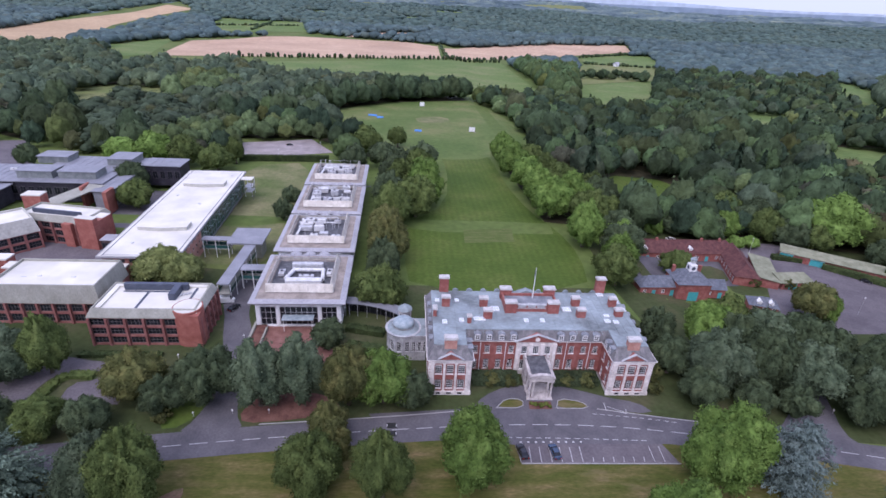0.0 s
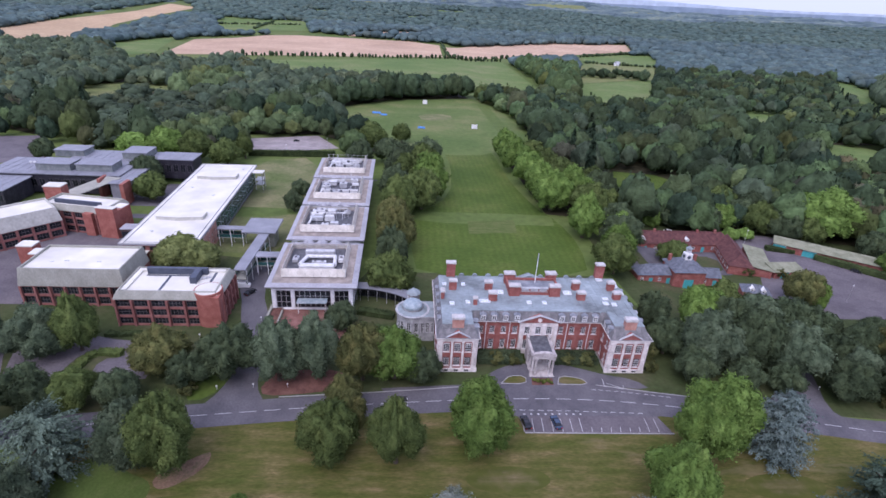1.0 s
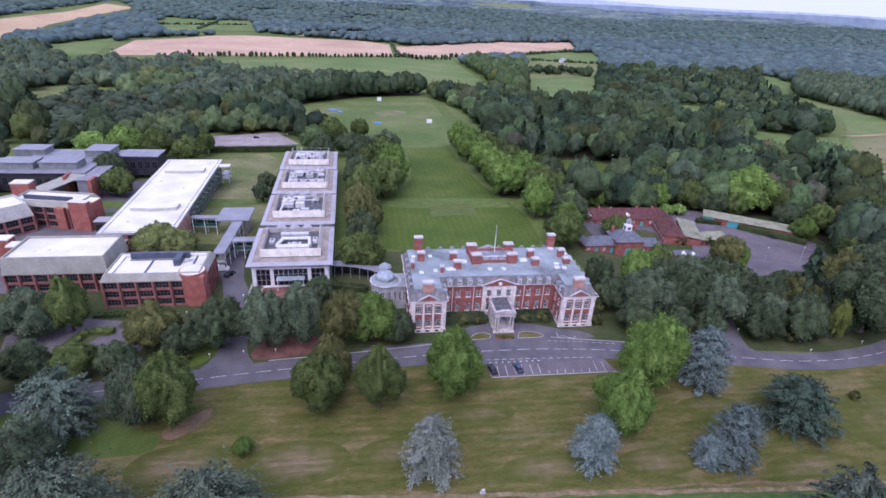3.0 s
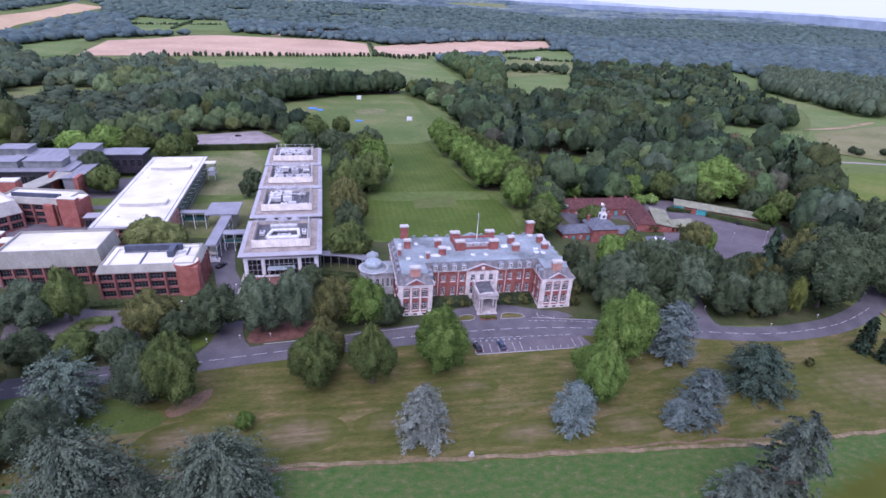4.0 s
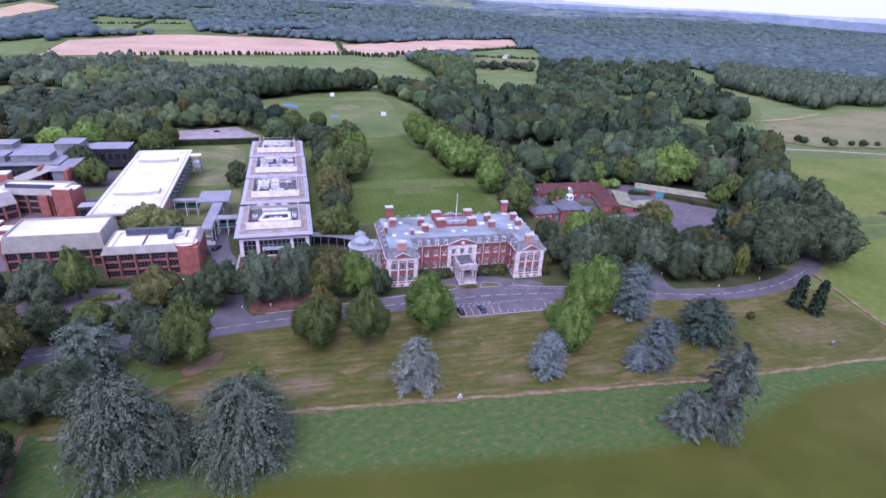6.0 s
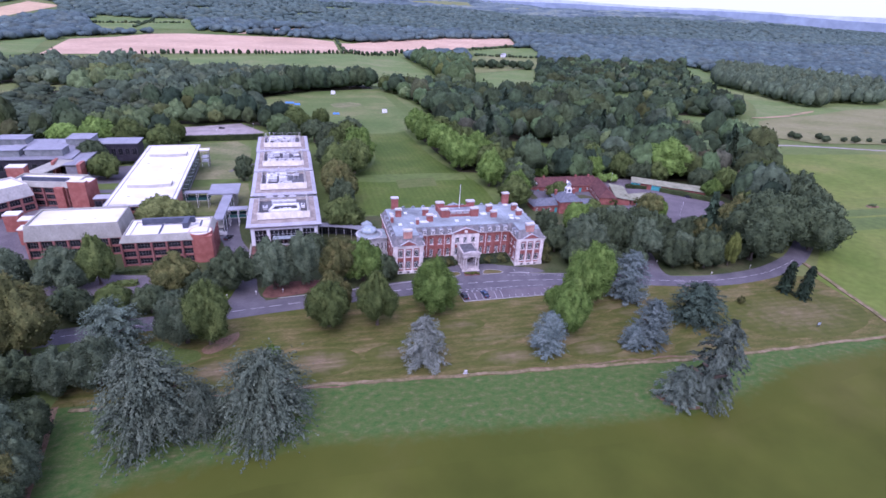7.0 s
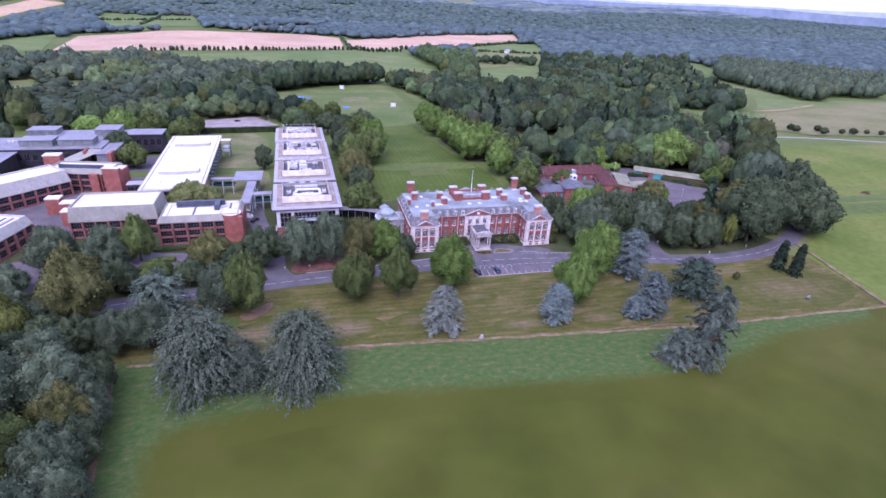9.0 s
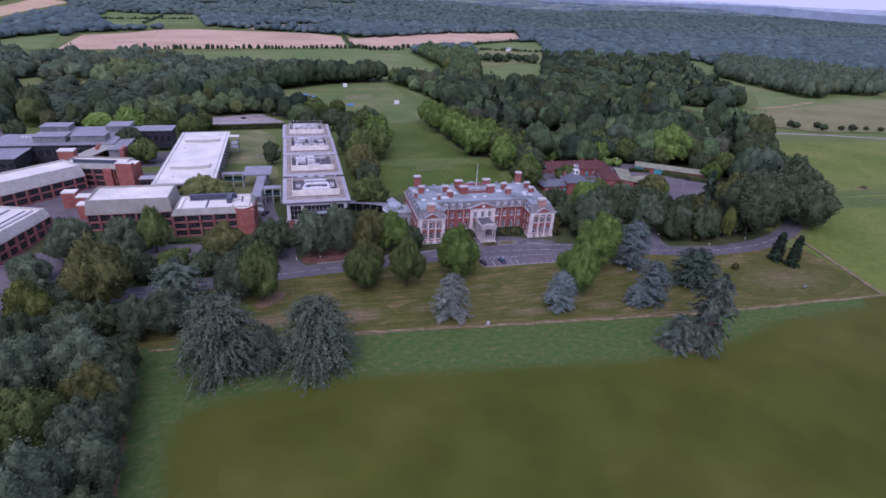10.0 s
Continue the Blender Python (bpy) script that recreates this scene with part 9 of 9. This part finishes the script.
hedge("dark hedge beside the forecourt", [(-46.0, 24.5), (-36.0, 22.0)], 2.4, 1.6)
hedge("dark hedge beside the pavilion", [(-45.0, 17.0), (-36.0, 15.0)], 2.4, 1.6)
for x0, x1 in ((-15.0, -4.2), (3.6, 14.8)):
    hedge("dark shrubs against the house front", [(x0, 4.6), (x1, 4.6)], 4.2, 2.1, "leaf_dark", "house shrubs", 0.5)
for x, y, r, h in ((-26.3, -1.2, 2.6, 4.2), (-29.5, 2.0, 2.8, 4.5), (26.8, 0.6, 2.0, 3.4), (28.0, 5.0, 2.6, 5.0), (29.0, 12.0, 3.0, 6.0), (-34.0, 7.0, 3.0, 4.0), (-40.0, 8.0, 3.4, 4.4), (-10.5, 3.4, 2.2, 3.0), (-6.2, 3.2, 1.8, 2.6), (7.0, 3.2, 2.0, 2.8), (12.2, 3.3, 2.2, 3.0),
                   (-79.5, -8.0, 2.0, 2.6), (82.5, -9.5, 2.6, 4.2), (78.0, -11.2, 1.8, 3.0), (98.0, 57.0, 2.4, 3.6), (87.0, 58.5, 2.4, 3.4)):
    tree("bush", x, y, r, h, "dark rounded shrub in the grounds", "shrubs", "shrub", "shrub")
for x, y, s in ((-1.6, -3.6, 0.6), (-0.4, -3.9, 0.7), (0.8, -3.5, 0.6), (-2.4, -3.2, 0.5), (1.5, -4.2, 0.5)):
    tree("yellow_far", x, y, s, s * 1.7, "small yellow-green border plant by the porch", "porch plants", "border_plant", "plant")

# ---- drive islands, kerbs and road markings ----
for pts in ([(-10.4, -4.4), (-4.4, -4.4), (-4.1, -1.7), (-7.9, -1.5)], [(3.0, -4.5), (10.4, -4.6), (9.3, -2.4), (4.1, -1.4)]):
    patch("grass_island", pts, "park", 0.10, "small grass island in the drive", "lawn", 1)
    ribbon("kerb", pts + pts[:1], 0.18, "kerb", 0.06, "pale stone kerb round a grass island", "kerb", 1, height=0.10)
patch("porch_bed", [(-3.1, -4.8), (2.0, -4.8), (2.2, -2.4), (-2.9, -2.4)], "red_bed", 0.09, "planted bed before the porch", "bed", 0)
ribbon("kerb", [(-60, -9.2), (-42, -7.8), (-27, -6.4), (-13, -4.7)], 0.2, "kerb", 0.05, "pale road kerb", "kerb", 1, height=0.11)
ribbon("kerb", [(12, -4.7), (29, -7.9), (44, -10.2)], 0.2, "kerb", 0.05, "pale road kerb", "kerb", 1, height=0.11)
ribbon("kerb", [(24.2, -19.8), (-7.6, -19.5)], 0.2, "kerb", 0.05, "pale kerb along the parking strip", "kerb", 0, height=0.11)

ROAD = spline([(-175, -27), (-130, -22), (-95, -17.2), (-62, -13.2), (-32, -10.6), (-8, -9.2), (12, -9.6), (30, -12), (55, -16), (76, -20.5), (98, -19), (112, -14.5), (124, -9)], 3)


def dashes(name, line, length, gap, width, off, label):
    """Painted dashes along a line, each one a sheet of its own."""
    out, acc = [], 0.0
    seg = list(zip(line, line[1:]))
    tot = sum(math.hypot(b[0] - a[0], b[1] - a[1]) for a, b in seg)
    def at(s):
        for a, b in seg:
            L = math.hypot(b[0] - a[0], b[1] - a[1])
            if s <= L:
                return (a[0] + (b[0] - a[0]) * s / L, a[1] + (b[1] - a[1]) * s / L)
            s -= L
        return line[-1]
    par = thing(name, 0, 0, 0, label, "road marking", kind="structure")
    s = 0.0
    while s + length < tot:
        a, b = at(s), at(s + length)
        d = math.hypot(b[0] - a[0], b[1] - a[1])
        nx_, ny_ = -(b[1] - a[1]) / d * width / 2, (b[0] - a[0]) / d * width / 2
        bm = bmesh.new()
        bm.faces.new([bm.verts.new((x, y, gh(x, y) + off)) for x, y in ((a[0] - nx_, a[1] - ny_), (b[0] - nx_, b[1] - ny_), (b[0] + nx_, b[1] + ny_), (a[0] + nx_, a[1] + ny_))])
        part("dash", bm, "line", par)
        s += length + gap
    return par


dashes("centre_line", ROAD[8:], 3.4, 1.5, 0.16, 0.085, "white dashed centre line of the road")
dashes("edge_line", spline([(-9.5, -12.9), (5, -13.2), (20, -13.9)], 2), 1.2, 0.8, 0.14, 0.086, "white dashed edge line by the parking strip")
dashes("edge_line", spline([(10.5, -6.2), (20, -7.3), (29.5, -9.0)], 2), 1.0, 0.7, 0.14, 0.086, "white dashed edge line of the forecourt")
for i in range(15):
    x = -8.0 + 2.06 * i
    bm = bmesh.new()
    y1 = -15.4 if i in (0, 1, 2, 3, 4, 5, 6, 13, 14) else -18.0
    bm.faces.new([bm.verts.new(c) for c in ((x + 0.25, -19.2, 0.088), (x + 0.37, -19.2, 0.088), (x + 0.62, y1, 0.088), (x + 0.50, y1, 0.088))])
    tagged(part("bay_line", bm, "line"), "white painted parking bay line", "road marking", "bay lines", "structure")
for i in range(9):      # worn painted letters in the road, unreadable
    x = -7.0 + 1.55 * i
    tagged(part("bay_mark", boxed(x, x + 0.45, -14.3, -13.95, 0.082, 0.087), "line"), "worn white mark painted before a bay", "road marking", "bay marks", "structure")
tr = thing("hatch_marking", 0, 0, 0, "white triangular hatch painted at the forecourt corner", "road marking", kind="structure")
for (a, b) in (((14.2, -2.7), (14.0, -4.9)), ((14.0, -4.9), (18.2, -6.1)), ((18.2, -6.1), (18.5, -4.7)), ((14.6, -4.0), (17.8, -5.6))):
    d = math.hypot(b[0] - a[0], b[1] - a[1])
    nx_, ny_ = -(b[1] - a[1]) / d * 0.07, (b[0] - a[0]) / d * 0.07
    bm = bmesh.new()
    bm.faces.new([bm.verts.new((x, y, 0.087)) for x, y in ((a[0] - nx_, a[1] - ny_), (b[0] - nx_, b[1] - ny_), (b[0] + nx_, b[1] + ny_), (a[0] + nx_, a[1] + ny_))])
    part("hatch_line", bm, "line", tr)
for i, y in enumerate((-9.6, -11.8)):
    c = thing("speed_cushion", -33.0, y, 0.05, "black rubber speed cushion with white edges", "speed bump", "speed cushions")
    solid("pad", c, "rubber", (-1.0, 1.0, -0.75, 0.75, 0, 0.09), bev=0.04)
    solid("marking", c, "line", (-1.05, -0.85, -0.3, 0.3, 0.02, 0.1))
    solid("marking", c, "line", (0.85, 1.05, -0.3, 0.3, 0.02, 0.1))

# ---- vehicles ----
M["car_black"] = mat("black_car_paint", [(0.012, 0.012, 0.015), (0.02, 0.02, 0.024)], 1, rough=0.25, spec=0.6)
M["car_blue"] = mat("dark_blue_car_paint", [(0.03, 0.05, 0.09), (0.04, 0.065, 0.11)], 1, rough=0.25, spec=0.6)
M["car_white"] = mat("white_car_paint", [(0.7, 0.7, 0.7), (0.76, 0.76, 0.76)], 1, rough=0.3, spec=0.6)
M["car_silver"] = mat("silver_car_paint", [(0.3, 0.31, 0.32), (0.36, 0.37, 0.38)], 1, rough=0.3, metal=0.4)
M["lamp_glass"] = mat("lamp_lens", [(0.6, 0.6, 0.62), (0.7, 0.7, 0.72)], 1, rough=0.2)
M["lamp_red"] = mat("rear_lamp_lens", [(0.3, 0.02, 0.02), (0.4, 0.03, 0.03)], 1, rough=0.2)


def section(profile, w0, w1, zsplit):
    """A car shell: a side profile (x, z) extruded across, narrower above zsplit."""
    bm = bmesh.new()
    def half(z):
        return w0 if z <= zsplit else w1
    L = [bm.verts.new((x, -half(z), z)) for x, z in profile]
    R = [bm.verts.new((x, half(z), z)) for x, z in profile]
    bm.faces.new(L); bm.faces.new(R[::-1])
    n = len(profile)
    for i in range(n):
        bm.faces.new((L[i], L[(i + 1) % n], R[(i + 1) % n], R[i]))
    return bm


def car(x, y, rz, paint, label, van=False):
    c = thing("van" if van else "car", x, y, gh(x, y) + 0.08, label, "van" if van else "car", rz=rz)
    if van:
        body = [(-2.1, 0.25), (2.1, 0.25), (2.15, 0.6), (2.1, 0.95), (1.55, 1.1), (1.05, 1.75), (-2.05, 1.8), (-2.1, 1.0)]
        part("body", section(body, 0.8, 0.76, 1.12), paint, c)
        part("windscreen", section([(1.53, 1.13), (1.06, 1.74), (1.1, 1.74), (1.6, 1.13)], 0.68, 0.66, 1.4), "glass", c)
    else:
        body = [(-1.82, 0.22), (1.82, 0.22), (1.86, 0.45), (1.78, 0.66), (1.0, 0.74), (-1.1, 0.78), (-1.78, 0.74), (-1.86, 0.5)]
        part("body", section(body, 0.76, 0.74, 0.7), paint, c)
        part("glasshouse", section([(0.98, 0.742), (0.42, 1.10), (-0.85, 1.13), (-1.45, 0.775)], 0.70, 0.60, 0.9), "glass", c)
        part("roof", section([(0.40, 1.105), (0.2, 1.16), (-0.7, 1.17), (-0.86, 1.135)], 0.58, 0.54, 1.12), paint, c)
    ht = 0.62 if van else 0.5
    for sx, mt in ((1.83 if not van else 2.11, "lamp_glass"), (-1.84 if not van else -2.1, "lamp_red")):
        for sy in (-0.55, 0.55):
            solid("headlight" if sx > 0 else "tail_light", c, mt, (sx - 0.05, sx + 0.04, sy - 0.15, sy + 0.15, ht - 0.06, ht + 0.08))
    for sx in (-1.15, 1.15):
        for sy in (-0.7, 0.7):
            bm = bmesh.new()
            bmesh.ops.create_cone(bm, cap_ends=True, segments=14, radius1=0.28, radius2=0.28, depth=0.18, matrix=Matrix.Translation((sx, sy, 0.24)) @ Matrix.Rotation(radians(90), 4, "X"))
            w = part("wheel", bm, "rubber", c)
            bm = bmesh.new()
            bmesh.ops.create_cone(bm, cap_ends=True, segments=10, radius1=0.16, radius2=0.16, depth=0.2, matrix=Matrix.Translation((sx, sy, 0.24)) @ Matrix.Rotation(radians(90), 4, "X"))
            part("rim", bm, "metal", w)
    return c


car(-7.0, -17.0, 100, "car_black", "black parked car in a marked bay")
car(-0.5, -17.0, 98, "car_blue", "dark blue parked car in a marked bay")
car(-80.5, 37.0, 5, "car_white", "white van parked between the offices", True)
car(-77.5, 33.5, 60, "car_black", "dark car parked by the brick office")
car(74.2, 94.0, 5, "car_white", "white car parked behind the stables")
car(131.0, 62.2, -43, "car_black", "black car parked before the sheds")
car(116.2, 19.5, 150, "car_silver", "silver car parked under trees in the yard")
car(-101.6, 223.0, 20, "car_black", "dark car in the gravel car park")
car(-119.5, 64.0, 0, "car_blue", "dark blue car in the service yard")

# ---- small things in the grounds ----
def lamp_post(x, y, h, label):
    p = thing("lamp_post", x, y, gh(x, y), label, "lamp post", "lamp posts")
    part("post", cyl(bmesh.new(), 0, 0, 0, h, 0.06, 0.045, 8), "metal", p)
    bm = bmesh.new()
    bmesh.ops.create_uvsphere(bm, u_segments=10, v_segments=8, radius=0.2, matrix=Matrix.Translation((0, 0, h + 0.15)))
    part("globe", bm, "sash", p, "white glass globe")


for x, y in ((-73.8, -6.9), (-66.1, -6.2), (-58.7, -6.1), (-84.0, 12.0), (-71.0, 20.0), (80.0, -16.5), (98, -14.0), (66.0, -6.0)):
    lamp_post(x, y, 0.9, "low bollard lamp with a white globe")
for x, y in ((-99.5, 186.5), (-80.5, 206.5), (101, 84), (110, 40), (125, 40)):
    lamp_post(x, y, 6.0, "tall slim lamp post")

p = thing("stone_marker", -16.4, -50.8, 0, "small grey stone marker on the lawn", "marker")
solid("slab", p, "stone_grey", (-0.35, 0.35, -0.2, 0.2, 0, 1.1), bev=0.08)
solid("base", p, "stone_grey", (-0.55, 0.55, -0.35, 0.35, -0.05, 0.15))
p = thing("notice_board", 89.9, -49.3, 0, "small blue-grey notice board on posts", "sign")
solid("panel", p, "lead", (-0.5, 0.5, -0.04, 0.04, 0.8, 1.6))
for x in (-0.4, 0.4):
    solid("post", p, "dark_metal", (x - 0.05, x + 0.05, 0.04, 0.14, 0, 1.6))

for x, y, w, h, label in ((-19.4, 405.0, 4.2, 4.2, "white cricket sight screen at the far boundary"), (14.5, 287.0, 4.2, 3.6, "white cricket sight screen near the lawn")):
    s_ = thing("sight_screen", x, y, gh(x, y), label, "sight screen", "sight screens")
    for i in range(6):
        solid("board", s_, "sash", (-w / 2, w / 2, -0.05, 0.05, 0.5 + i * (h - 0.5) / 6 + 0.04, 0.5 + (i + 1) * (h - 0.5) / 6))
    for px in (-w / 2 + 0.3, w / 2 - 0.3):
        solid("frame", s_, "metal", (px - 0.06, px + 0.06, 0.052, 0.14, 0, h))
        solid("foot", s_, "metal", (px - 0.06, px + 0.06, -0.8, 1.2, 0, 0.12))
for x, y, w, d in ((-60.4, 343, 7, 3.4), (-54.0, 334, 5, 2.6), (-24.4, 283, 5, 2.4)):
    s_ = thing("pitch_cover", x, y, gh(x, y) + 0.02, "blue sheet pitch cover on wheels", "pitch cover", "pitch covers", rz=-8)
    loft("sheet", s_, "blue", [(rect(-w / 2, w / 2, -d / 2, d / 2), 0.25), (rect(-w / 2, w / 2, -d / 2, d / 2), 0.5), (rect(-w / 2 + 0.2, w / 2 - 0.2, -0.15, 0.15), 1.3)])
    for i in (-1, 1):
        for j in (-1, 1):
            part("wheel", cyl(bmesh.new(), i * (w / 2 - 0.4), j * (d / 2 - 0.3), 0, 0.25, 0.2, n=8), "rubber", s_)

p = thing("rail_fence", 41.0, 34.4, gh(43, 33.5), "low white rail fence across the grass", "fence")
for i in range(7):
    f = i / 6
    x, y = 5.3 * f, -1.6 * f
    z = gh(41 + x, 34.4 + y) - gh(43, 33.5)
    solid("post", p, "sash", (x - 0.06, x + 0.06, y - 0.06, y + 0.06, z, z + 0.9))
    if i:
        part("rail", prism(bmesh.new(), [(px, py + 0.03), (x, y + 0.03), (x, y - 0.03), (px, py - 0.03)], z + 0.72, z + 0.82), "sash", p)
    px, py = x, y

p = thing("garden_pavilion", 82.5, 143.5, gh(82.5, 143.5), "small dark slate roofed garden house on a lawn", "garden house")
solid("wall", p, "stone_grey", (-3.6, 3.6, -2.4, 2.4, 0, 2.6))
loft("roof", p, "slate", [(rect(-4.2, 4.2, -3.0, 3.0), 2.6), (rect(-1.6, 1.6, -0.15, 0.15), 5.6)])
for sx in (-1, 1):
    solid("porch_gable", p, "sash", (sx * 4.8 - 0.7, sx * 4.8 + 0.7, -1.2, 0.6, 0, 2.6))
    loft("porch_roof", p, "slate", [(rect(sx * 4.8 - 0.9, sx * 4.8 + 0.9, -1.4, 0.8), 2.6), (rect(sx * 4.8 - 0.1, sx * 4.8 + 0.1, -1.3, 0.7), 3.7)])

p = thing("earth_mound", 217.7, 37.4, gh(217, 37), "small dark mound with rough grass in the pasture", "mound")
r_ = np.random.default_rng(3)
v, f = ICO[2]
v = v * (1 + 0.1 * r_.normal(size=(len(v), 1))) * np.array([3.4, 2.2, 0.9])
mesh_object("heap", v, f, "earth", p)
mesh_object("tuft", *crown_lump(5), "hedge", p).matrix_basis = Matrix.Diagonal((2.6, 1.6, 1.5, 1))


def farmhouse(x, y, rz, L, W, label, walls="white_wall", roof="tile"):
    z = gh(x, y)
    S = thing("farm_building", x, y, z, label, "farm building", "far farm buildings", rz=rz)
    solid("wall", S, walls, (-L / 2, L / 2, -W / 2, W / 2, 0, 5.0))
    bm = bmesh.new()
    q = [bm.verts.new(c) for c in ((-L / 2 - 0.4, -W / 2 - 0.4, 5), (L / 2 + 0.4, -W / 2 - 0.4, 5), (L / 2 + 0.4, W / 2 + 0.4, 5), (-L / 2 - 0.4, W / 2 + 0.4, 5), (-L / 2 - 0.4, 0, 8), (L / 2 + 0.4, 0, 8))]
    for f_ in ((0, 1, 5, 4), (2, 3, 4, 5), (0, 4, 3), (1, 2, 5), (0, 3, 2, 1)):
        bm.faces.new([q[k] for k in f_])
    part("roof", bm, roof, S)
    for i in range(3):
        window(S, pose(-L / 2 + L * (i + 0.5) / 3, -W / 2 - 0.06, 1.2), 1.4, 1.5, 2, 2, 0.1)


farmhouse(343, 1470, 20, 18, 8, "distant white farmhouse with red roof")
farmhouse(372, 1482, 0, 12, 8, "distant pinkish brick farmhouse in trees", "brick_pink")
farmhouse(528, 1009, 15, 40, 8, "long pale distant farm shed", "white_wall", "zinc")
farmhouse(505, 1000, 10, 12, 8, "distant brick farmhouse by a shed", "brick_pink")
farmhouse(356, 938, 30, 10, 7, "distant small white barn", "white_wall", "zinc")

# the whole plan to true size
for ob in list(scene.objects):
    if ob.parent is None and ob.type in {"MESH", "EMPTY"}:
        ob.matrix_basis = Matrix.Scale(SIZE, 4) @ ob.matrix_basis
